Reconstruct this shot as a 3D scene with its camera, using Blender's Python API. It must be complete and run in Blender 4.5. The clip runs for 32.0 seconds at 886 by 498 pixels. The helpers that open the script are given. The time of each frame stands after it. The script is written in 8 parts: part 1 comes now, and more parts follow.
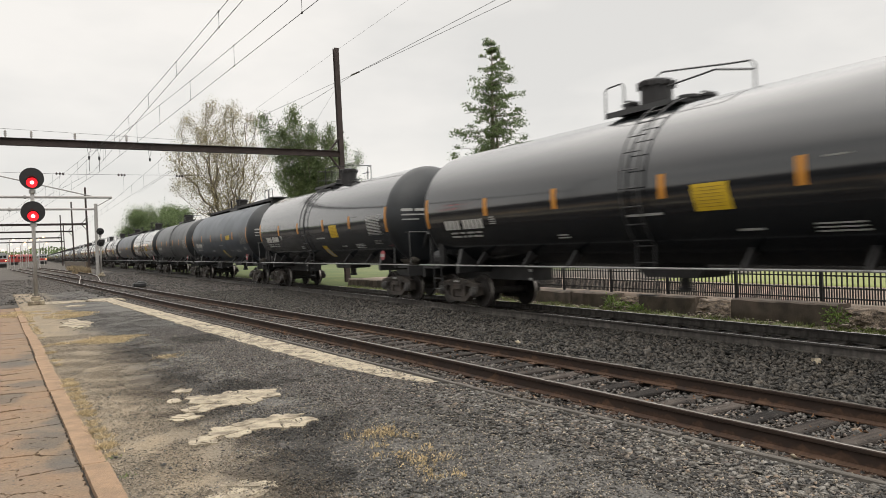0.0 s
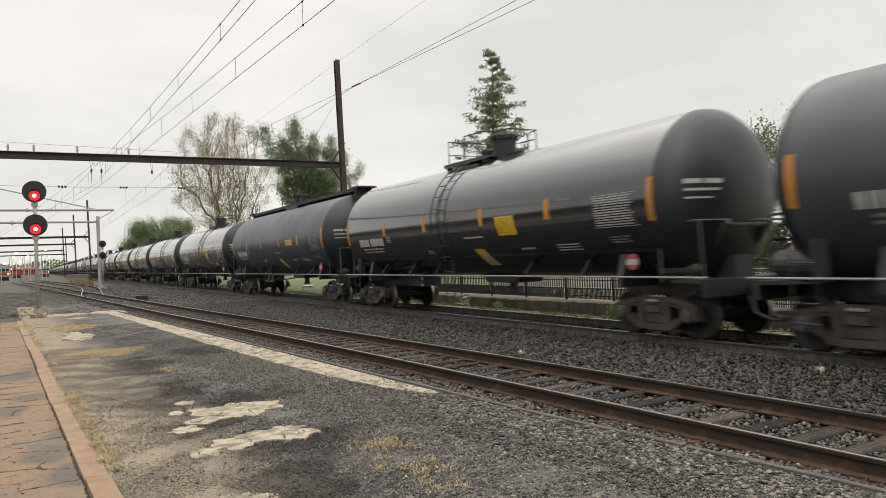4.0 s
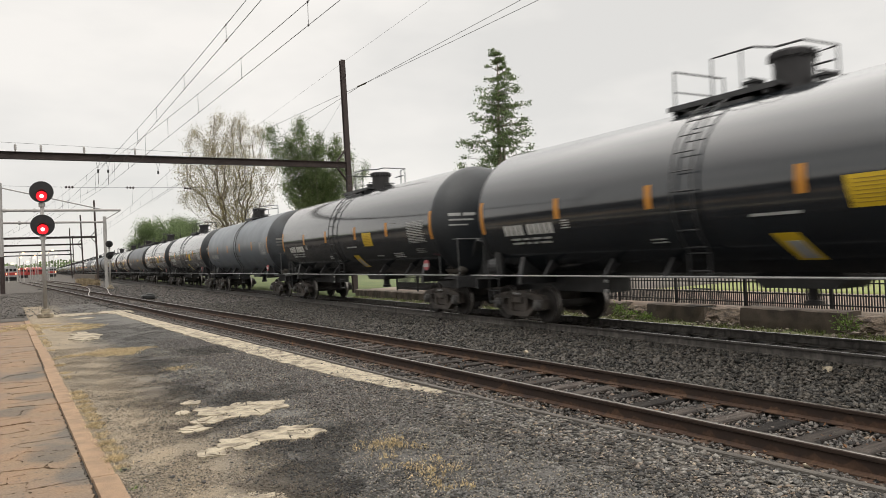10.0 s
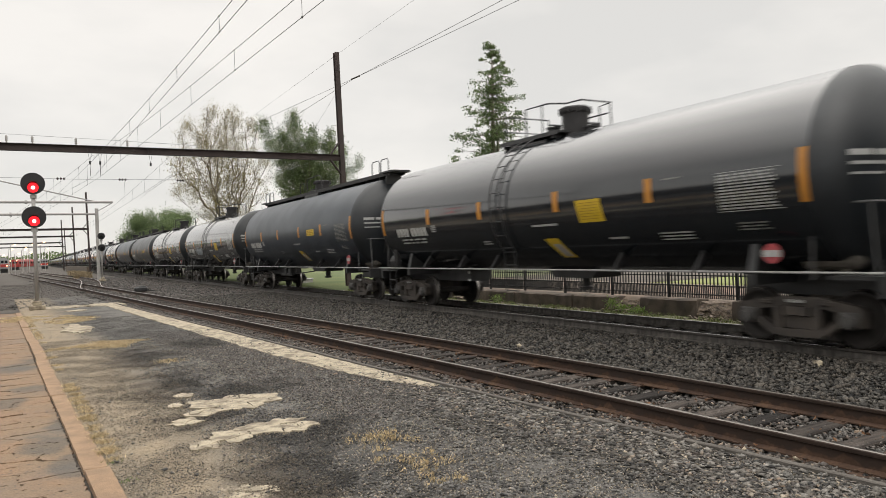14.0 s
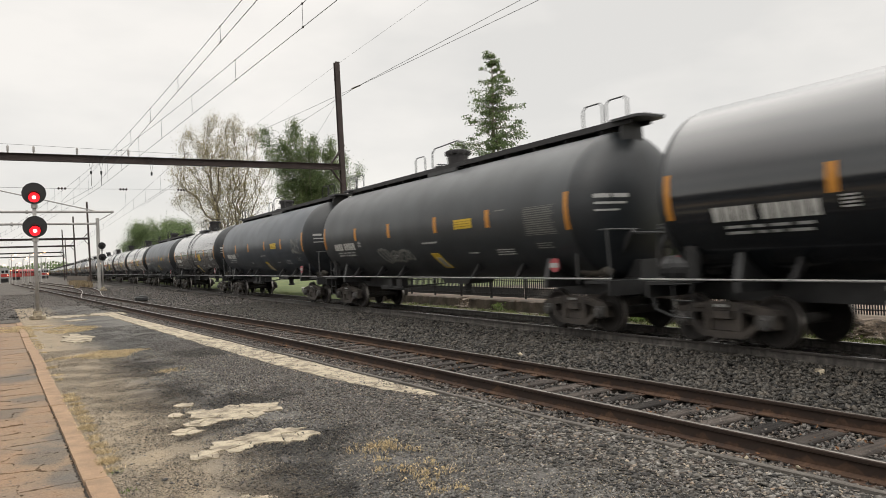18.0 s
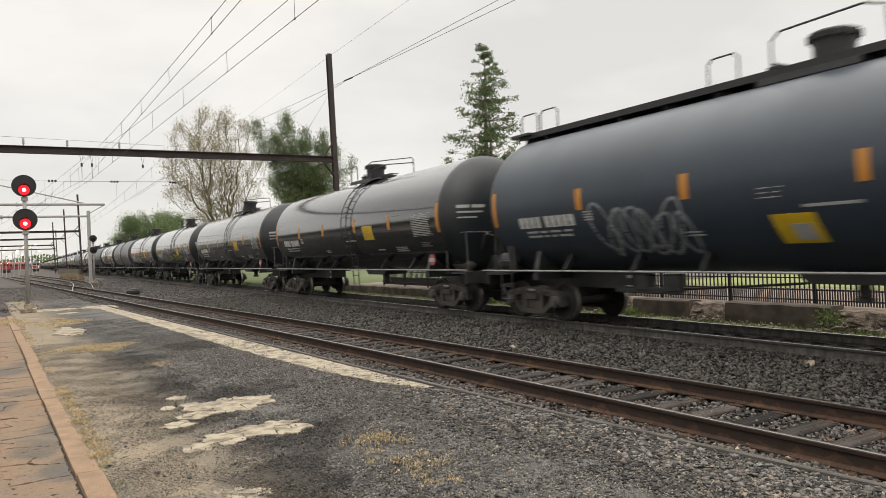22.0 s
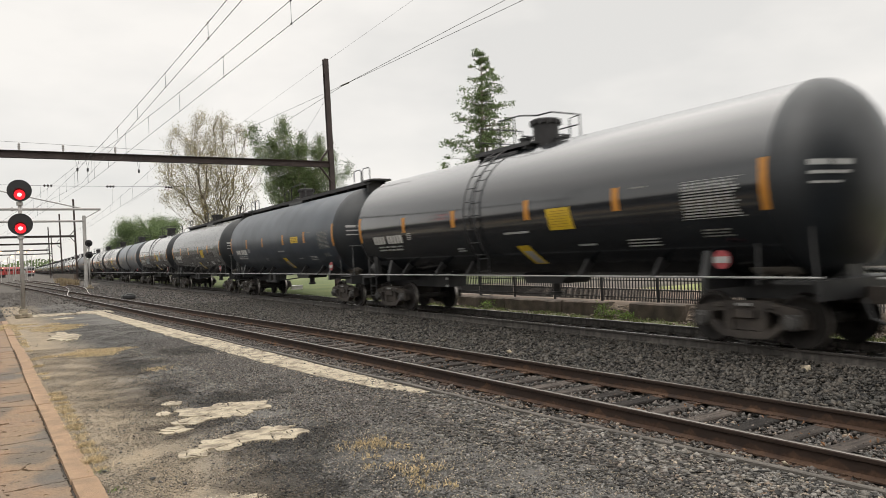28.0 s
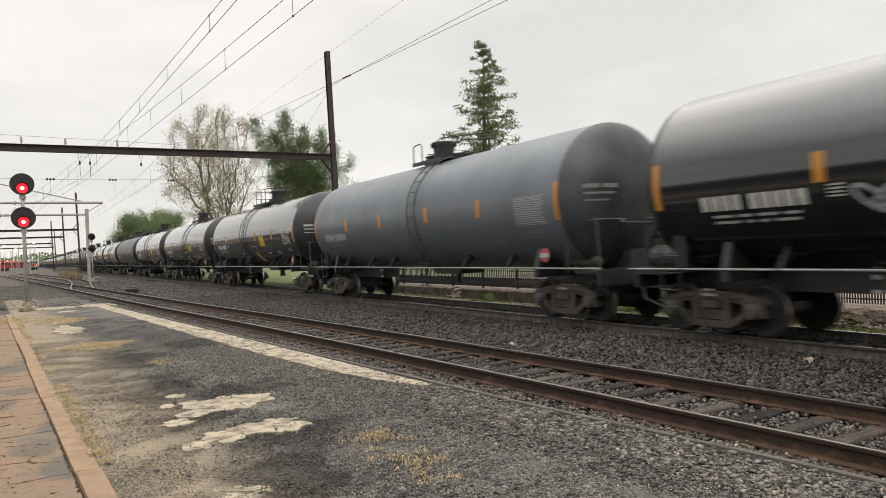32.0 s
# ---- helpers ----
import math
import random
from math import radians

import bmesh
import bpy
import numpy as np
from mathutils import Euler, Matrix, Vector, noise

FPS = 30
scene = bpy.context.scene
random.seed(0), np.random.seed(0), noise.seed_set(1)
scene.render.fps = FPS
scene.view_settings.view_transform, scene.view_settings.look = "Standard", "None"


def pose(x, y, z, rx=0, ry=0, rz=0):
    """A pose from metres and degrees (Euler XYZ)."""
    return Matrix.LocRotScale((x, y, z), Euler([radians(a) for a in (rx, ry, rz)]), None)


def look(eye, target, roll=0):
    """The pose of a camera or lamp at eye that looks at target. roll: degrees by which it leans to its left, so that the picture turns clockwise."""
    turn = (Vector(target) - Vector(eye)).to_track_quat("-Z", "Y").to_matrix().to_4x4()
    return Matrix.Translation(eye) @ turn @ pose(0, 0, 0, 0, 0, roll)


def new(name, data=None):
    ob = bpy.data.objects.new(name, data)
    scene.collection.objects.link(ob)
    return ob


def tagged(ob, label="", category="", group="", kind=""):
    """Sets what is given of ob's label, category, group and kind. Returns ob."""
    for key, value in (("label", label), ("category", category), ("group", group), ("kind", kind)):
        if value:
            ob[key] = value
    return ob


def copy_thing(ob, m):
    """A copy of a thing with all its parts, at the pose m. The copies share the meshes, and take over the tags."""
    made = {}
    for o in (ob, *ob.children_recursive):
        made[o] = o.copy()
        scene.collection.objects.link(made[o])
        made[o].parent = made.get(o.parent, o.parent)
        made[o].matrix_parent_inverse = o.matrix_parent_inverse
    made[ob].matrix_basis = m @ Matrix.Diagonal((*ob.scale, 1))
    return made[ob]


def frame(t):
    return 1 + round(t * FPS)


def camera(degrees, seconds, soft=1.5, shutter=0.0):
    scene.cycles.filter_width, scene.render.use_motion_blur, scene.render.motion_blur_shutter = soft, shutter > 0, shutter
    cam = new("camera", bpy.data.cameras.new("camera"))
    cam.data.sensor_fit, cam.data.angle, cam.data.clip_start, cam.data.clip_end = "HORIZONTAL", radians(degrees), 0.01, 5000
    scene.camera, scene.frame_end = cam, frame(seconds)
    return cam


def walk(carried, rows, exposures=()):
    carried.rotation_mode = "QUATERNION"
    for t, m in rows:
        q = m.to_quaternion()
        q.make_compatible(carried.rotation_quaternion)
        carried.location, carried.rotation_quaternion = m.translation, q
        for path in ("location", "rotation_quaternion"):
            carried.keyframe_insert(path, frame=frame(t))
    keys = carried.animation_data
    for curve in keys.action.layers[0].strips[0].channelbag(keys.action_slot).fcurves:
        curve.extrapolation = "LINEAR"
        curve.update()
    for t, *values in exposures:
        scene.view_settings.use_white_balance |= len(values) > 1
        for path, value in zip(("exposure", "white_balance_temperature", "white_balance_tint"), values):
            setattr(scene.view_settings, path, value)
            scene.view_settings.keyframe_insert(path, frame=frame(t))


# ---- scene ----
cam = camera(63.8, 32.0, soft=0.7, shutter=0.29)
# A phone held by hand on one spot beside the tracks: rail tops at z = 0, +y along the track away from the camera, +x towards the train
walk(cam, [
    (0, pose(0, 0, 1.8, 89.724, 1.904, -29.897)),
    (0.5, pose(0, 0, 1.8, 89.739, 1.997, -29.826)),
    (1, pose(0, 0, 1.8, 89.819, 2.132, -29.826)),
    (1.5, pose(0, 0, 1.8, 90.043, 2.217, -29.820)),
    (2, pose(0, 0, 1.8, 90.173, 2.266, -29.830)),
    (2.5, pose(0, 0, 1.8, 90.270, 2.079, -29.869)),
    (3, pose(0, 0, 1.8, 90.456, 2.170, -29.798)),
    (3.5, pose(0, 0, 1.8, 90.588, 2.226, -29.761)),
    (5.5, pose(0, 0, 1.8, 90.343, 2.411, -29.789)),
    (6, pose(0, 0, 1.8, 90.296, 2.255, -29.747)),
    (6.5, pose(0, 0, 1.8, 90.249, 2.171, -29.663)),
    (7, pose(0, 0, 1.8, 90.317, 2.219, -29.579)),
    (7.5, pose(0, 0, 1.8, 90.488, 2.242, -29.549)),
    (8, pose(0, 0, 1.8, 90.523, 2.198, -29.535)),
    (8.5, pose(0, 0, 1.8, 90.381, 2.206, -29.394)),
    (9, pose(0, 0, 1.8, 90.382, 2.163, -29.304)),
    (9.5, pose(0, 0, 1.8, 90.530, 2.336, -29.310)),
    (10, pose(0, 0, 1.8, 90.554, 2.326, -29.310)),
    (10.5, pose(0, 0, 1.8, 90.484, 2.267, -29.362)),
    (11, pose(0, 0, 1.8, 90.484, 2.074, -29.451)),
    (11.5, pose(0, 0, 1.8, 90.492, 2.132, -29.405)),
    (12, pose(0, 0, 1.8, 90.337, 2.195, -29.417)),
    (12.5, pose(0, 0, 1.8, 90.149, 2.186, -29.538)),
    (13, pose(0, 0, 1.8, 89.993, 2.118, -29.775)),
    (13.5, pose(0, 0, 1.8, 89.936, 2.034, -29.854)),
    (14, pose(0, 0, 1.8, 90.007, 2.111, -29.830)),
    (14.5, pose(0, 0, 1.8, 90.125, 2.196, -29.825)),
    (16.5, pose(0, 0, 1.8, 90.812, 2.338, -29.569)),
    (17, pose(0, 0, 1.8, 90.874, 2.276, -29.615)),
    (17.5, pose(0, 0, 1.8, 90.835, 2.222, -29.703)),
    (18, pose(0, 0, 1.8, 90.716, 2.240, -29.782)),
    (18.5, pose(0, 0, 1.8, 90.584, 2.209, -29.784)),
    (19, pose(0, 0, 1.8, 90.478, 2.193, -29.774)),
    (19.5, pose(0, 0, 1.8, 90.374, 2.274, -29.693)),
    (20, pose(0, 0, 1.8, 90.359, 2.302, -29.667)),
    (20.5, pose(0, 0, 1.8, 90.307, 2.362, -29.716)),
    (21, pose(0, 0, 1.8, 90.306, 2.379, -29.872)),
    (21.5, pose(0, 0, 1.8, 90.249, 2.393, -30.121)),
    (22, pose(0, 0, 1.8, 90.100, 2.278, -30.360)),
    (22.5, pose(0, 0, 1.8, 89.929, 2.211, -30.479)),
    (23, pose(0, 0, 1.8, 89.840, 2.078, -30.522)),
    (23.5, pose(0, 0, 1.8, 89.770, 2.053, -30.575)),
    (24, pose(0, 0, 1.8, 89.793, 2.100, -30.588)),
    (24.5, pose(0, 0, 1.8, 89.881, 2.091, -30.637)),
    (25, pose(0, 0, 1.8, 90.000, 2.134, -30.645)),
    (25.5, pose(0, 0, 1.8, 90.133, 2.161, -30.647)),
    (27.5, pose(0, 0, 1.8, 90.633, 2.215, -30.611)),
    (28, pose(0, 0, 1.8, 90.487, 2.270, -30.648)),
    (28.5, pose(0, 0, 1.8, 90.435, 2.286, -30.627)),
    (29, pose(0, 0, 1.8, 90.356, 2.316, -30.659)),
    (29.5, pose(0, 0, 1.8, 90.230, 2.337, -30.668)),
    (30, pose(0, 0, 1.8, 90.037, 2.421, -30.642)),
    (30.5, pose(0, 0, 1.8, 89.981, 2.489, -30.653)),
    (31, pose(0, 0, 1.8, 89.908, 2.480, -30.589)),
    (31.5, pose(0, 0, 1.8, 89.832, 2.385, -30.498)),
    (32, pose(0, 0, 1.8, 89.901, 2.388, -30.458))
], exposures=[(0, 0.0), (14, 0.0), (25, 0.03), (32, 0.04)])

# ---- world and sun: bright, even overcast ----
world = bpy.data.worlds.new("overcast_sky")
scene.world = world
world.use_nodes = True
wn, wl = world.node_tree.nodes, world.node_tree.links
bg = wn["Background"]
sky = wn.new("ShaderNodeTexSky")
sky.sky_type, sky.sun_disc = "NISHITA", False
sky.sun_elevation, sky.sun_rotation = radians(48), radians(200)
cloud_map = wn.new("ShaderNodeTexCoord")
cloud_scale = wn.new("ShaderNodeMapping")
cloud_scale.inputs["Scale"].default_value = (1.0, 1.0, 2.6)
clouds = wn.new("ShaderNodeTexNoise")
clouds.inputs["Scale"].default_value, clouds.inputs["Detail"].default_value = 2.3, 5.0
cloud_ramp = wn.new("ShaderNodeValToRGB")
cloud_ramp.color_ramp.elements[0].position, cloud_ramp.color_ramp.elements[0].color = 0.36, (7.95, 7.75, 7.4, 1)
cloud_ramp.color_ramp.elements[1].position, cloud_ramp.color_ramp.elements[1].color = 0.62, (9.9, 9.5, 8.95, 1)
veil = wn.new("ShaderNodeMixRGB")
veil.inputs["Fac"].default_value = 0.93
wl.new(cloud_map.outputs["Generated"], cloud_scale.inputs["Vector"])
wl.new(cloud_scale.outputs["Vector"], clouds.inputs["Vector"])
wl.new(clouds.outputs["Fac"], cloud_ramp.inputs["Fac"])
wl.new(sky.outputs["Color"], veil.inputs["Color1"])
wl.new(cloud_ramp.outputs["Color"], veil.inputs["Color2"])
# an overcast sky is brighter overhead than near the horizon
split = wn.new("ShaderNodeSeparateXYZ")
lift = wn.new("ShaderNodeMapRange")
lift.interpolation_type = "SMOOTHSTEP"
for key, value in (("From Min", 0.3), ("From Max", 1.0), ("To Min", 1.0), ("To Max", 3.5)):
    lift.inputs[key].default_value = value
scale = wn.new("ShaderNodeVectorMath")
scale.operation = "SCALE"
wl.new(cloud_map.outputs["Generated"], split.inputs["Vector"])
wl.new(split.outputs["Z"], lift.inputs["Value"])
wl.new(veil.outputs["Color"], scale.inputs[0])
wl.new(lift.outputs["Result"], scale.inputs["Scale"])
wl.new(scale.outputs["Vector"], bg.inputs["Color"])
bg.inputs["Strength"].default_value = 0.1

sun = new("sun", bpy.data.lights.new("sun", "SUN"))
sun.data.energy, sun.data.angle, sun.data.color = 0.6, radians(40), (1.0, 0.96, 0.9)
sun.matrix_world = look((0, 0, 60), (Vector((0, 0, 60)) - Vector((math.sin(radians(200)) * math.cos(radians(48)), math.cos(radians(200)) * math.cos(radians(48)), math.sin(radians(48))))))


# ---- materials ----
ALBEDO = 0.67      # one scale for all the base colours below


def material(name, col, rough=0.6, metal=0.0, var=0.25, scale=3.0, fine=40.0, bump=0.15, col2=None, coat=0.0, per="", rough_var=0.1, spread=(0.35, 0.65), stretch=(1, 1, 1), bump_dist=0.01, trans=0.0, coord="Object"):
    """A surface whose colour drifts from col to col2 over large stains and fine grain, with relief from the grain. per: 'object' or 'island' gives each piece its own shade."""
    m = bpy.data.materials.new(name)
    m.use_nodes = True
    n, l = m.node_tree.nodes, m.node_tree.links
    b = n["Principled BSDF"]
    col2 = col2 or tuple(c * (1 - var) for c in col)
    if metal < 0.5:
        col, col2 = tuple(c * ALBEDO for c in col), tuple(c * ALBEDO for c in col2)
    co = n.new("ShaderNodeTexCoord")
    mp = n.new("ShaderNodeMapping")
    mp.inputs["Scale"].default_value = stretch
    if coord == "World":
        l.new(n.new("ShaderNodeNewGeometry").outputs["Position"], mp.inputs["Vector"])
    else:
        l.new(co.outputs[coord], mp.inputs["Vector"])
    big, small = n.new("ShaderNodeTexNoise"), n.new("ShaderNodeTexNoise")
    big.inputs["Scale"].default_value, big.inputs["Detail"].default_value = scale, 4.0
    small.inputs["Scale"].default_value, small.inputs["Detail"].default_value = fine, 3.0
    l.new(mp.outputs["Vector"], big.inputs["Vector"])
    l.new(mp.outputs["Vector"], small.inputs["Vector"])
    ramp = n.new("ShaderNodeValToRGB")
    ramp.color_ramp.elements[0].position, ramp.color_ramp.elements[0].color = spread[0], (*col, 1)
    ramp.color_ramp.elements[1].position, ramp.color_ramp.elements[1].color = spread[1], (*col2, 1)
    l.new(big.outputs["Fac"], ramp.inputs["Fac"])
    hsv = n.new("ShaderNodeHueSaturation")
    l.new(ramp.outputs["Color"], hsv.inputs["Color"])
    grain = n.new("ShaderNodeMapRange")
    grain.inputs["From Min"].default_value, grain.inputs["From Max"].default_value = 0.25, 0.75
    grain.inputs["To Min"].default_value, grain.inputs["To Max"].default_value = 1 - var * 0.6, 1 + var * 0.6
    l.new(small.outputs["Fac"], grain.inputs["Value"])
    value = grain.outputs["Result"]
    if per:
        info = n.new("ShaderNodeObjectInfo" if per == "object" else "ShaderNodeNewGeometry")
        own = n.new("ShaderNodeMapRange")
        own.inputs["To Min"].default_value, own.inputs["To Max"].default_value = 1 - var * 1.5, 1 + var * 1.5
        l.new(info.outputs["Random" if per == "object" else "Random Per Island"], own.inputs["Value"])
        mul = n.new("ShaderNodeMath")
        mul.operation = "MULTIPLY"
        l.new(value, mul.inputs[0])
        l.new(own.outputs["Result"], mul.inputs[1])
        value = mul.outputs["Value"]
    l.new(value, hsv.inputs["Value"])
    l.new(hsv.outputs["Color"], b.inputs["Base Color"])
    rr = n.new("ShaderNodeMapRange")
    rr.inputs["To Min"].default_value, rr.inputs["To Max"].default_value = max(0.02, rough - rough_var), min(1, rough + rough_var)
    l.new(big.outputs["Fac"], rr.inputs["Value"])
    l.new(rr.outputs["Result"], b.inputs["Roughness"])
    b.inputs["Metallic"].default_value = metal
    b.inputs["Coat Weight"].default_value = coat
    b.inputs["Coat Roughness"].default_value = 0.11
    b.inputs["Coat IOR"].default_value = 1.68
    if trans:
        b.inputs["Subsurface Weight"].default_value = 0.0
        b.inputs["Transmission Weight"].default_value = trans
    if bump:
        bp = n.new("ShaderNodeBump")
        bp.inputs["Strength"].default_value, bp.inputs["Distance"].default_value = bump, bump_dist
        l.new(small.outputs["Fac"], bp.inputs["Height"])
        l.new(bp.outputs["Normal"], b.inputs["Normal"])
    return m


def leafy(name, col, col2, scale=0.5, var=0.35):
    """Thin leaves that let part of the light through."""
    m = material(name, col, 0.6, var=var, scale=scale, bump=0, per="island", col2=col2)
    n, l = m.node_tree.nodes, m.node_tree.links
    b = n["Principled BSDF"]
    thin = n.new("ShaderNodeBsdfTranslucent")
    both = n.new("ShaderNodeMixShader")
    both.inputs["Fac"].default_value = 0.45
    l.new(b.inputs["Base Color"].links[0].from_socket, thin.inputs["Color"])
    l.new(b.outputs["BSDF"], both.inputs[1])
    l.new(thin.outputs["BSDF"], both.inputs[2])
    l.new(both.outputs["Shader"], n["Material Output"].inputs["Surface"])
    return m


def glow(name, col, strength):
    m = bpy.data.materials.new(name)
    m.use_nodes = True
    b = m.node_tree.nodes["Principled BSDF"]
    b.inputs["Base Color"].default_value = (*col, 1)
    b.inputs["Emission Color"].default_value = (*col, 1)
    b.inputs["Emission Strength"].default_value = strength
    return m


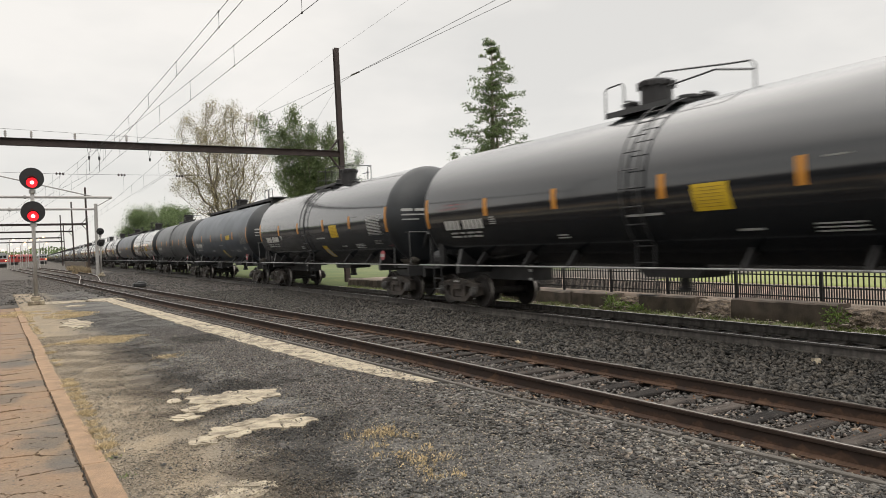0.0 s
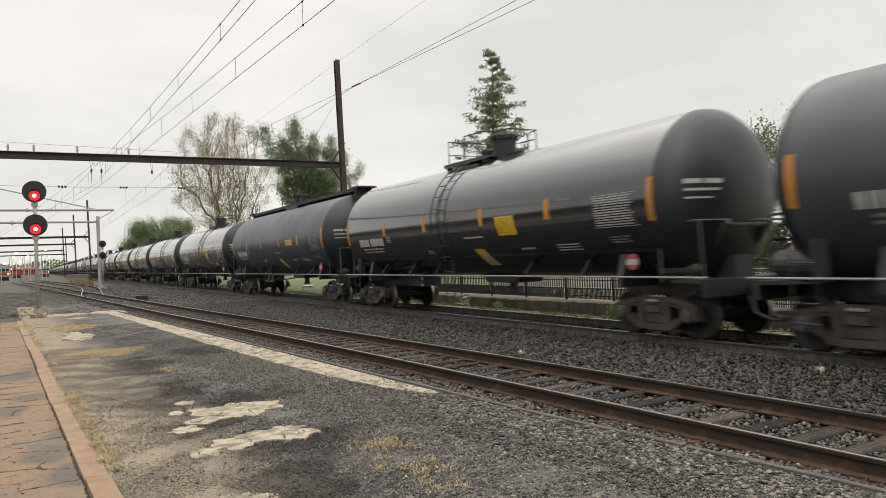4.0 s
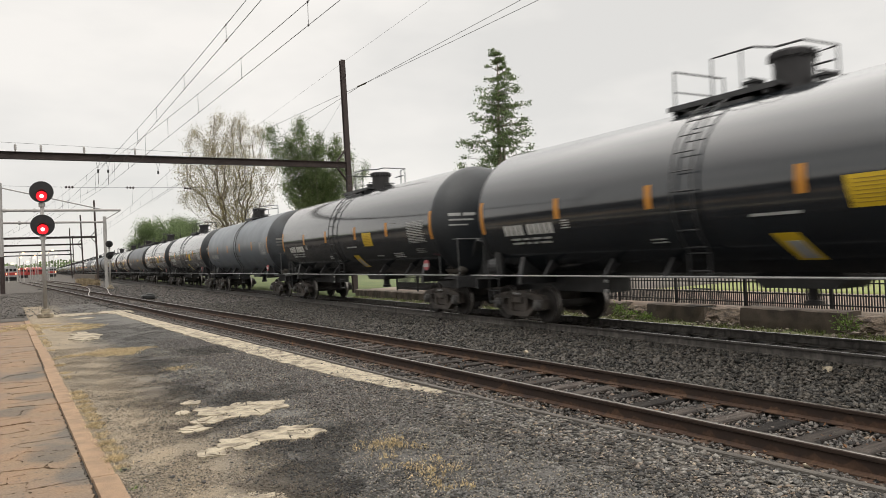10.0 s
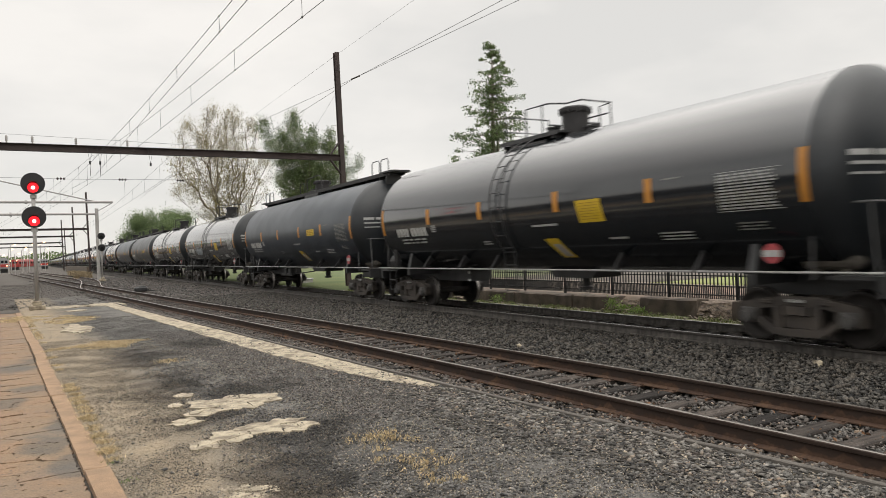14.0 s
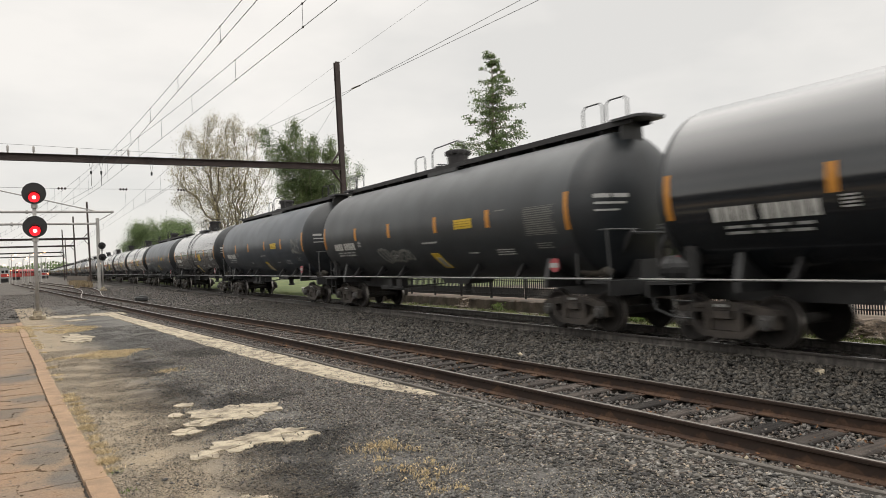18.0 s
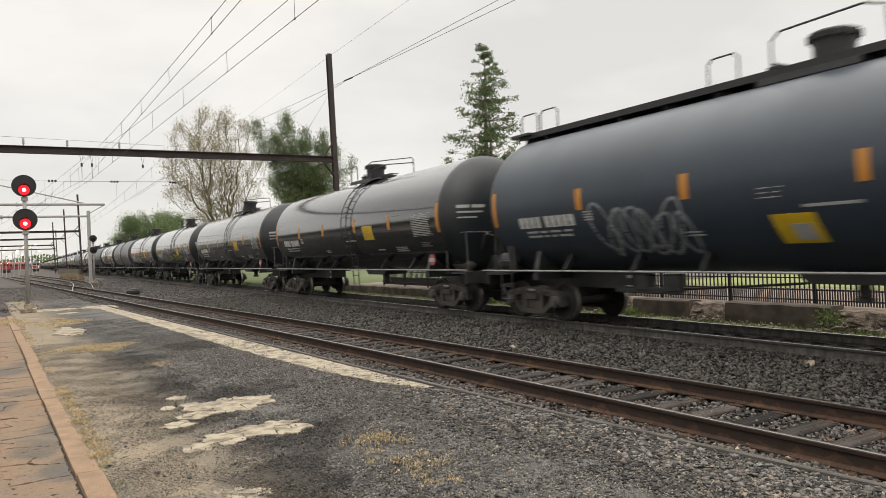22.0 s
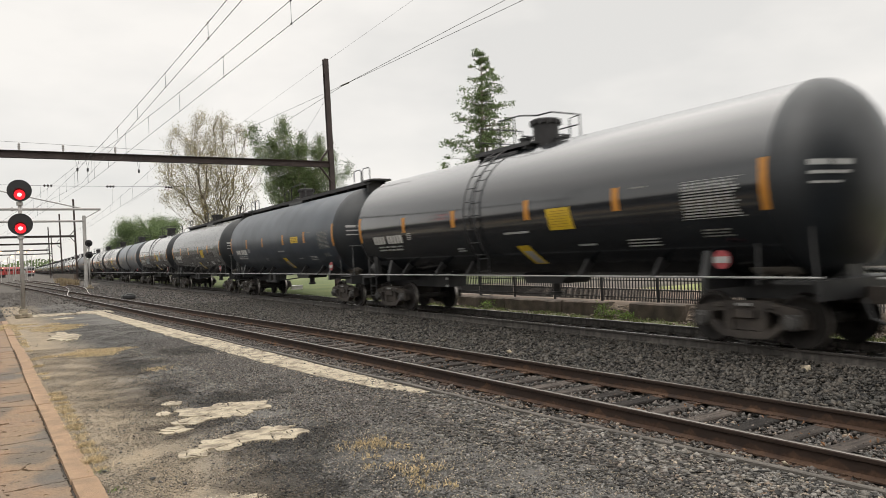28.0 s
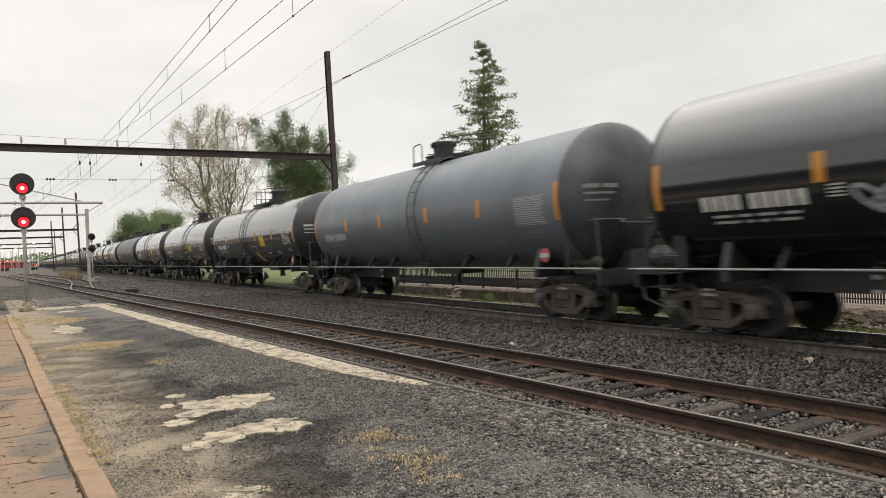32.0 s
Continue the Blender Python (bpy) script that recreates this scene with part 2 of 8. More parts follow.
M = {
    "gloss_black": material("gloss_black_paint", (0.0165, 0.0205, 0.025), 0.16, var=0.3, scale=0.9, fine=60, bump=0.003, coat=1.0, rough_var=0.04, per="object"),
    "satin_black": material("satin_charcoal_paint", (0.056, 0.063, 0.069), 0.38, var=0.3, scale=0.8, fine=50, bump=0.02, rough_var=0.1, per="object"),
    "satin_blue": material("satin_blue_grey_paint", (0.047, 0.065, 0.088), 0.36, var=0.22, scale=0.7, fine=50, bump=0.02, rough_var=0.1, per="object"),
    "satin_walk": material("satin_black_paint", (0.032, 0.036, 0.039), 0.24, var=0.3, scale=0.8, fine=50, bump=0.01, rough_var=0.05, coat=0.5, per="object"),
    # tank heads: rougher than the shells, darker on all but the glossy black cars
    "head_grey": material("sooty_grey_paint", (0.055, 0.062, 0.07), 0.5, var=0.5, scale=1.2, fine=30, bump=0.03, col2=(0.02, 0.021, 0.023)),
    "light_grey": material("slate_grey_paint", (0.116, 0.136, 0.157), 0.33, var=0.2, scale=0.8, fine=40, bump=0.02, rough_var=0.1, per="object"),
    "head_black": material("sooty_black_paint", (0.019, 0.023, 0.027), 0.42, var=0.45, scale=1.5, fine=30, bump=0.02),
    "steel_black": material("black_ironwork", (0.038, 0.038, 0.039), 0.48, var=0.35, scale=4, fine=40, bump=0.08),
    "truck": material("dusty_cast_steel", (0.072, 0.058, 0.047), 0.75, var=0.4, scale=3, fine=30, bump=0.3, col2=(0.034, 0.028, 0.024)),
    "bearing": material("greasy_grey_bearing_steel", (0.10, 0.095, 0.09), 0.45, var=0.35, scale=8, fine=40, bump=0.1),
    "reservoir": material("dusty_beige_grey_paint", (0.17, 0.15, 0.125), 0.6, var=0.35, scale=4, fine=30, bump=0.1),
    "wheel": material("dark_wheel_steel", (0.024, 0.019, 0.016), 0.8, var=0.3, scale=4, fine=40, bump=0.15),
    "tread": material("polished_wheel_tread", (0.3, 0.28, 0.26), 0.4, metal=1.0, var=0.15, scale=6, bump=0.05),
    "pipe": material("worn_pale_pipe", (0.42, 0.42, 0.41), 0.45, var=0.25, scale=5, bump=0.05),
    "amber": material("amber_reflective_strip", (0.62, 0.26, 0.03), 0.4, var=0.12, scale=6, bump=0.02),
    "yellow": material("yellow_panel_paint", (0.75, 0.50, 0.02), 0.45, var=0.12, scale=6, bump=0.02),
    "stencil": material("white_stencil_paint", (0.48, 0.48, 0.46), 0.55, var=0.15, scale=8, bump=0.02),
    "mark": material("white_lettering_paint", (0.70, 0.69, 0.65), 0.55, var=0.25, scale=9, bump=0.02),
    "stencil_grey": material("faded_stencil_paint", (0.23, 0.23, 0.21), 0.6, var=0.2, scale=8, bump=0.02),
    "panel_ink": material("faded_panel_ink", (0.42, 0.27, 0.02), 0.6, var=0.2, scale=8, bump=0.02),
    "marker": material("white_marker_plate", (0.8, 0.8, 0.78), 0.5, var=0.1, scale=6, bump=0.02),
    "red": material("red_placard_paint", (0.45, 0.07, 0.08), 0.45, var=0.12, scale=8, bump=0.02),
    "graffiti_pale": material("pale_spray_paint", (0.42, 0.46, 0.48), 0.5, var=0.2, scale=5, bump=0.02),
    "graffiti_dim": material("faded_pale_spray_paint", (0.30, 0.31, 0.32), 0.55, var=0.3, scale=5, bump=0.02),
    "graffiti_yellow": material("yellow_green_spray_paint", (0.30, 0.30, 0.03), 0.5, var=0.2, scale=5, bump=0.02),
    "rail": material("rusty_rail_steel", (0.06, 0.034, 0.022), 0.8, var=0.45, scale=3.0, fine=30, bump=0.3, col2=(0.115, 0.066, 0.04), spread=(0.45, 0.7), coord="World"),
    "rail_grey": material("grey_dusty_rail_steel", (0.125, 0.112, 0.098), 0.65, var=0.35, scale=3.0, fine=35, bump=0.2, col2=(0.035, 0.03, 0.026), stretch=(1, 3, 0.6), coord="World"),
    "rail_top": material("polished_rail_head", (0.36, 0.35, 0.34), 0.25, metal=1.0, var=0.15, scale=3, bump=0.03),
    "rail_dull": material("dull_rail_head", (0.34, 0.31, 0.28), 0.3, metal=1.0, var=0.25, scale=3, bump=0.05),
    "platform_tan": material("tan_worn_platform_paving", (0.27, 0.20, 0.15), 0.85, var=0.3, scale=0.8, fine=30, bump=0.2, coord="World", col2=(0.24, 0.20, 0.16)),
    "asphalt": material("dark_platform_asphalt", (0.04, 0.039, 0.038), 0.9, var=0.3, scale=0.5, fine=40, bump=0.3, coord="World"),
    "platform": material("grey_beige_platform_paving", (0.18, 0.16, 0.135), 0.85, var=0.25, scale=0.6, fine=30, bump=0.2, coord="World"),
    "bar": material("worn_dark_bar_paint", (0.028, 0.028, 0.028), 0.5, var=0.25, scale=5, bump=0.05),
    "rail_paint": material("worn_grey_handrail_paint", (0.10, 0.10, 0.10), 0.45, var=0.25, scale=5, bump=0.05),
    "tie": material("weathered_brown_timber", (0.08, 0.066, 0.056), 0.9, var=0.45, scale=2, fine=30, bump=0.6, per="object", stretch=(1, 8, 8), col2=(0.03, 0.025, 0.022)),
    "ballast": material("dark_crushed_stone", (0.058, 0.055, 0.049), 0.6, var=0.68, scale=8, fine=60, bump=0.3, per="island", col2=(0.066, 0.056, 0.045)),
    "ballast_pale": material("grey_crushed_stone", (0.108, 0.104, 0.096), 0.6, var=0.64, scale=8, fine=60, bump=0.3, per="island", col2=(0.10, 0.08, 0.068)),
    "ballast_yard": material("fine_dark_gravel", (0.205, 0.193, 0.174), 0.7, var=0.46, scale=8, fine=60, bump=0.2, per="island", col2=(0.085, 0.082, 0.08)),
    "ballast_flat": material("flat_grey_stones", (0.175, 0.165, 0.15), 0.6, var=0.6, scale=8, fine=60, bump=0.3, per="island", col2=(0.15, 0.135, 0.115)),
    "ballast_bright": material("pale_stone_chips", (0.36, 0.30, 0.225), 0.85, var=0.45, scale=8, fine=60, bump=0.2, per="island", col2=(0.22, 0.19, 0.15)),
    "ballast_brown": material("brown_and_tan_stones", (0.21, 0.15, 0.105), 0.6, var=0.6, scale=8, fine=60, bump=0.3, per="island", col2=(0.19, 0.165, 0.135)),
    "crack_dirt": material("dark_joint_dirt", (0.085, 0.07, 0.056), 0.95, var=0.3, scale=4, fine=60, bump=0.4),
    "crumbled": material("crumbled_concrete_face", (0.36, 0.28, 0.21), 0.95, var=0.55, scale=9, fine=45, bump=1.0, col2=(0.10, 0.08, 0.065), coord="World", bump_dist=0.03, stretch=(1, 0.6, 2)),
    "verge": material("brown_verge_soil", (0.12, 0.10, 0.065), 0.9, var=0.35, scale=1.5, fine=30, bump=0.5, col2=(0.13, 0.15, 0.05)),
    "edging": material("weathered_grey_edging", (0.15, 0.135, 0.118), 0.8, var=0.3, scale=2, fine=30, bump=0.4, stretch=(8, 1, 8)),
    "dead_leaf": material("brown_dead_leaves", (0.22, 0.11, 0.05), 0.8, var=0.35, scale=5, bump=0, per="island"),
    "weed_light": leafy("thin_verge_grass", (0.22, 0.24, 0.08), (0.13, 0.17, 0.05), 5),
    "brown_iron": material("brown_rusted_girder", (0.055, 0.035, 0.03), 0.7, var=0.3, scale=2, fine=20, bump=0.15),
    "galvanised": material("weathered_galvanised_steel", (0.52, 0.50, 0.47), 0.6, metal=0.0, var=0.2, scale=4, bump=0.05),
    "wire": material("dark_copper_wire", (0.05, 0.045, 0.042), 0.6, var=0.2, bump=0),
    "porcelain": material("brown_insulator_glaze", (0.05, 0.03, 0.028), 0.25, var=0.2, bump=0),
    "signal_black": material("matte_black_signal_paint", (0.018, 0.016, 0.017), 0.6, var=0.3, scale=6, bump=0.05),
    "signal_glow": glow("lit_red_lens", (1.0, 0.012, 0.02), 1.8),
    "signal_core": glow("lit_signal_core", (1.0, 0.13, 0.12), 12.0),
    "lamp": glow("lit_yard_lamp", (1.0, 0.62, 0.32), 4.5),
    "headlight": glow("lit_headlight", (1.0, 0.35, 0.2), 8.0),
    "concrete": material("stained_brown_concrete", (0.16, 0.125, 0.095), 0.9, var=0.4, scale=2.2, fine=40, bump=0.5, col2=(0.075, 0.06, 0.048), coord="World"),
    "pale_slab": material("pale_worn_concrete", (0.50, 0.43, 0.31), 0.9, var=0.4, scale=6.0, fine=60, bump=0.7, col2=(0.22, 0.18, 0.13), coord="World", spread=(0.42, 0.64)),
    "kerb": material("tan_kerb_concrete", (0.395, 0.256, 0.152), 0.9, var=0.5, scale=5, fine=90, bump=0.8, col2=(0.29, 0.192, 0.12), coord="World"),
    "paving": material("cracked_terracotta_paving", (0.282, 0.178, 0.104), 0.9, var=0.55, scale=2.2, fine=55, bump=0.9, col2=(0.262, 0.180, 0.113), coord="World", spread=(0.40, 0.60)),
    "fence": material("black_fence_paint", (0.02, 0.02, 0.021), 0.45, var=0.25, scale=5, bump=0.05),
    "grass": material("spring_grass", (0.27, 0.29, 0.09), 0.8, var=0.3, scale=0.4, fine=20, bump=0.3, col2=(0.24, 0.28, 0.08)),
    "rough_grass": material("rough_far_grass", (0.095, 0.13, 0.04), 0.9, var=0.35, scale=0.3, fine=8, bump=0.4, col2=(0.15, 0.175, 0.06)),
    "weed": leafy("green_weed_leaves", (0.24, 0.34, 0.08), (0.16, 0.25, 0.06), 5),
    "straw": leafy("dry_straw_grass", (0.74, 0.58, 0.34), (0.56, 0.44, 0.25), 5),
    "brush": leafy("dull_dry_brush", (0.36, 0.28, 0.17), (0.26, 0.20, 0.12), 5),
    "bark": material("grey_brown_bark", (0.30, 0.25, 0.19), 0.9, var=0.3, scale=2, fine=20, bump=0.4),
    "leaf": leafy("fresh_green_leaves", (0.26, 0.325, 0.125), (0.12, 0.175, 0.07)),
    "leaf_young": leafy("young_olive_leaves", (0.47, 0.41, 0.20), (0.36, 0.305, 0.16)),
    "needle": leafy("conifer_foliage", (0.22, 0.29, 0.11), (0.12, 0.175, 0.07)),
    "far_wood": leafy("hazy_green_woods", (0.27, 0.35, 0.16), (0.19, 0.26, 0.11), 0.2),
    "coach_white": material("silver_coach_steel", (0.5, 0.5, 0.5), 0.4, metal=0.3, var=0.15, bump=0.02),
    "coach_red": material("red_coach_paint", (0.5, 0.05, 0.04), 0.4, var=0.15, bump=0.02),
    "glass": material("dark_coach_glass", (0.02, 0.022, 0.025), 0.1, var=0.1, bump=0),
    "unseen_brick": material("dark_shaded_brick", (0.10, 0.085, 0.075), 0.9, var=0.35, scale=1.2, fine=20, bump=0.3),
    "house_wall": material("dark_painted_house_wall", (0.05, 0.052, 0.05), 0.9, var=0.3, scale=1.2, fine=20, bump=0.2),
    "rubble": material("broken_pale_rubble", (0.27, 0.215, 0.17), 0.85, var=0.35, scale=3, fine=25, bump=0.4, per="island", col2=(0.2, 0.16, 0.13)),
}

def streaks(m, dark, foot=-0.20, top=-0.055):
    """Dark drips over a rail's web, from its top down in uneven tongues."""
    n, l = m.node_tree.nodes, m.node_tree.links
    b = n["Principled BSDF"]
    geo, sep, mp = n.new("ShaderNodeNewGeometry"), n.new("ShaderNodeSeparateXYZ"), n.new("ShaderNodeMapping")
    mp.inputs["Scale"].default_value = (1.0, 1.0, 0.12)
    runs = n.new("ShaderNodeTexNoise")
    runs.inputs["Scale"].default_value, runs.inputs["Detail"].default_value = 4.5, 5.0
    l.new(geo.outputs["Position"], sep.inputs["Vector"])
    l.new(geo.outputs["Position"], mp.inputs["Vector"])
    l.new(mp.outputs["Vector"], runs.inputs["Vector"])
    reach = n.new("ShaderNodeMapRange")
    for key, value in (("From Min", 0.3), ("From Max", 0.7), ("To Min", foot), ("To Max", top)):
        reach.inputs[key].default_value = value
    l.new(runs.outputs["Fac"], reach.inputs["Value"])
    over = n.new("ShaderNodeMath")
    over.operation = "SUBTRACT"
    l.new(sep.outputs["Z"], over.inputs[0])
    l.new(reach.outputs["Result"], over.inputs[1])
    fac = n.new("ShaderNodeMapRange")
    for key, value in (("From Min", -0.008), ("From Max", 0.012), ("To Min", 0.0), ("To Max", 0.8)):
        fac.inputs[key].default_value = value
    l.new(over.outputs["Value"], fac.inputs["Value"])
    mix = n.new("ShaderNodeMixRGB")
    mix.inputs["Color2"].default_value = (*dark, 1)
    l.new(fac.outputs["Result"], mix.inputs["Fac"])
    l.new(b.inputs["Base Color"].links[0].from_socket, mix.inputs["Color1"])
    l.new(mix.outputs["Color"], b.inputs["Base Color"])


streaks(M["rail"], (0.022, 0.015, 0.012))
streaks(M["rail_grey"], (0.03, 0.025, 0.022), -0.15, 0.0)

def worn(m, grey, scale=1.1, lo=0.5, hi=0.58, most=0.85):
    """Grey patches where the coloured skin of a paving has worn away, and small dark pits."""
    n, l = m.node_tree.nodes, m.node_tree.links
    b = n["Principled BSDF"]
    geo = n.new("ShaderNodeNewGeometry")
    spots, pits = n.new("ShaderNodeTexNoise"), n.new("ShaderNodeTexNoise")
    for tex, sc, detail in ((spots, scale, 7.0), (pits, 22.0, 4.0)):
        tex.inputs["Scale"].default_value, tex.inputs["Detail"].default_value = sc, detail
        l.new(geo.outputs["Position"], tex.inputs["Vector"])
    colour = b.inputs["Base Color"].links[0].from_socket
    for tex, a, c, top, tint in ((spots, lo, hi, most, grey), (pits, 0.60, 0.70, 0.6, tuple(q * 0.4 for q in grey))):
        fac, mix = n.new("ShaderNodeMapRange"), n.new("ShaderNodeMixRGB")
        for key, value in (("From Min", a), ("From Max", c), ("To Min", 0.0), ("To Max", top)):
            fac.inputs[key].default_value = value
        l.new(tex.outputs["Fac"], fac.inputs["Value"])
        l.new(fac.outputs["Result"], mix.inputs["Fac"])
        l.new(colour, mix.inputs["Color1"])
        mix.inputs["Color2"].default_value = (*(q * ALBEDO for q in tint), 1)
        colour = mix.outputs["Color"]
    l.new(colour, b.inputs["Base Color"])


def thin_coat(m, foot, top):
    """Thins the glossy coat towards the bottom of a tank, with an uneven edge."""
    n, l = m.node_tree.nodes, m.node_tree.links
    co, sep, runs = n.new("ShaderNodeTexCoord"), n.new("ShaderNodeSeparateXYZ"), n.new("ShaderNodeTexNoise")
    runs.inputs["Scale"].default_value, runs.inputs["Detail"].default_value = 0.8, 5.0
    l.new(co.outputs["Object"], sep.inputs["Vector"])
    l.new(co.outputs["Object"], runs.inputs["Vector"])
    high = n.new("ShaderNodeMath")
    high.operation = "ADD"
    l.new(sep.outputs["Z"], high.inputs[0])
    l.new(runs.outputs["Fac"], high.inputs[1])
    coat_left = n.new("ShaderNodeMapRange")
    for key, value in (("From Min", foot + 0.5), ("From Max", top + 0.5), ("To Min", 0.12), ("To Max", 1.0)):
        coat_left.inputs[key].default_value = value
    l.new(high.outputs["Value"], coat_left.inputs["Value"])
    l.new(coat_left.outputs["Result"], n["Principled BSDF"].inputs["Coat Weight"])


worn(M["paving"], (0.165, 0.150, 0.130), 1.0, 0.50, 0.66, 0.4)
thin_coat(M["gloss_black"], 1.7, 2.75)

# dusty stone and rusty rail have little gloss
for key in ("ballast_brown", "ballast", "ballast_pale", "ballast_yard", "ballast_flat", "rail", "tie", "edging", "gloss_black"):
    M[key].node_tree.nodes["Principled BSDF"].inputs["Specular IOR Level"].default_value = 0.28


def ground_material(name, base, dust, stain, dust_x=None, scale=1.0):
    """Fine dark gravel with pale trodden dust and black stains, each with an outline of its own."""
    m = bpy.data.materials.new(name)
    m.use_nodes = True
    n, l = m.node_tree.nodes, m.node_tree.links
    b = n["Principled BSDF"]
    base, dust, stain = (tuple(c * ALBEDO for c in q) for q in (base, dust, stain))
    geo = n.new("ShaderNodeTexCoord")
    def tex(kind, sc, detail=4.0):
        t = n.new(kind)
        t.inputs["Scale"].default_value = sc
        if kind == "ShaderNodeTexNoise":
            t.inputs["Detail"].default_value = detail
        l.new(geo.outputs["Object"], t.inputs["Vector"])
        return t
    def mapped(out, a, c, lo=0.0, hi=1.0):
        r = n.new("ShaderNodeMapRange")
        for k, q in (("From Min", a), ("From Max", c), ("To Min", lo), ("To Max", hi)):
            r.inputs[k].default_value = q
        l.new(out, r.inputs["Value"])
        return r.outputs["Result"]
    def mix(fac, a, c):
        r = n.new("ShaderNodeMixRGB")
        l.new(fac, r.inputs["Fac"])
        for s, q in (("Color1", a), ("Color2", c)):
            if isinstance(q, tuple):
                r.inputs[s].default_value = (*q, 1)
            else:
                l.new(q, r.inputs[s])
        return r.outputs["Color"]
    stones = tex("ShaderNodeTexVoronoi", 42 * scale)
    grit = tex("ShaderNodeTexNoise", 130 * scale, 3.0)
    patches = tex("ShaderNodeTexNoise", 0.55, 5.0)
    spots = tex("ShaderNodeTexNoise", 2.2, 6.0)
    grey = n.new("ShaderNodeHueSaturation")
    grey.inputs["Saturation"].default_value = 0.0
    l.new(stones.outputs["Color"], grey.inputs["Color"])
    stone_tone = mix(mapped(grey.outputs["Color"], 0.1, 0.9), tuple(c * 0.35 for c in base), tuple(c * 1.7 for c in base))
    col = mix(mapped(grit.outputs["Fac"], 0.42, 0.68, 0.0, 0.7), stone_tone, tuple(c * 2.3 for c in base))
    col = mix(mapped(patches.outputs["Fac"], 0.42, 0.62, 0.0, 0.6), col, stain)
    if dust_x:
        sep = n.new("ShaderNodeSeparateXYZ")
        l.new(geo.outputs["Object"], sep.inputs["Vector"])
        lean = n.new("ShaderNodeMath")
        lean.operation, lean.inputs[1].default_value = "MULTIPLY", 0.035
        l.new(sep.outputs["Y"], lean.inputs[0])
        flat = n.new("ShaderNodeMath")
        flat.operation = "ADD"
        l.new(sep.outputs["X"], flat.inputs[0])
        l.new(lean.outputs["Value"], flat.inputs[1])
        band = mapped(flat.outputs["Value"], dust_x[0], dust_x[1], 1.0, 0.0)
        wav = mapped(spots.outputs["Fac"], 0.26, 0.55, 0.55, 1.0)
        fac = n.new("ShaderNodeMath")
        fac.operation = "MULTIPLY"
        l.new(band, fac.inputs[0])
        l.new(wav, fac.inputs[1])
        dusty = mix(mapped(grit.outputs["Fac"], 0.35, 0.62), tuple(c * 0.66 for c in dust), tuple(c * 1.25 for c in dust))
        col = mix(fac.outputs["Value"], col, dusty)
    else:
        col = mix(mapped(spots.outputs["Fac"], 0.55, 0.75, 0.0, 0.4), col, dust)
    l.new(col, b.inputs["Base Color"])
    b.inputs["Roughness"].default_value = 0.9
    b.inputs["Specular IOR Level"].default_value = 0.25
    bp = n.new("ShaderNodeBump")
    bp.inputs["Strength"].default_value, bp.inputs["Distance"].default_value = 0.8, 0.012
    l.new(stones.outputs["Distance"], bp.inputs["Height"])
    bp2 = n.new("ShaderNodeBump")
    bp2.inputs["Strength"].default_value, bp2.inputs["Distance"].default_value = 0.5, 0.006
    l.new(grit.outputs["Fac"], bp2.inputs["Height"])
    l.new(bp.outputs["Normal"], bp2.inputs["Normal"])
    l.new(bp2.outputs["Normal"], b.inputs["Normal"])
    return m


M["yard"] = ground_material("dark_gravel_yard", (0.100, 0.094, 0.086), (0.34, 0.273, 0.190), (0.022, 0.021, 0.020), dust_x=(1.35, 2.35))
M["ballast_bed"] = ground_material("ballast_bed", (0.036, 0.033, 0.030), (0.085, 0.075, 0.064), (0.025, 0.024, 0.023), scale=0.5)
M["earth"] = ground_material("open_ground", (0.076, 0.067, 0.058), (0.13, 0.108, 0.086), (0.045, 0.041, 0.037), scale=0.5)


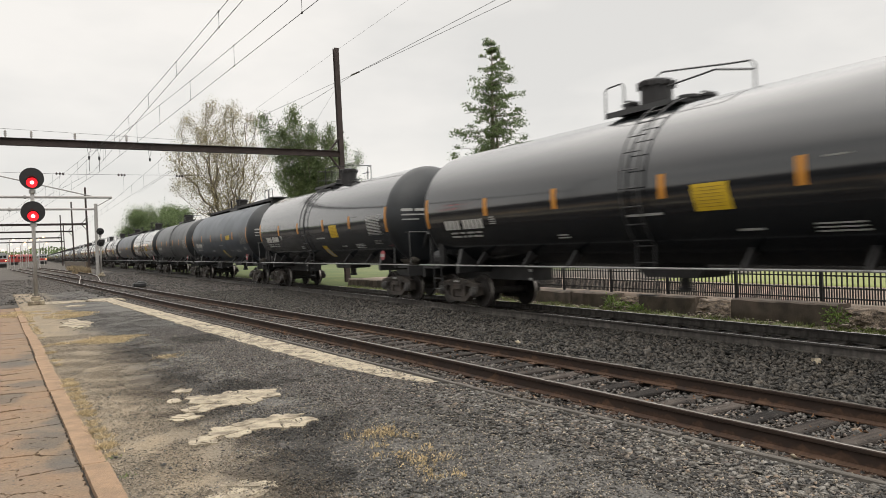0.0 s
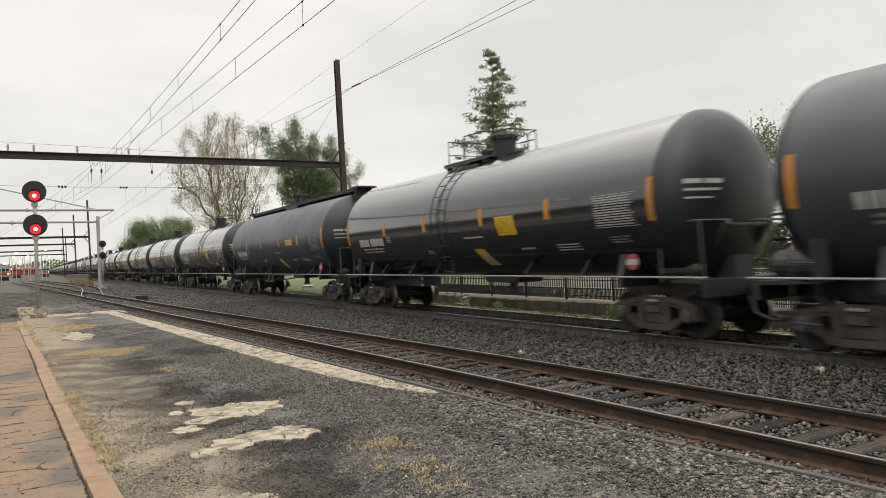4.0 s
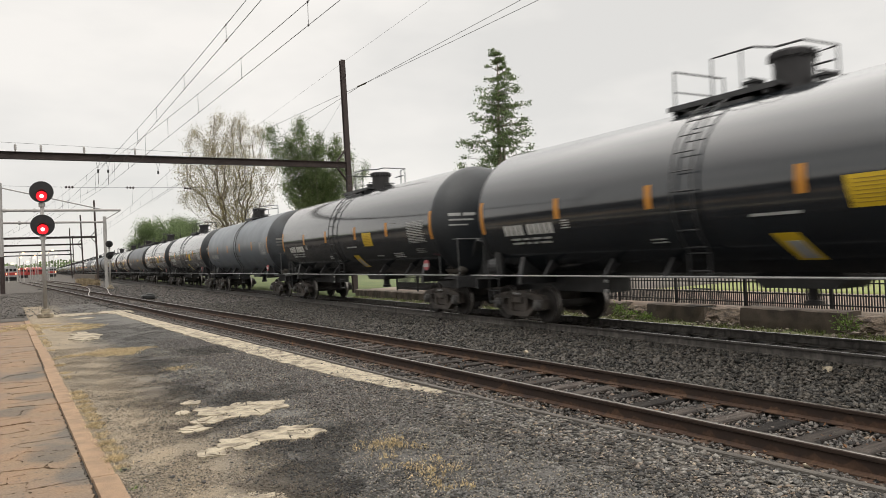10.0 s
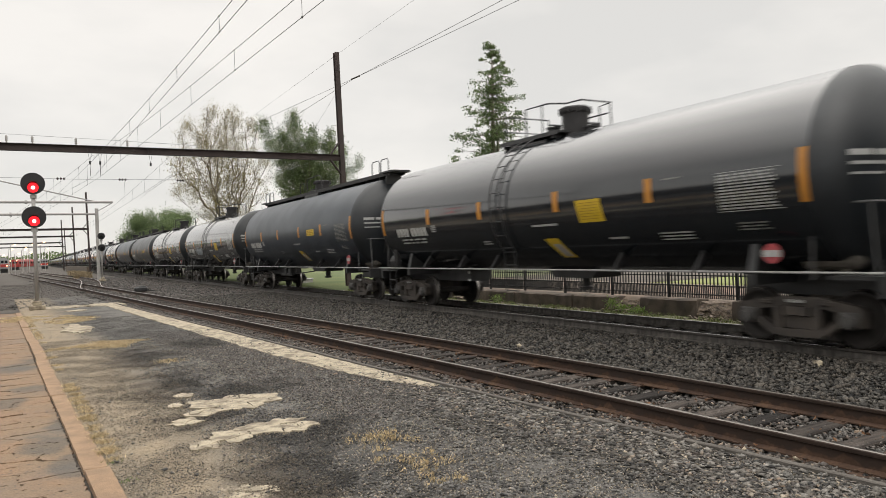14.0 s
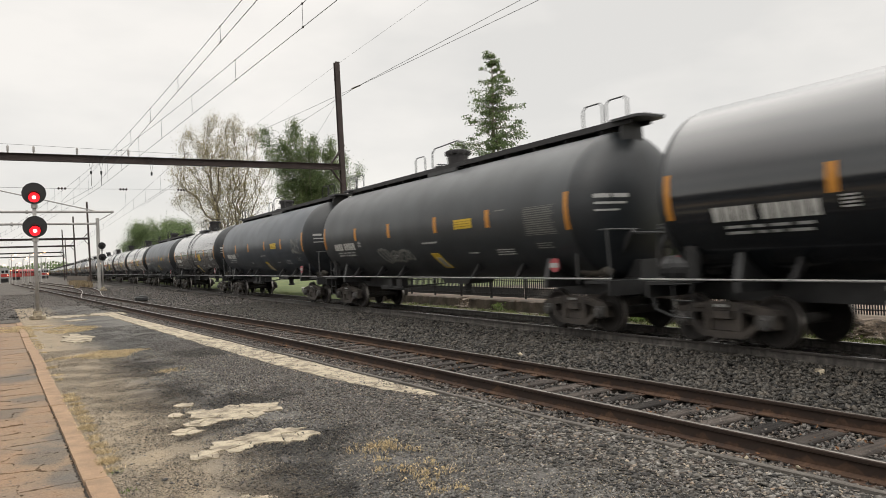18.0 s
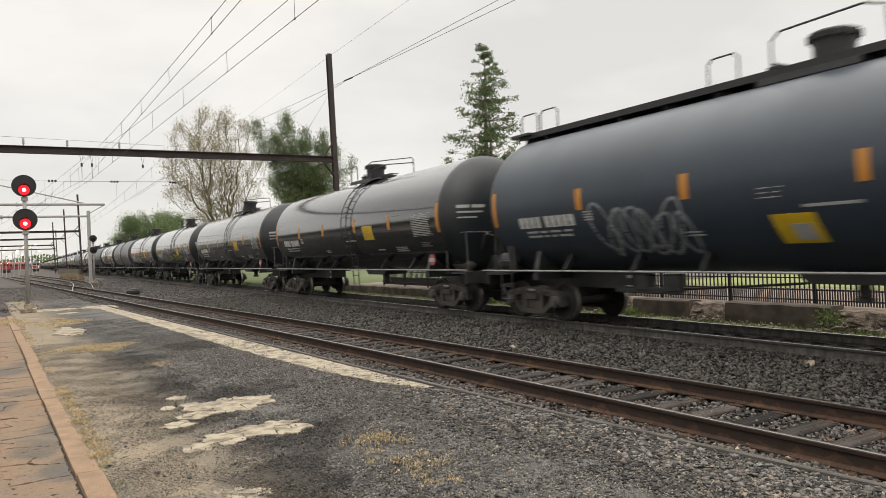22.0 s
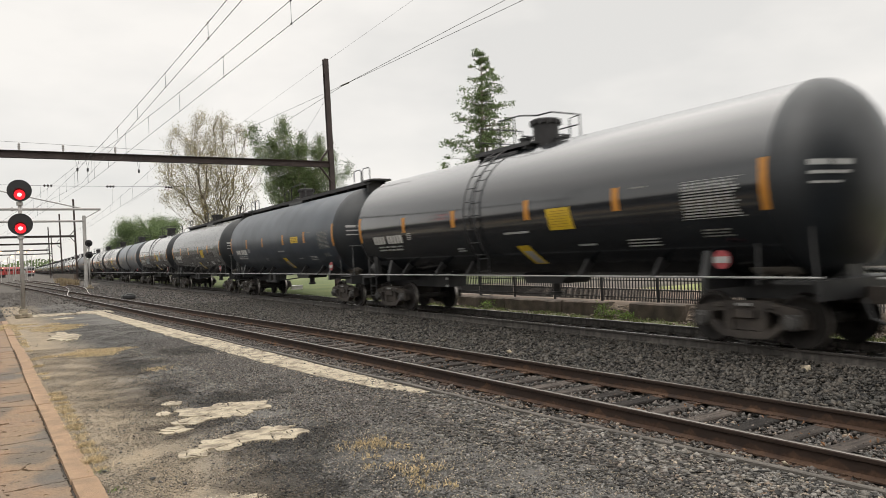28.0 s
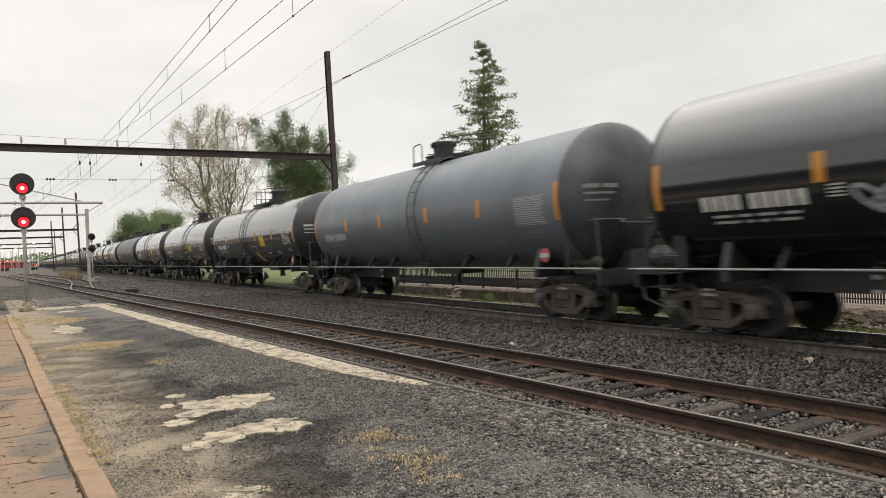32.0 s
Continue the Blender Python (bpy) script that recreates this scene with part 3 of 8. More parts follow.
def oiled(m, blots, tint, most=0.85):
    """Old oil soaked into the gravel in blots (x, y, half width, half length) with ragged edges."""
    n, l = m.node_tree.nodes, m.node_tree.links
    b = n["Principled BSDF"]
    geo, ragged_edge = n.new("ShaderNodeNewGeometry"), n.new("ShaderNodeTexNoise")
    ragged_edge.inputs["Scale"].default_value, ragged_edge.inputs["Detail"].default_value = 1.5, 7.0
    l.new(geo.outputs["Position"], ragged_edge.inputs["Vector"])
    nearest = None
    for x, y, rx, ry in blots:
        away, shrink, size = n.new("ShaderNodeVectorMath"), n.new("ShaderNodeVectorMath"), n.new("ShaderNodeVectorMath")
        away.operation, shrink.operation, size.operation = "SUBTRACT", "MULTIPLY", "LENGTH"
        away.inputs[1].default_value, shrink.inputs[1].default_value = (x, y, 0), (1 / rx, 1 / ry, 0)
        l.new(geo.outputs["Position"], away.inputs[0])
        l.new(away.outputs["Vector"], shrink.inputs[0])
        l.new(shrink.outputs["Vector"], size.inputs[0])
        if nearest is None:
            nearest = size.outputs["Value"]
        else:
            least = n.new("ShaderNodeMath")
            least.operation = "MINIMUM"
            l.new(nearest, least.inputs[0])
            l.new(size.outputs["Value"], least.inputs[1])
            nearest = least.outputs["Value"]
    swing = n.new("ShaderNodeMapRange")
    for key, value in (("From Min", 0.3), ("From Max", 0.7), ("To Min", -0.55), ("To Max", 0.55)):
        swing.inputs[key].default_value = value
    l.new(ragged_edge.outputs["Fac"], swing.inputs["Value"])
    rim = n.new("ShaderNodeMath")
    rim.operation = "ADD"
    l.new(nearest, rim.inputs[0])
    l.new(swing.outputs["Result"], rim.inputs[1])
    fac, mix = n.new("ShaderNodeMapRange"), n.new("ShaderNodeMixRGB")
    fac.interpolation_type = "SMOOTHSTEP"
    for key, value in (("From Min", 0.45), ("From Max", 1.15), ("To Min", most), ("To Max", 0.0)):
        fac.inputs[key].default_value = value
    l.new(rim.outputs["Value"], fac.inputs["Value"])
    l.new(fac.outputs["Result"], mix.inputs["Fac"])
    mix.blend_type = "MULTIPLY"
    l.new(b.inputs["Base Color"].links[0].from_socket, mix.inputs["Color1"])
    mix.inputs["Color2"].default_value = (*tint, 1)
    l.new(mix.outputs["Color"], b.inputs["Base Color"])


OIL = ((1.75, 11.3, 0.75, 1.3), (2.5, 10.4, 0.8, 0.8), (1.75, 9.0, 0.55, 0.7), (2.35, 7.6, 0.75, 1.0), (1.95, 6.0, 0.5, 0.9), (1.7, 15.0, 0.7, 1.6), (3.1, 16.8, 0.6, 1.3))
oiled(M["yard"], OIL, (0.34, 0.33, 0.325))
for key in ("ballast_yard", "ballast_pale", "ballast_bright"):
    oiled(M[key], OIL, (0.34, 0.33, 0.325))

# damp grey stains on the paving, the largest beside the kerb
oiled(M["paving"], ((0.06, 8.8, 0.3, 0.6), (0.26, 9.8, 0.22, 0.9), (0.26, 7.8, 0.2, 0.5), (-0.5, 15.5, 0.5, 0.7), (-0.15, 16.5, 0.4, 0.6), (-0.4, 11.8, 0.3, 0.5), (0.0, 12.8, 0.35, 0.5)), (0.55, 0.66, 0.80), 0.95)

# ---- mesh helpers ----
def link(name, bm, mat, parent=None, label="", smooth=False, at=None):
    me = bpy.data.meshes.new(name)
    bmesh.ops.recalc_face_normals(bm, faces=bm.faces)
    bm.to_mesh(me)
    bm.free()
    for q in mat if isinstance(mat, (list, tuple)) else [mat]:
        me.materials.append(q)
    if smooth:
        me.polygons.foreach_set("use_smooth", [True] * len(me.polygons))
    ob = new(name, me)
    if parent:
        ob.parent = parent
    if at is not None:
        ob.matrix_basis = at
    if label:
        ob["label"] = label
    return ob


def part(name, bm, mat, parent, label="", smooth=False, at=None):
    return link(name, bm, mat, parent, label, smooth, at)


def again(ob, m, parent=None):
    """One more piece on the same mesh."""
    o = new(ob.name.split(".")[0], ob.data)
    o.parent = parent or ob.parent
    o.matrix_basis = m
    if "label" in ob:
        o["label"] = ob["label"]
    return o


def empty(name, m=None):
    ob = new(name)
    ob.empty_display_size = 0.2
    if m is not None:
        ob.matrix_basis = m
    return ob


def box(bm, c, s, b=0.0, turn=None, mi=0):
    """A box with chamfered edges, centred at c, of the sizes s."""
    h = [q / 2 for q in s]
    b = min(b, min(h) * 0.6)
    vs = {}
    rot = turn or Matrix.Identity(3)
    for sx in (-1, 1):
        for sy in (-1, 1):
            for sz in (-1, 1):
                for ax in range(3 if b else 1):
                    p = [sx * h[0], sy * h[1], sz * h[2]]
                    if b:
                        for k in range(3):
                            if k != ax:
                                p[k] -= math.copysign(b, p[k])
                    vs[sx, sy, sz, ax] = bm.verts.new(rot @ Vector(p) + Vector(c))
    faces = []
    def corner(sg, ax):
        return vs[(*sg, ax if b else 0)]
    for ax in range(3):
        o1, o2 = (ax + 1) % 3, (ax + 2) % 3
        for s0 in (-1, 1):
            loop = []
            for a1, a2 in ((-1, -1), (1, -1), (1, 1), (-1, 1)):
                sg = [0, 0, 0]
                sg[ax], sg[o1], sg[o2] = s0, a1, a2
                loop.append(corner(sg, ax))
            faces.append(bm.faces.new(loop))
    if b:
        for ax in range(3):
            o1, o2 = (ax + 1) % 3, (ax + 2) % 3
            for a1 in (-1, 1):
                for a2 in (-1, 1):
                    s1, s2 = [0, 0, 0], [0, 0, 0]
                    s1[ax], s2[ax] = -1, 1
                    for q in (s1, s2):
                        q[o1], q[o2] = a1, a2
                    faces.append(bm.faces.new([corner(s1, o1), corner(s1, o2), corner(s2, o2), corner(s2, o1)]))
        for sx in (-1, 1):
            for sy in (-1, 1):
                for sz in (-1, 1):
                    faces.append(bm.faces.new([vs[sx, sy, sz, k] for k in range(3)]))
    for f in faces:
        f.material_index = mi
    return bm


def rod(bm, pts, r, seg=8, cap=True, mi=0):
    """A round bar along the points, r its radius (a number, or one a point)."""
    pts = [Vector(p) for p in pts]
    rings = []
    for i, p in enumerate(pts):
        d = (pts[min(i + 1, len(pts) - 1)] - pts[max(i - 1, 0)]).normalized()
        a = d.orthogonal().normalized() if i == 0 else (rings[-1][1] - d * rings[-1][1].dot(d)).normalized()
        q = d.cross(a)
        rr = r[i] if isinstance(r, (list, tuple)) else r
        rings.append(([bm.verts.new(p + (a * math.cos(2 * math.pi * k / seg) + q * math.sin(2 * math.pi * k / seg)) * rr) for k in range(seg)], a))
    for (r1, _), (r2, _) in zip(rings, rings[1:]):
        for k in range(seg):
            bm.faces.new((r1[k], r1[(k + 1) % seg], r2[(k + 1) % seg], r2[k])).material_index = mi
    if cap:
        bm.faces.new(rings[0][0][::-1]).material_index = mi
        bm.faces.new(rings[-1][0]).material_index = mi
    return bm


def lathe(bm, profile, seg=24, axis="z", at=(0, 0, 0), mi=0, closed=False):
    """A body turned about an axis; profile: (radius, height) pairs."""
    rings = []
    for r, h in profile:
        if r < 1e-5:
            rings.append([bm.verts.new(turned(0, 0, h, axis, at))])
        else:
            rings.append([bm.verts.new(turned(r * math.cos(2 * math.pi * k / seg), r * math.sin(2 * math.pi * k / seg), h, axis, at)) for k in range(seg)])
    for a, c in zip(rings, rings[1:] + (rings[:1] if closed else [])):
        for k in range(seg):
            k2 = (k + 1) % seg
            if len(a) == 1 and len(c) == 1:
                continue
            loop = [a[0], c[k], c[k2]] if len(a) == 1 else [a[k], a[k2], c[0]] if len(c) == 1 else [a[k], a[k2], c[k2], c[k]]
            bm.faces.new(loop).material_index = mi
    return bm


def turned(a, b, h, axis, at):
    p = {"z": (a, b, h), "y": (a, h, b), "x": (h, a, b)}[axis]
    return Vector(p) + Vector(at)


def prism(bm, outline, lo, hi, axis="z", mi=0):
    """An outline of (a, b) pairs pulled out from lo to hi along an axis: z: (x, y); x: (y, z); y: (x, z)."""
    def put(a, b, h):
        return {"z": (a, b, h), "x": (h, a, b), "y": (a, h, b)}[axis]
    v1 = [bm.verts.new(put(a, b, lo)) for a, b in outline]
    v2 = [bm.verts.new(put(a, b, hi)) for a, b in outline]
    n = len(outline)
    fs = [bm.faces.new(v1[::-1]), bm.faces.new(v2)] + [bm.faces.new((v1[i], v1[(i + 1) % n], v2[(i + 1) % n], v2[i])) for i in range(n)]
    for f in fs:
        f.material_index = mi
    return bm


def sweep(bm, profile, path, mi=0, top=None):
    """A profile of (side, up) pairs along path points (x, y, z); top: material of the faces at the profile's top."""
    rings = []
    for i, p in enumerate(path):
        p = Vector(p)
        d = (Vector(path[min(i + 1, len(path) - 1)]) - Vector(path[max(i - 1, 0)])).normalized()
        side = Vector((d.y, -d.x, 0)).normalized()
        rings.append([bm.verts.new(p + side * a + Vector((0, 0, b))) for a, b in profile])
    n = len(profile)
    hi = max(b for _, b in profile)
    for r1, r2 in zip(rings, rings[1:]):
        for k in range(n):
            f = bm.faces.new((r1[k], r1[(k + 1) % n], r2[(k + 1) % n], r2[k]))
            f.material_index = top if top is not None and profile[k][1] > hi - 0.006 and profile[(k + 1) % n][1] > hi - 0.006 else mi
    bm.faces.new(rings[0][::-1])
    bm.faces.new(rings[-1])
    return bm


def scattered(name, pts, size, mat, seed=1, flat=0.7):
    """Many small angular stones in one mesh."""
    rng = np.random.default_rng(seed)
    n = len(pts)
    base = np.array([(1, 0, 0), (-1, 0, 0), (0, 1, 0), (0, -1, 0), (0, 0, 1), (0, 0, -1)], float)
    v = base[None] + rng.uniform(-0.6, 0.6, (n, 6, 3))
    s = size * rng.uniform(0.55, 1.35, (n, 1, 1)) * 0.5
    v = v * s
    v[:, :, 2] *= flat
    a = rng.uniform(0, 2 * np.pi, n)
    c, q = np.cos(a)[:, None], np.sin(a)[:, None]
    x, y = v[:, :, 0] * c - v[:, :, 1] * q, v[:, :, 0] * q + v[:, :, 1] * c
    tilt = rng.uniform(-0.75, 0.75, (n, 1)) * flat
    v = np.stack([x, y, v[:, :, 2] + x * tilt], 2) + np.asarray(pts)[:, None, :]
    tri = np.array([(0, 2, 4), (2, 1, 4), (1, 3, 4), (3, 0, 4), (2, 0, 5), (1, 2, 5), (3, 1, 5), (0, 3, 5)])
    f = (tri[None] + (np.arange(n) * 6)[:, None, None]).reshape(-1, 3)
    me = bpy.data.meshes.new(name)
    me.vertices.add(n * 6)
    me.vertices.foreach_set("co", v.reshape(-1))
    me.loops.add(len(f) * 3)
    me.loops.foreach_set("vertex_index", f.reshape(-1).astype(np.int32))
    me.polygons.add(len(f))
    me.polygons.foreach_set("loop_start", np.arange(0, len(f) * 3, 3, dtype=np.int32))
    me.update(calc_edges=True)
    me.validate()
    me.materials.append(mat)
    return new(name, me)


def leafage(name, centres, size, mat, parent=None, seed=1, up=0.3, label=""):
    """Small leaf blades round the given points, all in one mesh: each a bent pair of triangles."""
    rng = np.random.default_rng(seed)
    c = np.asarray(centres, float)
    n = len(c)
    d = rng.normal(size=(n, 3))
    d[:, 2] += up
    d /= np.linalg.norm(d, axis=1)[:, None]
    e = np.cross(d, rng.normal(size=(n, 3)))
    e /= np.linalg.norm(e, axis=1)[:, None]
    s = (size * rng.uniform(0.6, 1.4, n))[:, None]
    nrm = np.cross(d, e) * s * 0.18
    v = np.stack([c - d * s * 0.5, c + e * s * 0.32 + nrm, c + d * s * 0.55, c - e * s * 0.32 + nrm], 1)
    f = (np.array([(0, 1, 2), (0, 2, 3)])[None] + (np.arange(n) * 4)[:, None, None]).reshape(-1, 3)
    me = bpy.data.meshes.new(name)
    me.from_pydata(v.reshape(-1, 3).tolist(), [], f.tolist())
    me.materials.append(mat)
    ob = new(name, me)
    if parent:
        ob.parent = parent
    if label:
        ob["label"] = label
    return ob


# ---- ground, tracks, platform ----
def track_a(y):
    """x of the near rail of the rusty siding, which swings slowly away to the left."""
    return 6.10 - 0.04 * y - 0.0007 * y * y if y < 28 else 4.431 - 0.063 * (y - 28)


GROUND = -0.34
bm = bmesh.new()
xs = [-1500, -300, -60, -12, 0, 8, 14, 15.5, 40, 120, 600, 1800]
ys = [-300, -60, -10, 0, 20, 50, 120, 300, 800, 2600]
grid = [[bm.verts.new((x, y, GROUND)) for y in ys] for x in xs]
for i in range(len(xs) - 1):
    for j in range(len(ys) - 1):
        bm.faces.new((grid[i][j], grid[i + 1][j], grid[i + 1][j + 1], grid[i][j + 1]))
tagged(link("ground", bm, M["earth"]), "wide bare railway ground of dark gravel and earth", "ground", kind="structure")


def strip(name, left, right, y0, y1, dy, z, mat, nx=6, rough=0.0, edge=0.15, seed=3):
    """A ground sheet between two lines x = left(y) and x = right(y), raised to z(x, y), with edges turned down."""
    bm = bmesh.new()
    rows = []
    y = y0
    while y <= y1 + 1e-6:
        a, c = left(y), right(y)
        row = [bm.verts.new((a, y, GROUND - 0.02))]
        for k in range(nx + 1):
            x = a + (c - a) * k / nx
            row.append(bm.verts.new((x, y, z(x, y) + rough * noise.noise(Vector((x * 1.7, y * 1.7, seed))) + rough * 0.6 * noise.noise(Vector((x * 6, y * 6, seed))))))
        row.append(bm.verts.new((c, y, GROUND - 0.02)))
        rows.append(row)
        y += dy
    for r1, r2 in zip(rows, rows[1:]):
        for k in range(len(r1) - 1):
            bm.faces.new((r1[k], r1[k + 1], r2[k + 1], r2[k]))
    return link(name, bm, mat, smooth=True)


EDGE = lambda y: np.maximum(5.80 - 0.1 * y, 5.56 - 0.07 * y)            # the grey edging beside the siding
KERB = lambda y: 0.84 - 0.0415 * y          # outer edge of the kerb along the paving
YARD = -0.125
tagged(strip("yard_1", lambda y: KERB(y) - 0.02, EDGE, -8, 46, 0.2, lambda x, y: YARD, M["yard"], nx=26, rough=0.018), "dark trodden gravel yard with pale dusty patches", "yard", kind="structure")
tagged(strip("yard_2", lambda y: -9.0, lambda y: KERB(y) - 0.03 if y < 46 else track_a(y) - 0.6, 33.42, 90, 0.6, lambda x, y: YARD - 0.02, M["earth"], nx=12, rough=0.03), "brown-grey gravel beyond the end of the paving", "yard", kind="structure")
tagged(strip("ballast_1", lambda y: EDGE(y) + 0.03 if y < 46 else track_a(y) - 0.58, lambda y: 9.6, -8, 100, 0.25, lambda x, y: -0.245 if -0.5 < x - track_a(y) < 2.1 else -0.205, M["ballast_bed"], nx=26, rough=0.02), "dark crushed stone ballast round the siding", "ballast", kind="structure")
tagged(strip("ballast_2", lambda y: 9.602, lambda y: 14.3, -30, 900, 2.0, lambda x, y: -0.215 - 0.09 * max(0, x - 13.2), M["ballast_bed"], nx=10, rough=0.03), "dark crushed stone ballast under the main track", "ballast", kind="structure")

RAIL = [(-0.075, -0.185), (0.075, -0.185), (0.075, -0.172), (0.012, -0.152), (0.010, -0.052), (0.034, -0.042), (0.036, -0.012), (0.028, -0.004), (0.011, 0.0), (-0.011, 0.0), (-0.028, -0.004), (-0.036, -0.012), (-0.034, -0.042), (-0.010, -0.052), (-0.012, -0.152), (-0.075, -0.172)]


def track(name, xs, y0, y1, dy, gauge, rail_mat, label, tie_y=None, step=0.55):
    t = empty(name)
    tagged(t, label, "railway track", kind="structure")
    for off in (0.0, gauge):
        path, y = [], y0
        while y <= y1:
            path.append((xs(y) + off, y, 0.0))
            y += dy(y)
        bm = bmesh.new()
        sweep(bm, RAIL, path, 0, 1)
        part("rail", bm, [rail_mat, M["rail_dull"] if rail_mat is M["rail"] else M["rail_top"]], t, smooth=False)
    if tie_y:
        first = plate_one = None
        y, k = tie_y[0], 0
        rng = random.Random(5)
        while y < tie_y[1]:
            m = Matrix.Translation((xs(y) + gauge / 2 + rng.uniform(-0.05, 0.05), y, -0.268 + rng.uniform(-0.006, 0.006))) @ Matrix.Rotation(-math.atan2(xs(y + 0.5) - xs(y - 0.5), 1.0) + rng.uniform(-0.02, 0.02), 4, "Z")
            if first is None:
                bm = bmesh.new()
                box(bm, (0, 0, 0), (2.55, 0.225, 0.16), 0.012)
                first = part("tie", bm, M["tie"], t, at=m)
            else:
                again(first, m, t)
            if k < 70:
                for off in (0.0, gauge):
                    p = Matrix.Translation((xs(y) + off, y, -0.186))
                    if plate_one is None:
                        bm = bmesh.new()
                        box(bm, (0, 0, 0), (0.33, 0.18, 0.016), 0.004)
                        for sx, sy in ((-0.1, -0.06), (-0.1, 0.06), (0.1, -0.06), (0.1, 0.06)):
                            box(bm, (sx, sy, 0.016), (0.03, 0.025, 0.02), 0.0)
                        plate_one = part("tie_plate", bm, rail_mat, t, at=p)
                    else:
                        again(plate_one, p, t)
            k += 1
            y += step
    return t


GAUGE = 1.52
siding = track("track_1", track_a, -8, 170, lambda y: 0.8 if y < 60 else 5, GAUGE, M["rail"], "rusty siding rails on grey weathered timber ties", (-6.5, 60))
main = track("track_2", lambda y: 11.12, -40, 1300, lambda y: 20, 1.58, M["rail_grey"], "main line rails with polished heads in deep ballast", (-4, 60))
def turnout(y):
    """The branch that swings out of the siding towards the main line and back alongside."""
    q = np.interp(y, (56, 60, 64, 69, 74, 79, 84, 90, 96, 102, 113, 125, 190), (2.74, 2.88, 3.12, 3.44, 3.70, 3.86, 3.93, 3.86, 3.62, 3.31, 2.76, 2.12, -1.6))
    return float(q)


track("track_3", turnout, 56, 190, lambda y: 2.5 if y < 113 else 6, 1.42, M["rail"], "turnout rails leaving the siding beyond the signal")


# ---- the tank train ----
R, AXIS, HALF = 1.72, 2.84, 7.63      # tank radius, height of its axis, half the length between its head seams


def on_shell(bm, y0, y1, z0, z1, slant=0.0, lift=0.006, mi=0, nz=5, ny=1):
    """A plate that hugs the near side of the tank between two stations along it and two heights."""
    cols = []
    for i in range(ny + 1):
        col = []
        for k in range(nz + 1):
            z = z0 + (z1 - z0) * k / nz
            a = math.asin(max(-1, min(1, (z - AXIS) / R)))
            y = y0 + (y1 - y0) * i / ny + slant * (k / nz - 0.5)
            col.append([bm.verts.new((-math.cos(a) * (R + q), y, AXIS + math.sin(a) * (R + q))) for q in (lift, -0.004)])
        cols.append(col)
    def quad(*v):
        bm.faces.new(v).material_index = mi
    for i in range(ny):
        for k in range(nz):
            a, c, d, e = cols[i][k], cols[i + 1][k], cols[i + 1][k + 1], cols[i][k + 1]
            quad(a[0], c[0], d[0], e[0])
    for i in (0, ny):
        for k in range(nz):
            quad(cols[i][k][0], cols[i][k + 1][0], cols[i][k + 1][1], cols[i][k][1])
    for k in (0, nz):
        for i in range(ny):
            quad(cols[i][k][0], cols[i + 1][k][0], cols[i + 1][k][1], cols[i][k][1])
    return bm


MESH = {}      # meshes shared by all cars


def shared(key, maker, mats, smooth=False):
    """The mesh of that key, made once."""
    if key not in MESH:
        bm = bmesh.new()
        maker(bm)
        bmesh.ops.recalc_face_normals(bm, faces=bm.faces)
        me = bpy.data.meshes.new(key)
        bm.to_mesh(me)
        bm.free()
        for m in mats if isinstance(mats, (list, tuple)) else [mats]:
            me.materials.append(m)
        if smooth:
            me.polygons.foreach_set("use_smooth", [True] * len(me.polygons))
        MESH[key] = me
    return MESH[key]


def put(name, key, maker, mats, parent, m=None, label="", smooth=False):
    ob = new(name, shared(key, maker, mats, smooth))
    ob.parent = parent
    if m is not None:
        ob.matrix_basis = m
    if label:
        ob["label"] = label
    if name in ("stencil", "reporting_mark", "panel_writing"):
        ob["kind"] = "stuff"
    return ob


def make_tank(bm):
    prof = [(0.0, -HALF - 0.72)]
    for k in range(1, 9):
        a = math.pi / 2 * k / 8
        prof.append((R * math.sin(a), -HALF - 0.72 * math.cos(a)))
    for y in (-HALF + 0.02, -4.6, -2.3, 0.0, 2.3, 4.6, HALF - 0.02):
        prof.append((R, y))
    prof += [(r, -h) for r, h in prof[8::-1]]
    lathe(bm, prof, 56, "y", (0, 0, AXIS))
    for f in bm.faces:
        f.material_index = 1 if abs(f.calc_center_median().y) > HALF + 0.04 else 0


def make_head_mark(bm):
    """Two lines of unreadable stencilling on the front head of the tank."""
    def at(x, z, lift):
        q = max(0.0, 1 - (x * x + (z - AXIS) ** 2) / R ** 2)
        return bm.verts.new((x, -HALF - 0.72 * math.sqrt(q) - lift, z))
    for z0, z1, x0, x1 in ((2.98, 3.07, -1.36, -1.0), (2.98, 3.07, -0.94, -0.55), (2.84, 2.89, -1.35, -0.62), (2.69, 2.73, -1.34, -0.8)):
        n = 6
        rows = [[at(x0 + (x1 - x0) * k / n, z, 0.008) for k in range(n + 1)] for z in (z0, z1)]
        for k in range(n):
            bm.faces.new((rows[0][k], rows[0][k + 1], rows[1][k + 1], rows[1][k]))


def make_ladder(bm):
    """A side ladder that follows the shell from the top platform down past the side pipe."""
    for dy in (-0.24, 0.24):
        pts = [(-1.36, dy, 0.62), (-1.4, dy, 1.3)]
        for k in range(13):
            a = radians(-40 + 118 * k / 12)
            pts.append((-math.cos(a) * (R + 0.1), dy, AXIS + math.sin(a) * (R + 0.1)))
        rod(bm, pts, 0.019, 6)
    for k in range(10):
        a = radians(-36 + 104 * k / 9)
        p = (-math.cos(a) * (R + 0.1), AXIS + math.sin(a) * (R + 0.1))
        rod(bm, [(p[0], -0.24, p[1]), (p[0], 0.24, p[1])], 0.013, 6)
    for z in (0.68, 1.0, 1.33, 1.66):
        rod(bm, [(-1.37, -0.24, z), (-1.37, 0.24, z)], 0.013, 6)


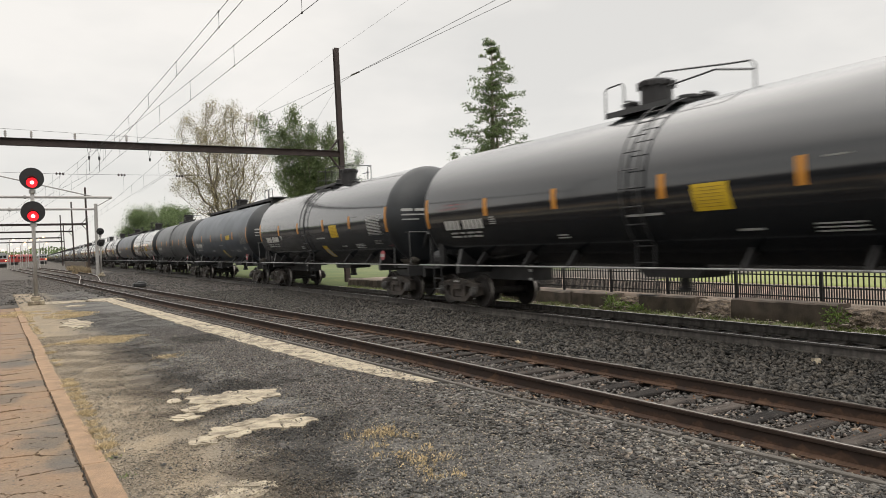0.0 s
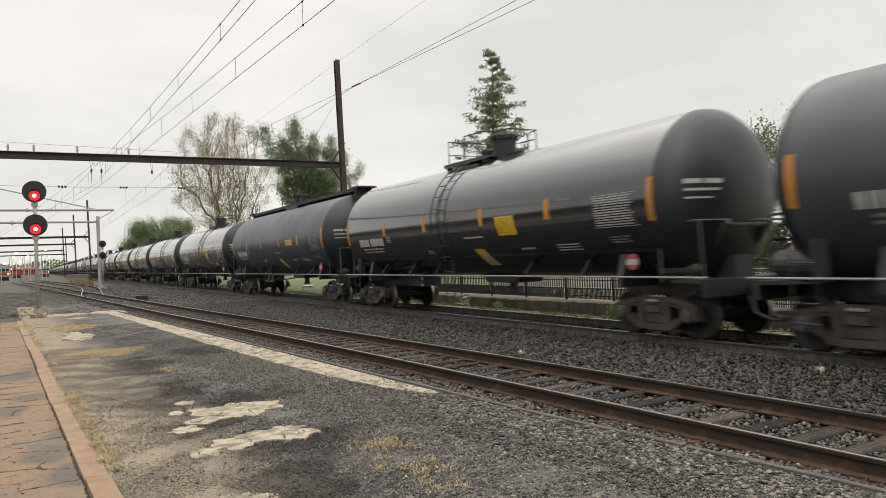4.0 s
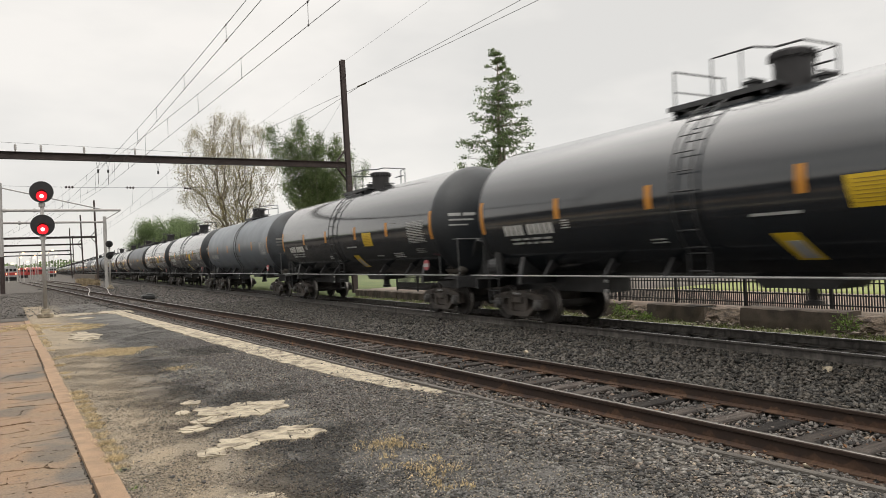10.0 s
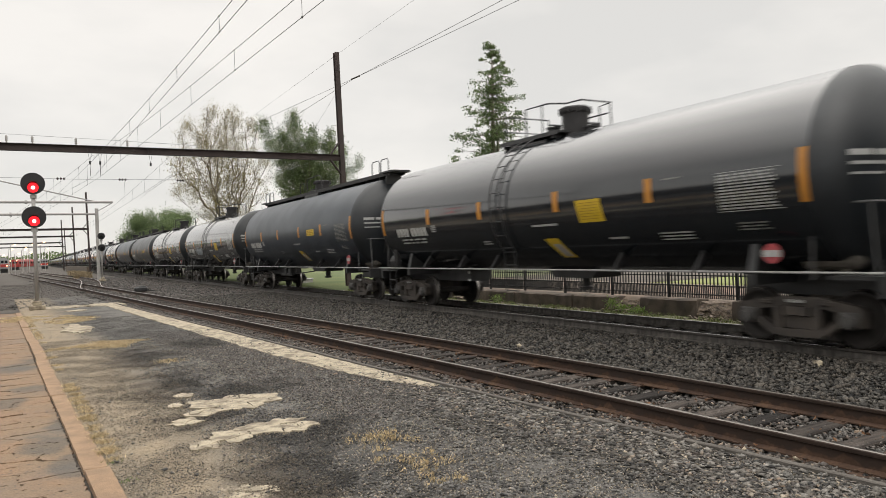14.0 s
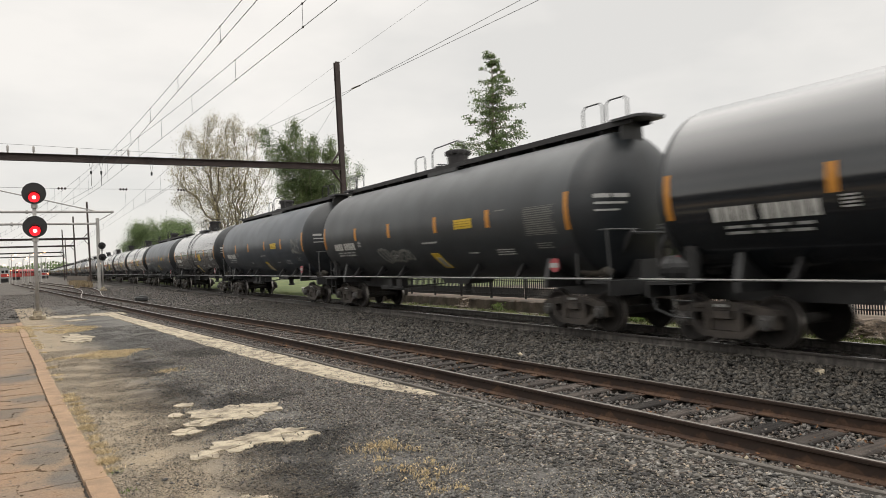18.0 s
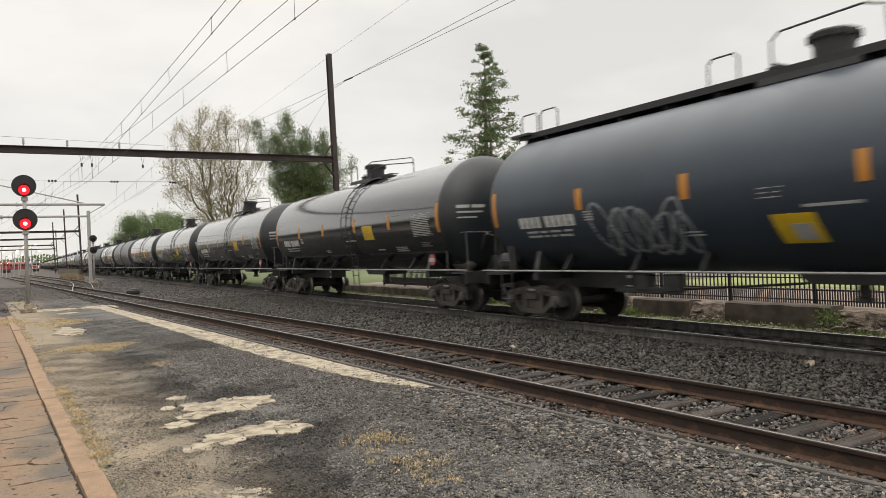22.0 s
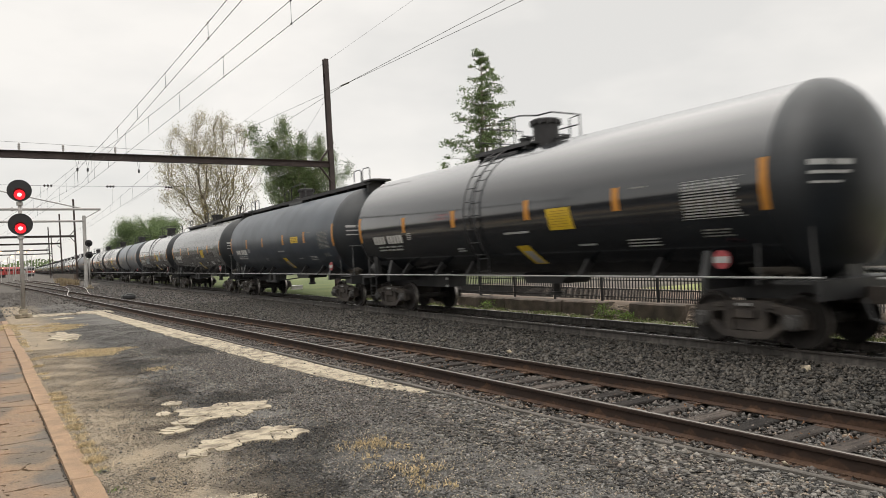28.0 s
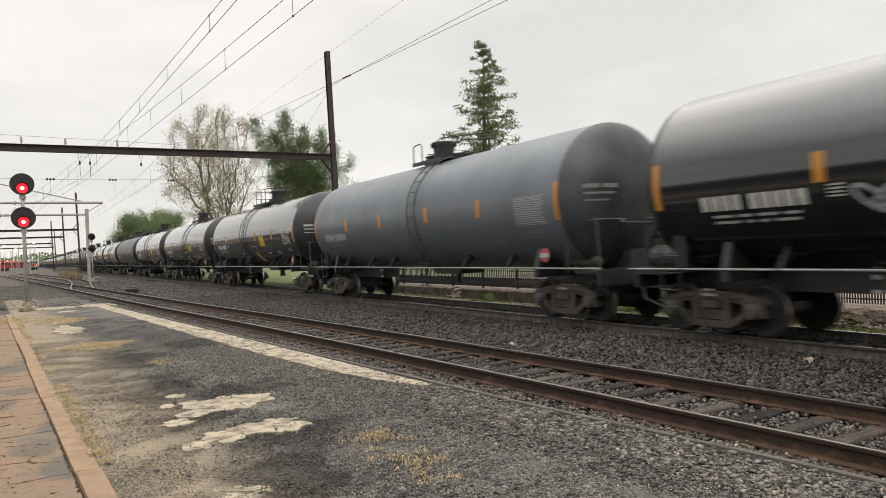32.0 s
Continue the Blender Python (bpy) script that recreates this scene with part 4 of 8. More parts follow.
def make_side_pipe(bm, x):
    rod(bm, [(x, -8.6, 1.22), (x, 8.6, 1.22)], 0.021, 8)


def make_bracket(bm):
    """A short bracket from the tank's belly to the side pipe."""
    prism(bm, [(-1.48, 1.2), (-1.4, 1.2), (-0.98, 1.5), (-1.14, 1.66)], -0.03, 0.03, "y")


def make_drum(bm):
    lathe(bm, [(0.0, 4.45), (0.38, 4.45), (0.38, 4.55), (0.33, 4.56), (0.34, 5.10), (0.375, 5.11), (0.375, 5.20), (0.34, 5.24), (0.0, 5.27)], 28)
    for k in range(12):
        a = 2 * math.pi * k / 12
        box(bm, (0.385 * math.cos(a), 0.385 * math.sin(a), 5.14), (0.05, 0.05, 0.14), 0.0)


def make_platform(bm, w):
    """A shallow tray with turned-up edges, standing on the tank's top."""
    prism(bm, [(-w, 4.50), (-w + 0.04, 4.50), (-w + 0.04, 4.58), (w - 0.04, 4.58), (w - 0.04, 4.50), (w, 4.50), (w, 4.62), (w - 0.04, 4.62), (w - 0.04, 4.61), (-w + 0.04, 4.61), (-w + 0.04, 4.62), (-w, 4.62)], -0.95, 0.9, "y")


def make_grab_bar(bm):
    """The low bar at the platform's rear corner."""
    rod(bm, [(-0.62, 1.08, 4.6), (-0.62, 1.08, 5.14), (-0.62, 1.0, 5.2), (-0.62, 0.58, 5.22), (-0.62, 0.5, 5.14), (-0.62, 0.5, 4.6)], 0.02, 6)


def make_railing(bm):
    """The tall rail: up beside the drum, across to the far side and back along the front."""
    rod(bm, [(-0.5, -0.35, 4.6), (-0.5, -0.35, 5.2), (-0.42, -0.42, 5.27), (0.0, -0.8, 5.3), (0.55, -1.4, 5.32), (0.62, -1.75, 5.3), (0.62, -1.85, 5.2), (0.62, -1.85, 4.55)], 0.02, 6)


def make_front_bar(bm):
    rod(bm, [(-0.6, -0.7, 4.6), (-0.6, -0.72, 4.9), (-0.6, -1.6, 4.95), (-0.5, -1.8, 5.0), (0.6, -1.85, 5.1)], 0.02, 6)


def make_back_rail(bm):
    """Rail across the rear end of a long platform, with its middle bar."""
    rod(bm, [(-0.55, 1.86, 4.52), (-0.55, 1.86, 5.36), (0.95, 1.86, 5.36), (0.95, 1.86, 4.5)], 0.021, 6)
    rod(bm, [(-0.55, 1.86, 4.95), (0.95, 1.86, 4.95)], 0.014, 6)


def make_stepped_rail(bm):
    """A rail that steps inwards round the drum and ends on the far side."""
    rod(bm, [(-0.55, 0.92, 4.55), (-0.55, 0.92, 5.39), (-0.5, 0.05, 5.39), (0.0, -0.06, 5.41), (0.06, -0.58, 5.41), (0.95, -0.66, 5.39), (0.97, -0.66, 4.55)], 0.022, 6)
    rod(bm, [(-0.5, 0.3, 5.39), (-0.5, 0.3, 4.55)], 0.018, 6)
    rod(bm, [(0.97, -0.66, 5.39), (1.0, -0.2, 5.37), (1.0, -0.2, 4.5)], 0.02, 6)
    rod(bm, [(0.9, 0.1, 5.12), (0.9, -0.62, 5.12)], 0.02, 6)


def make_long_platform(bm):
    """A grating tray along the top behind the drum, on two bearers."""
    prism(bm, [(-0.7, 4.53), (-0.66, 4.53), (-0.66, 4.58), (0.66, 4.58), (0.66, 4.53), (0.7, 4.53), (0.7, 4.63), (-0.7, 4.63)], -0.52, 1.94, "y")
    for y in (-0.3, 0.75, 1.8):
        box(bm, (0, y, 4.5), (1.36, 0.07, 0.1), 0.01)
    box(bm, (-0.68, 0.72, 4.42), (0.05, 1.5, 0.07), 0.01)


def make_valve(bm):
    """A squat valve bonnet with its flange and hand lever."""
    lathe(bm, [(0.0, 4.45), (0.21, 4.45), (0.21, 4.62), (0.17, 4.63), (0.17, 4.80), (0.20, 4.81), (0.20, 4.85), (0.0, 4.88)], 16)
    box(bm, (0.1, 0.05, 4.92), (0.4, 0.05, 0.04), 0.01)


def make_brake_rigging(bm):
    """The lever hanger and slack adjuster under the sill."""
    box(bm, (-0.68, 3.5, 0.79), (0.12, 1.85, 0.13), 0.02)
    box(bm, (-0.62, 3.62, 0.95), (0.3, 0.36, 0.34), 0.03)
    box(bm, (-0.62, 2.86, 0.95), (0.3, 0.42, 0.36), 0.03)
    rod(bm, [(-0.5, 2.7, 0.82), (-0.35, 0.2, 0.98)], 0.025, 6)


def make_end_brace(bm):
    """The slanting strut and side straps that hold the tank's saddle to the end of the sill."""
    prism(bm, [(0.62, 1.16), (0.80, 1.16), (1.62, 2.2), (1.56, 2.27), (1.46, 2.2)], -0.62, -0.54, "x")
    prism(bm, [(0.62, 1.16), (0.80, 1.16), (1.62, 2.2), (1.56, 2.27), (1.46, 2.2)], 0.54, 0.62, "x")
    box(bm, (0, 1.55, 2.18), (1.3, 0.05, 0.06), 0.01)


def make_end_post(bm):
    """A broad upright plate at the car's corner under the tank."""
    prism(bm, [(-1.36, 1.16), (-1.30, 1.16), (-1.24, 1.95), (-1.40, 1.95)], 0.36, 0.62, "y")


def make_walkway_end(bm):
    """The wider plate at each end of the walkway, on a bracket to the tank."""
    prism(bm, [(-0.44, 7.7), (0.44, 7.7), (0.44, 8.5), (0.32, 8.64), (-0.32, 8.64), (-0.44, 8.5)], 4.74, 4.80)
    prism(bm, [(-0.34, 4.2), (0.34, 4.2), (0.3, 4.74), (-0.3, 4.74)], 7.9, 7.97, "y")


def make_vent(bm):
    lathe(bm, [(0.0, 4.4), (0.2, 4.4), (0.2, 4.7), (0.24, 4.71), (0.24, 4.77), (0.0, 4.8)], 14)


def make_walkway(bm):
    prism(bm, [(-0.32, 4.65), (-0.28, 4.65), (-0.28, 4.76), (0.28, 4.76), (0.28, 4.65), (0.32, 4.65), (0.32, 4.79), (-0.32, 4.79)], -8.25, 8.25, "y")
    for k in range(12):
        box(bm, (0, -7.2 + 14.4 * k / 11, 4.63), (0.5, 0.06, 0.14), 0.0)


def make_hoop(bm):
    rod(bm, [(-0.3, 0.34, 4.75), (-0.3, 0.34, 5.2), (-0.3, 0.24, 5.29), (-0.3, -0.24, 5.29), (-0.3, -0.34, 5.2), (-0.3, -0.34, 4.75)], 0.02, 6)


def make_top_hoop(bm):
    rod(bm, [(-0.45, 0.62, 4.7), (-0.45, 0.62, 5.25), (-0.45, 0.45, 5.38), (-0.45, -1.0, 5.42), (-0.45, -1.35, 5.3), (-0.45, -1.4, 4.7)], 0.022, 6)


def make_sill(bm, inner):
    prism(bm, [(-0.33, 0.78), (0.33, 0.78), (0.33, 1.18), (0.26, 1.2), (0.26, 1.6), (-0.26, 1.6), (-0.26, 1.2), (-0.33, 1.18)], inner, 1.45, "y")


def make_web(bm):
    prism(bm, [(-1.42, 1.0), (1.42, 1.0), (1.42, 1.16), (1.22, 1.9), (0.8, 1.5), (-0.8, 1.5), (-1.22, 1.9), (-1.42, 1.16)], -0.57, -0.42, "y")


def make_deck(bm):
    """The end platform with its turned-down striker edge."""
    prism(bm, [(0.85, 1.17), (0.85, 1.11), (1.58, 1.11), (1.58, 0.85), (1.65, 0.85), (1.65, 1.17)], -1.38, 1.38, "x")


def make_end_rail(bm):
    rod(bm, [(-1.32, 0.55, 1.1), (-1.36, 0.6, 2.2), (-1.3, 0.8, 2.28), (-1.2, 1.42, 2.28), (1.2, 1.42, 2.28), (1.3, 0.8, 2.28), (1.36, 0.6, 2.2), (1.32, 0.55, 1.1)], 0.022, 6)
    for x in (-1.2, 1.2):
        rod(bm, [(x, 1.42, 2.28), (x, 1.5, 1.1)], 0.02, 6)


def make_end_ladder(bm):
    for y in (0.5, 0.95):
        rod(bm, [(-1.38, y, 0.45), (-1.4, y, 1.9)], 0.02, 6)
    for k in range(4):
        rod(bm, [(-1.39, 0.5, 0.5 + 0.32 * k), (-1.39, 0.95, 0.5 + 0.32 * k)], 0.016, 6)


def make_brake_cylinder(bm):
    lathe(bm, [(0.0, -0.42), (0.2, -0.42), (0.25, -0.36), (0.25, 0.36), (0.2, 0.42), (0.0, 0.42)], 16, "y", (-0.85, 1.15, 1.42))


def make_air_reservoir(bm):
    """A horizontal air tank with dished ends, strapped over the front deck."""
    lathe(bm, [(0.0, -0.50), (0.10, -0.49), (0.17, -0.44), (0.19, -0.38), (0.19, 0.38), (0.17, 0.44), (0.10, 0.49), (0.0, 0.50)], 18, "y", (-0.72, -7.4, 1.42))
    for y in (-0.25, 0.25):
        lathe(bm, [(0.19, -0.03), (0.2, -0.03), (0.2, 0.03), (0.19, 0.03)], 18, "y", (-0.72, -7.4 + y, 1.42))
        box(bm, (-0.72, -7.4 + y, 1.2), (0.3, 0.06, 0.1), 0.01)


def make_brake_wheel(bm):
    lathe(bm, [(0.25, -0.02), (0.29, -0.02), (0.29, 0.02), (0.25, 0.02)], 20, "y", (-0.55, 1.70, 1.85), closed=True)
    box(bm, (-0.55, 1.70, 1.85), (0.52, 0.03, 0.05), 0.0)
    box(bm, (-0.55, 1.70, 1.55), (0.05, 0.05, 0.8), 0.0)


def make_coupler(bm):
    prism(bm, [(-0.11, -0.3), (0.11, -0.3), (0.11, 0.5), (0.2, 0.6), (0.22, 0.8), (0.1, 0.9), (0.06, 0.74), (-0.08, 0.72), (-0.16, 0.88), (-0.2, 0.62), (-0.11, 0.5)], 0.74, 1.02)


def make_hose(bm):
    rod(bm, [(0.1, 0.3, 0.85), (0.2, 0.5, 0.5), (0.12, 0.85, 0.36), (0.05, 1.05, 0.45)], 0.035, 8)


def make_outlet(bm):
    prism(bm, [(-1.2, 1.4), (1.2, 1.4), (0.7, 0.98), (-0.7, 0.98)], -0.45, 0.45, "x")


def make_spout(bm):
    lathe(bm, [(0.0, 0.66), (0.16, 0.66), (0.16, 0.74), (0.12, 0.76), (0.12, 1.0), (0.0, 1.02)], 14)


def make_side_frame(bm):
    """A cast truck side: a top member, a dished lower member, two columns and the pedestal jaws, open between them."""
    for f in (-1, 1):
        prism(bm, [(f * 1.12, 0.60), (f * 1.12, 0.50), (f * 0.80, 0.56), (f * 0.36, 0.64), (0.0, 0.66), (0.0, 0.80), (f * 0.42, 0.79), (f * 0.82, 0.72), (f * 1.04, 0.68)], -0.09, 0.09, "x")
        prism(bm, [(f * 0.74, 0.36), (f * 0.66, 0.44), (f * 0.40, 0.27), (0.0, 0.27), (0.0, 0.15), (f * 0.46, 0.16)], -0.11, 0.10, "x")
        prism(bm, [(f * 0.26, 0.26), (f * 0.40, 0.26), (f * 0.42, 0.66), (f * 0.28, 0.66)], -0.10, 0.10, "x")
        prism(bm, [(f * 0.66, 0.36), (f * 0.76, 0.34), (f * 0.78, 0.58), (f * 0.68, 0.60)], -0.09, 0.09, "x")
        prism(bm, [(f * 1.02, 0.36), (f * 1.12, 0.36), (f * 1.12, 0.58), (f * 1.02, 0.58)], -0.09, 0.09, "x")
        box(bm, (-0.10, f * 0.52, 0.71), (0.05, 0.20, 0.07), 0.012)
    box(bm, (-0.10, 0, 0.73), (0.04, 0.30, 0.08), 0.012)
    for k in range(4):
        box(bm, (-0.122, -0.12 + 0.08 * k, 0.735), (0.006, 0.05, 0.05), 0.0, mi=1)


def make_bearing(bm):
    """The roller bearing cap in its adapter at the end of an axle."""
    box(bm, (0.0, 0, 0.10), (0.2, 0.3, 0.1), 0.02)
    lathe(bm, [(0.0, -0.20), (0.07, -0.20), (0.08, -0.17), (0.125, -0.165), (0.14, -0.12), (0.14, 0.05)], 16, "x")
    for k in range(3):
        a = 2 * math.pi * k / 3 + 0.5
        box(bm, (-0.18, 0.085 * math.cos(a), 0.085 * math.sin(a)), (0.03, 0.035, 0.035), 0.0)


def make_springs(bm):
    """A nest of coils: a ribbed block."""
    zig = [(-0.25, 0.285)]
    for k in range(9):
        z = 0.285 + 0.022 * k
        zig += [(0.24, z), (0.255, z + 0.011)]
    zig += [(0.24, 0.49)]
    for k in range(8, -1, -1):
        z = 0.285 + 0.022 * k
        zig += [(-0.255, z + 0.011), (-0.24, z)]
    prism(bm, zig[1:], -0.05, 0.05, "x")


def make_bolster(bm):
    prism(bm, [(-1.12, 0.5), (1.12, 0.5), (1.12, 0.64), (0.5, 0.72), (0.3, 0.8), (-0.3, 0.8), (-0.5, 0.72), (-1.12, 0.64)], -0.21, 0.21, "y")


def make_wheel(bm):
    prof = [(0.10, -0.09), (0.15, -0.09), (0.17, -0.03), (0.36, 0.0), (0.39, -0.055), (0.448, -0.06), (0.455, -0.05), (0.457, 0.02), (0.460, 0.04), (0.485, 0.05), (0.485, 0.075), (0.40, 0.08), (0.36, 0.035), (0.17, 0.03), (0.15, 0.08), (0.10, 0.08)]
    lathe(bm, prof, 36, "x", closed=True)
    for f in bm.faces:
        c = f.calc_center_median()
        q = math.hypot(c.y, c.z)
        f.material_index = 1 if 0.4515 < q < 0.4605 else 0


def make_axle(bm):
    rod(bm, [(-1.05, 0, 0), (-0.98, 0, 0), (-0.7, 0, 0), (0.7, 0, 0), (0.98, 0, 0), (1.05, 0, 0)], [0.07, 0.075, 0.095, 0.095, 0.075, 0.07], 14)
    for x in (-1.06, 1.06):
        for k in range(3):
            a = 2 * math.pi * k / 3
            box(bm, (x, 0.05 * math.cos(a), 0.05 * math.sin(a)), (0.02, 0.03, 0.03), 0.004)


WHEELSETS = []


def add_truck(car, y, flip):
    """A two-axle truck under one end of a car."""
    t = put("truck", "truck_bolster", make_bolster, M["truck"], car, Matrix.Translation((0, y, 0)))
    for s in (-1, 1):
        turn = Matrix.Identity(4) if s < 0 else Matrix.Rotation(math.pi, 4, "Z")
        put("side_frame", "truck_side_frame", make_side_frame, [M["truck"], M["stencil"]], t, Matrix.Translation((s * 1.0, 0, 0)) @ turn)
        put("spring", "truck_springs", make_springs, M["truck"], t, Matrix.Translation((s * 1.0, 0, 0)))
        for dy in (-0.89, 0.89):
            put("bearing", "bearing", make_bearing, M["bearing"], t, Matrix.Translation((s * 1.0, dy, 0.457)) @ turn)
    for dy in (-0.89, 0.89):
        w = put("wheelset", "wheel_axle", make_axle, M["wheel"], t)
        w.matrix_parent_inverse = Matrix.Translation((0, dy, 0.457))
        for s in (-1, 1):
            wheel = new("wheel", shared("wheel", make_wheel, [M["wheel"], M["tread"]], True))
            wheel.parent = w
            wheel.matrix_basis = Matrix.Translation((s * 0.765, 0, 0)) @ (Matrix.Identity(4) if s < 0 else Matrix.Rotation(math.pi, 4, "Z"))
        WHEELSETS.append(w)
    return t


def stencil_rows(bm, y0, y1, z0, z1, rows, fill=0.55, seed=0, gaps=0.0, longest=0.5):
    """Unreadable lines of stencilled writing as plain bars."""
    rng = random.Random(seed)
    h = (z1 - z0) / rows
    for k in range(rows):
        zc = z0 + h * (k + 0.5)
        a = y0
        end = y1 + (y0 - y1) * rng.uniform(0, 0.12)
        while a > end + 0.02:
            w = min(rng.uniform(0.24, 1.0) * longest if gaps else 9, a - end)
            on_shell(bm, a, a - w, zc - h * fill / 2, zc + h * fill / 2, nz=1)
            a -= w + gaps
    return bm


def glyph_row(bm, y0, n, w, gap, z0, z1, seed=0, breaks=()):
    """A car's reporting mark as plain upright blocks, one a character."""
    y = y0
    for k in range(n):
        if k in breaks:
            y -= w * 0.8
        on_shell(bm, y, y - w, z0, z1, nz=2)
        y -= w + gap


STRIP_Y = (4.5, 1.68, -1.5, -4.3)


def tank_car(kind, panel="plate", scrawl="", seed=0, style_b=False):
    """A tank car, its middle at the origin, rails at z = 0; its near side is -x, and +y its rear."""
    rng = random.Random(seed)
    walkway = kind in ("blue", "charcoal_walk", "black_walk")
    paint = {"black": "gloss_black", "black_walk": "satin_walk", "charcoal": "satin_black", "charcoal_walk": "satin_black", "blue": "satin_blue", "grey": "light_grey"}[kind]
    label = {"black": "glossy black tank car with amber strips and side ladder", "black_walk": "satin black tank car with a walkway along its top", "charcoal": "dull charcoal tank car with a side ladder",
             "charcoal_walk": "dull charcoal tank car with a top walkway", "blue": "blue-grey satin tank car with a top walkway", "grey": "slate grey tank car with a dark side ladder"}[kind]
    if scrawl:
        label = label.split(" with ")[0] + " with looping spray paint on its side"
    car = empty("tank_car")
    tagged(car, label, "tank car", "tank cars of the passing train")
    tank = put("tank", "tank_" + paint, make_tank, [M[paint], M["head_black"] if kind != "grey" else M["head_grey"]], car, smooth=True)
    # marks on the shell
    for y in (HALF, -HALF + 0.14):
        put("end_strip", "end_strip", lambda bm: on_shell(bm, 0.0, -0.14, 2.32, 3.16), M["amber"], tank, Matrix.Translation((0, y, 0)), "tall amber reflective strip")
    for y in STRIP_Y:
        put("reflective_strip", "strip", lambda bm: on_shell(bm, 0.0, -0.18, 2.54, 3.0), M["amber"], tank, Matrix.Translation((0, y, 0)), "amber reflective strip")
    faded = kind in ("grey", "charcoal") and not scrawl
    white, wk = (M["stencil_grey"], "_dim") if faded else (M["stencil"], "")
    put("reporting_mark", "mark" + wk, lambda bm: glyph_row(bm, 0.0, 9, 0.15, 0.06, 2.23, 2.48, breaks=(4,)), M["stencil"] if faded else M["mark"], tank, Matrix.Translation((0, 6.6, 0)))
    put("stencil", "mark_sub" + wk, lambda bm: stencil_rows(bm, 0.0, -1.75, 1.98, 2.18, 2, 0.45, 2, 0.12), white, tank, Matrix.Translation((0, 6.4, 0)))
    put("stencil", "mark_box" + wk, lambda bm: stencil_rows(bm, 0.0, -0.26, 2.3, 2.52, 4, 0.5, 9), white, tank, Matrix.Translation((0, 4.3, 0)))
    put("stencil", "capacity" + wk + ("_old" if walkway else ""), lambda bm: (stencil_rows(bm, 0.0, -1.15, 2.28, 2.9, 12, 0.5, 3, 0.028, 0.16), on_shell(bm, 0.03, -1.2, 2.915, 2.925, nz=1), on_shell(bm, 0.03, -1.2, 2.255, 2.265, nz=1)), M["stencil"] if kind in ("black", "charcoal", "grey") else M["stencil_grey"], tank, Matrix.Translation((0, -5.98, 0)))
    put("stencil", "line_a" + wk, lambda bm: stencil_rows(bm, 0.0, -0.95, 2.24, 2.29, 1, 0.9, 4), white, tank, Matrix.Translation((0, -0.6, 0)))
    put("stencil", "line_b" + wk, lambda bm: stencil_rows(bm, 0.0, -0.85, 1.8, 1.98, 3, 0.35, 5), white, tank, Matrix.Translation((0, -4.45, 0)))
    put("stencil", "line_c" + wk, lambda bm: stencil_rows(bm, 0.0, -0.55, 1.88, 1.92, 1, 0.9, 6), white, tank, Matrix.Translation((0, -3.05, 0)))
    put("stencil", "line_g" + wk, lambda bm: stencil_rows(bm, 0.0, -0.6, 1.92, 2.08, 3, 0.4, 14, 0.05), M["stencil_grey"], tank, Matrix.Translation((0, -6.25, 0)))
    put("stencil", "line_h" + wk, lambda bm: stencil_rows(bm, 0.0, -0.5, 2.93, 2.96, 1, 0.9, 15), M["stencil_grey"], tank, Matrix.Translation((0, -4.75, 0)))
    put("stencil", "line_d" + wk, lambda bm: stencil_rows(bm, 0.0, -0.38, 1.86, 1.98, 2, 0.4, 8), white, tank, Matrix.Translation((0, 1.75, 0)))
    put("stencil", "head_mark" + wk, make_head_mark, white, tank)
    if kind in ("black", "black_walk"):
        panel_part = put("panel", "panel", lambda bm: on_shell(bm, 0.0, -0.77, 2.26, 2.74, 0.06), M["yellow"], tank, Matrix.Translation((0, -2.3, 0)), "yellow warning panel")
        put("panel_writing", "panel_text", lambda bm: stencil_rows(bm, 0.0, -0.62, 2.3, 2.7, 7, 0.22, 11), M["panel_ink"], panel_part, Matrix.Translation((-0.004, -0.08, 0)))
    if kind in ("blue", "charcoal_walk"):
        panel_part = put("panel", "panel_low", lambda bm: on_shell(bm, 0.0, -0.92, 2.58, 2.84), M["yellow"], tank, Matrix.Translation((0, -2.7, 0)), "narrow yellow lettered panel")
        put("panel_writing", "panel_low_text", lambda bm: stencil_rows(bm, 0.0, -0.8, 2.61, 2.81, 3, 0.4, 7, 0.06), M["panel_ink"], panel_part, Matrix.Translation((-0.004, -0.06, 0)))
    if panel == "board":
        slab = put("diamond_panel", "board", lambda bm: on_shell(bm, 0.0, -0.74, 1.69, 2.16, 0.08), M["yellow"], tank, Matrix.Translation((0, -0.05, 0)), "large yellow panel with a pale middle")
        put("panel_core", "board_core", lambda bm: on_shell(bm, 0.0, -0.32, 1.74, 2.00, 0.05, lift=0.010), M["stencil"], slab, Matrix.Translation((0, -0.3, 0)))
        put("stencil", "line_e", lambda bm: stencil_rows(bm, 0.0, -0.48, 2.40, 2.63, 3, 0.2, 12, 0.1), white, tank, Matrix.Translation((0, 0.13, 0)))
    elif panel != "plain" and not faded:
        slab = put("diamond_panel", "diamond", lambda bm: on_shell(bm, 0.0, -0.46, 1.5, 1.95, 0.24), M["yellow"], tank, Matrix.Translation((0, -1.0, 0)), "slanting yellow panel")
        put("panel_core", "diamond_core", lambda bm: on_shell(bm, 0.0, -0.26, 1.53, 1.82, 0.15, lift=0.010), M["stencil"], slab, Matrix.Translation((0, -0.16, 0)))
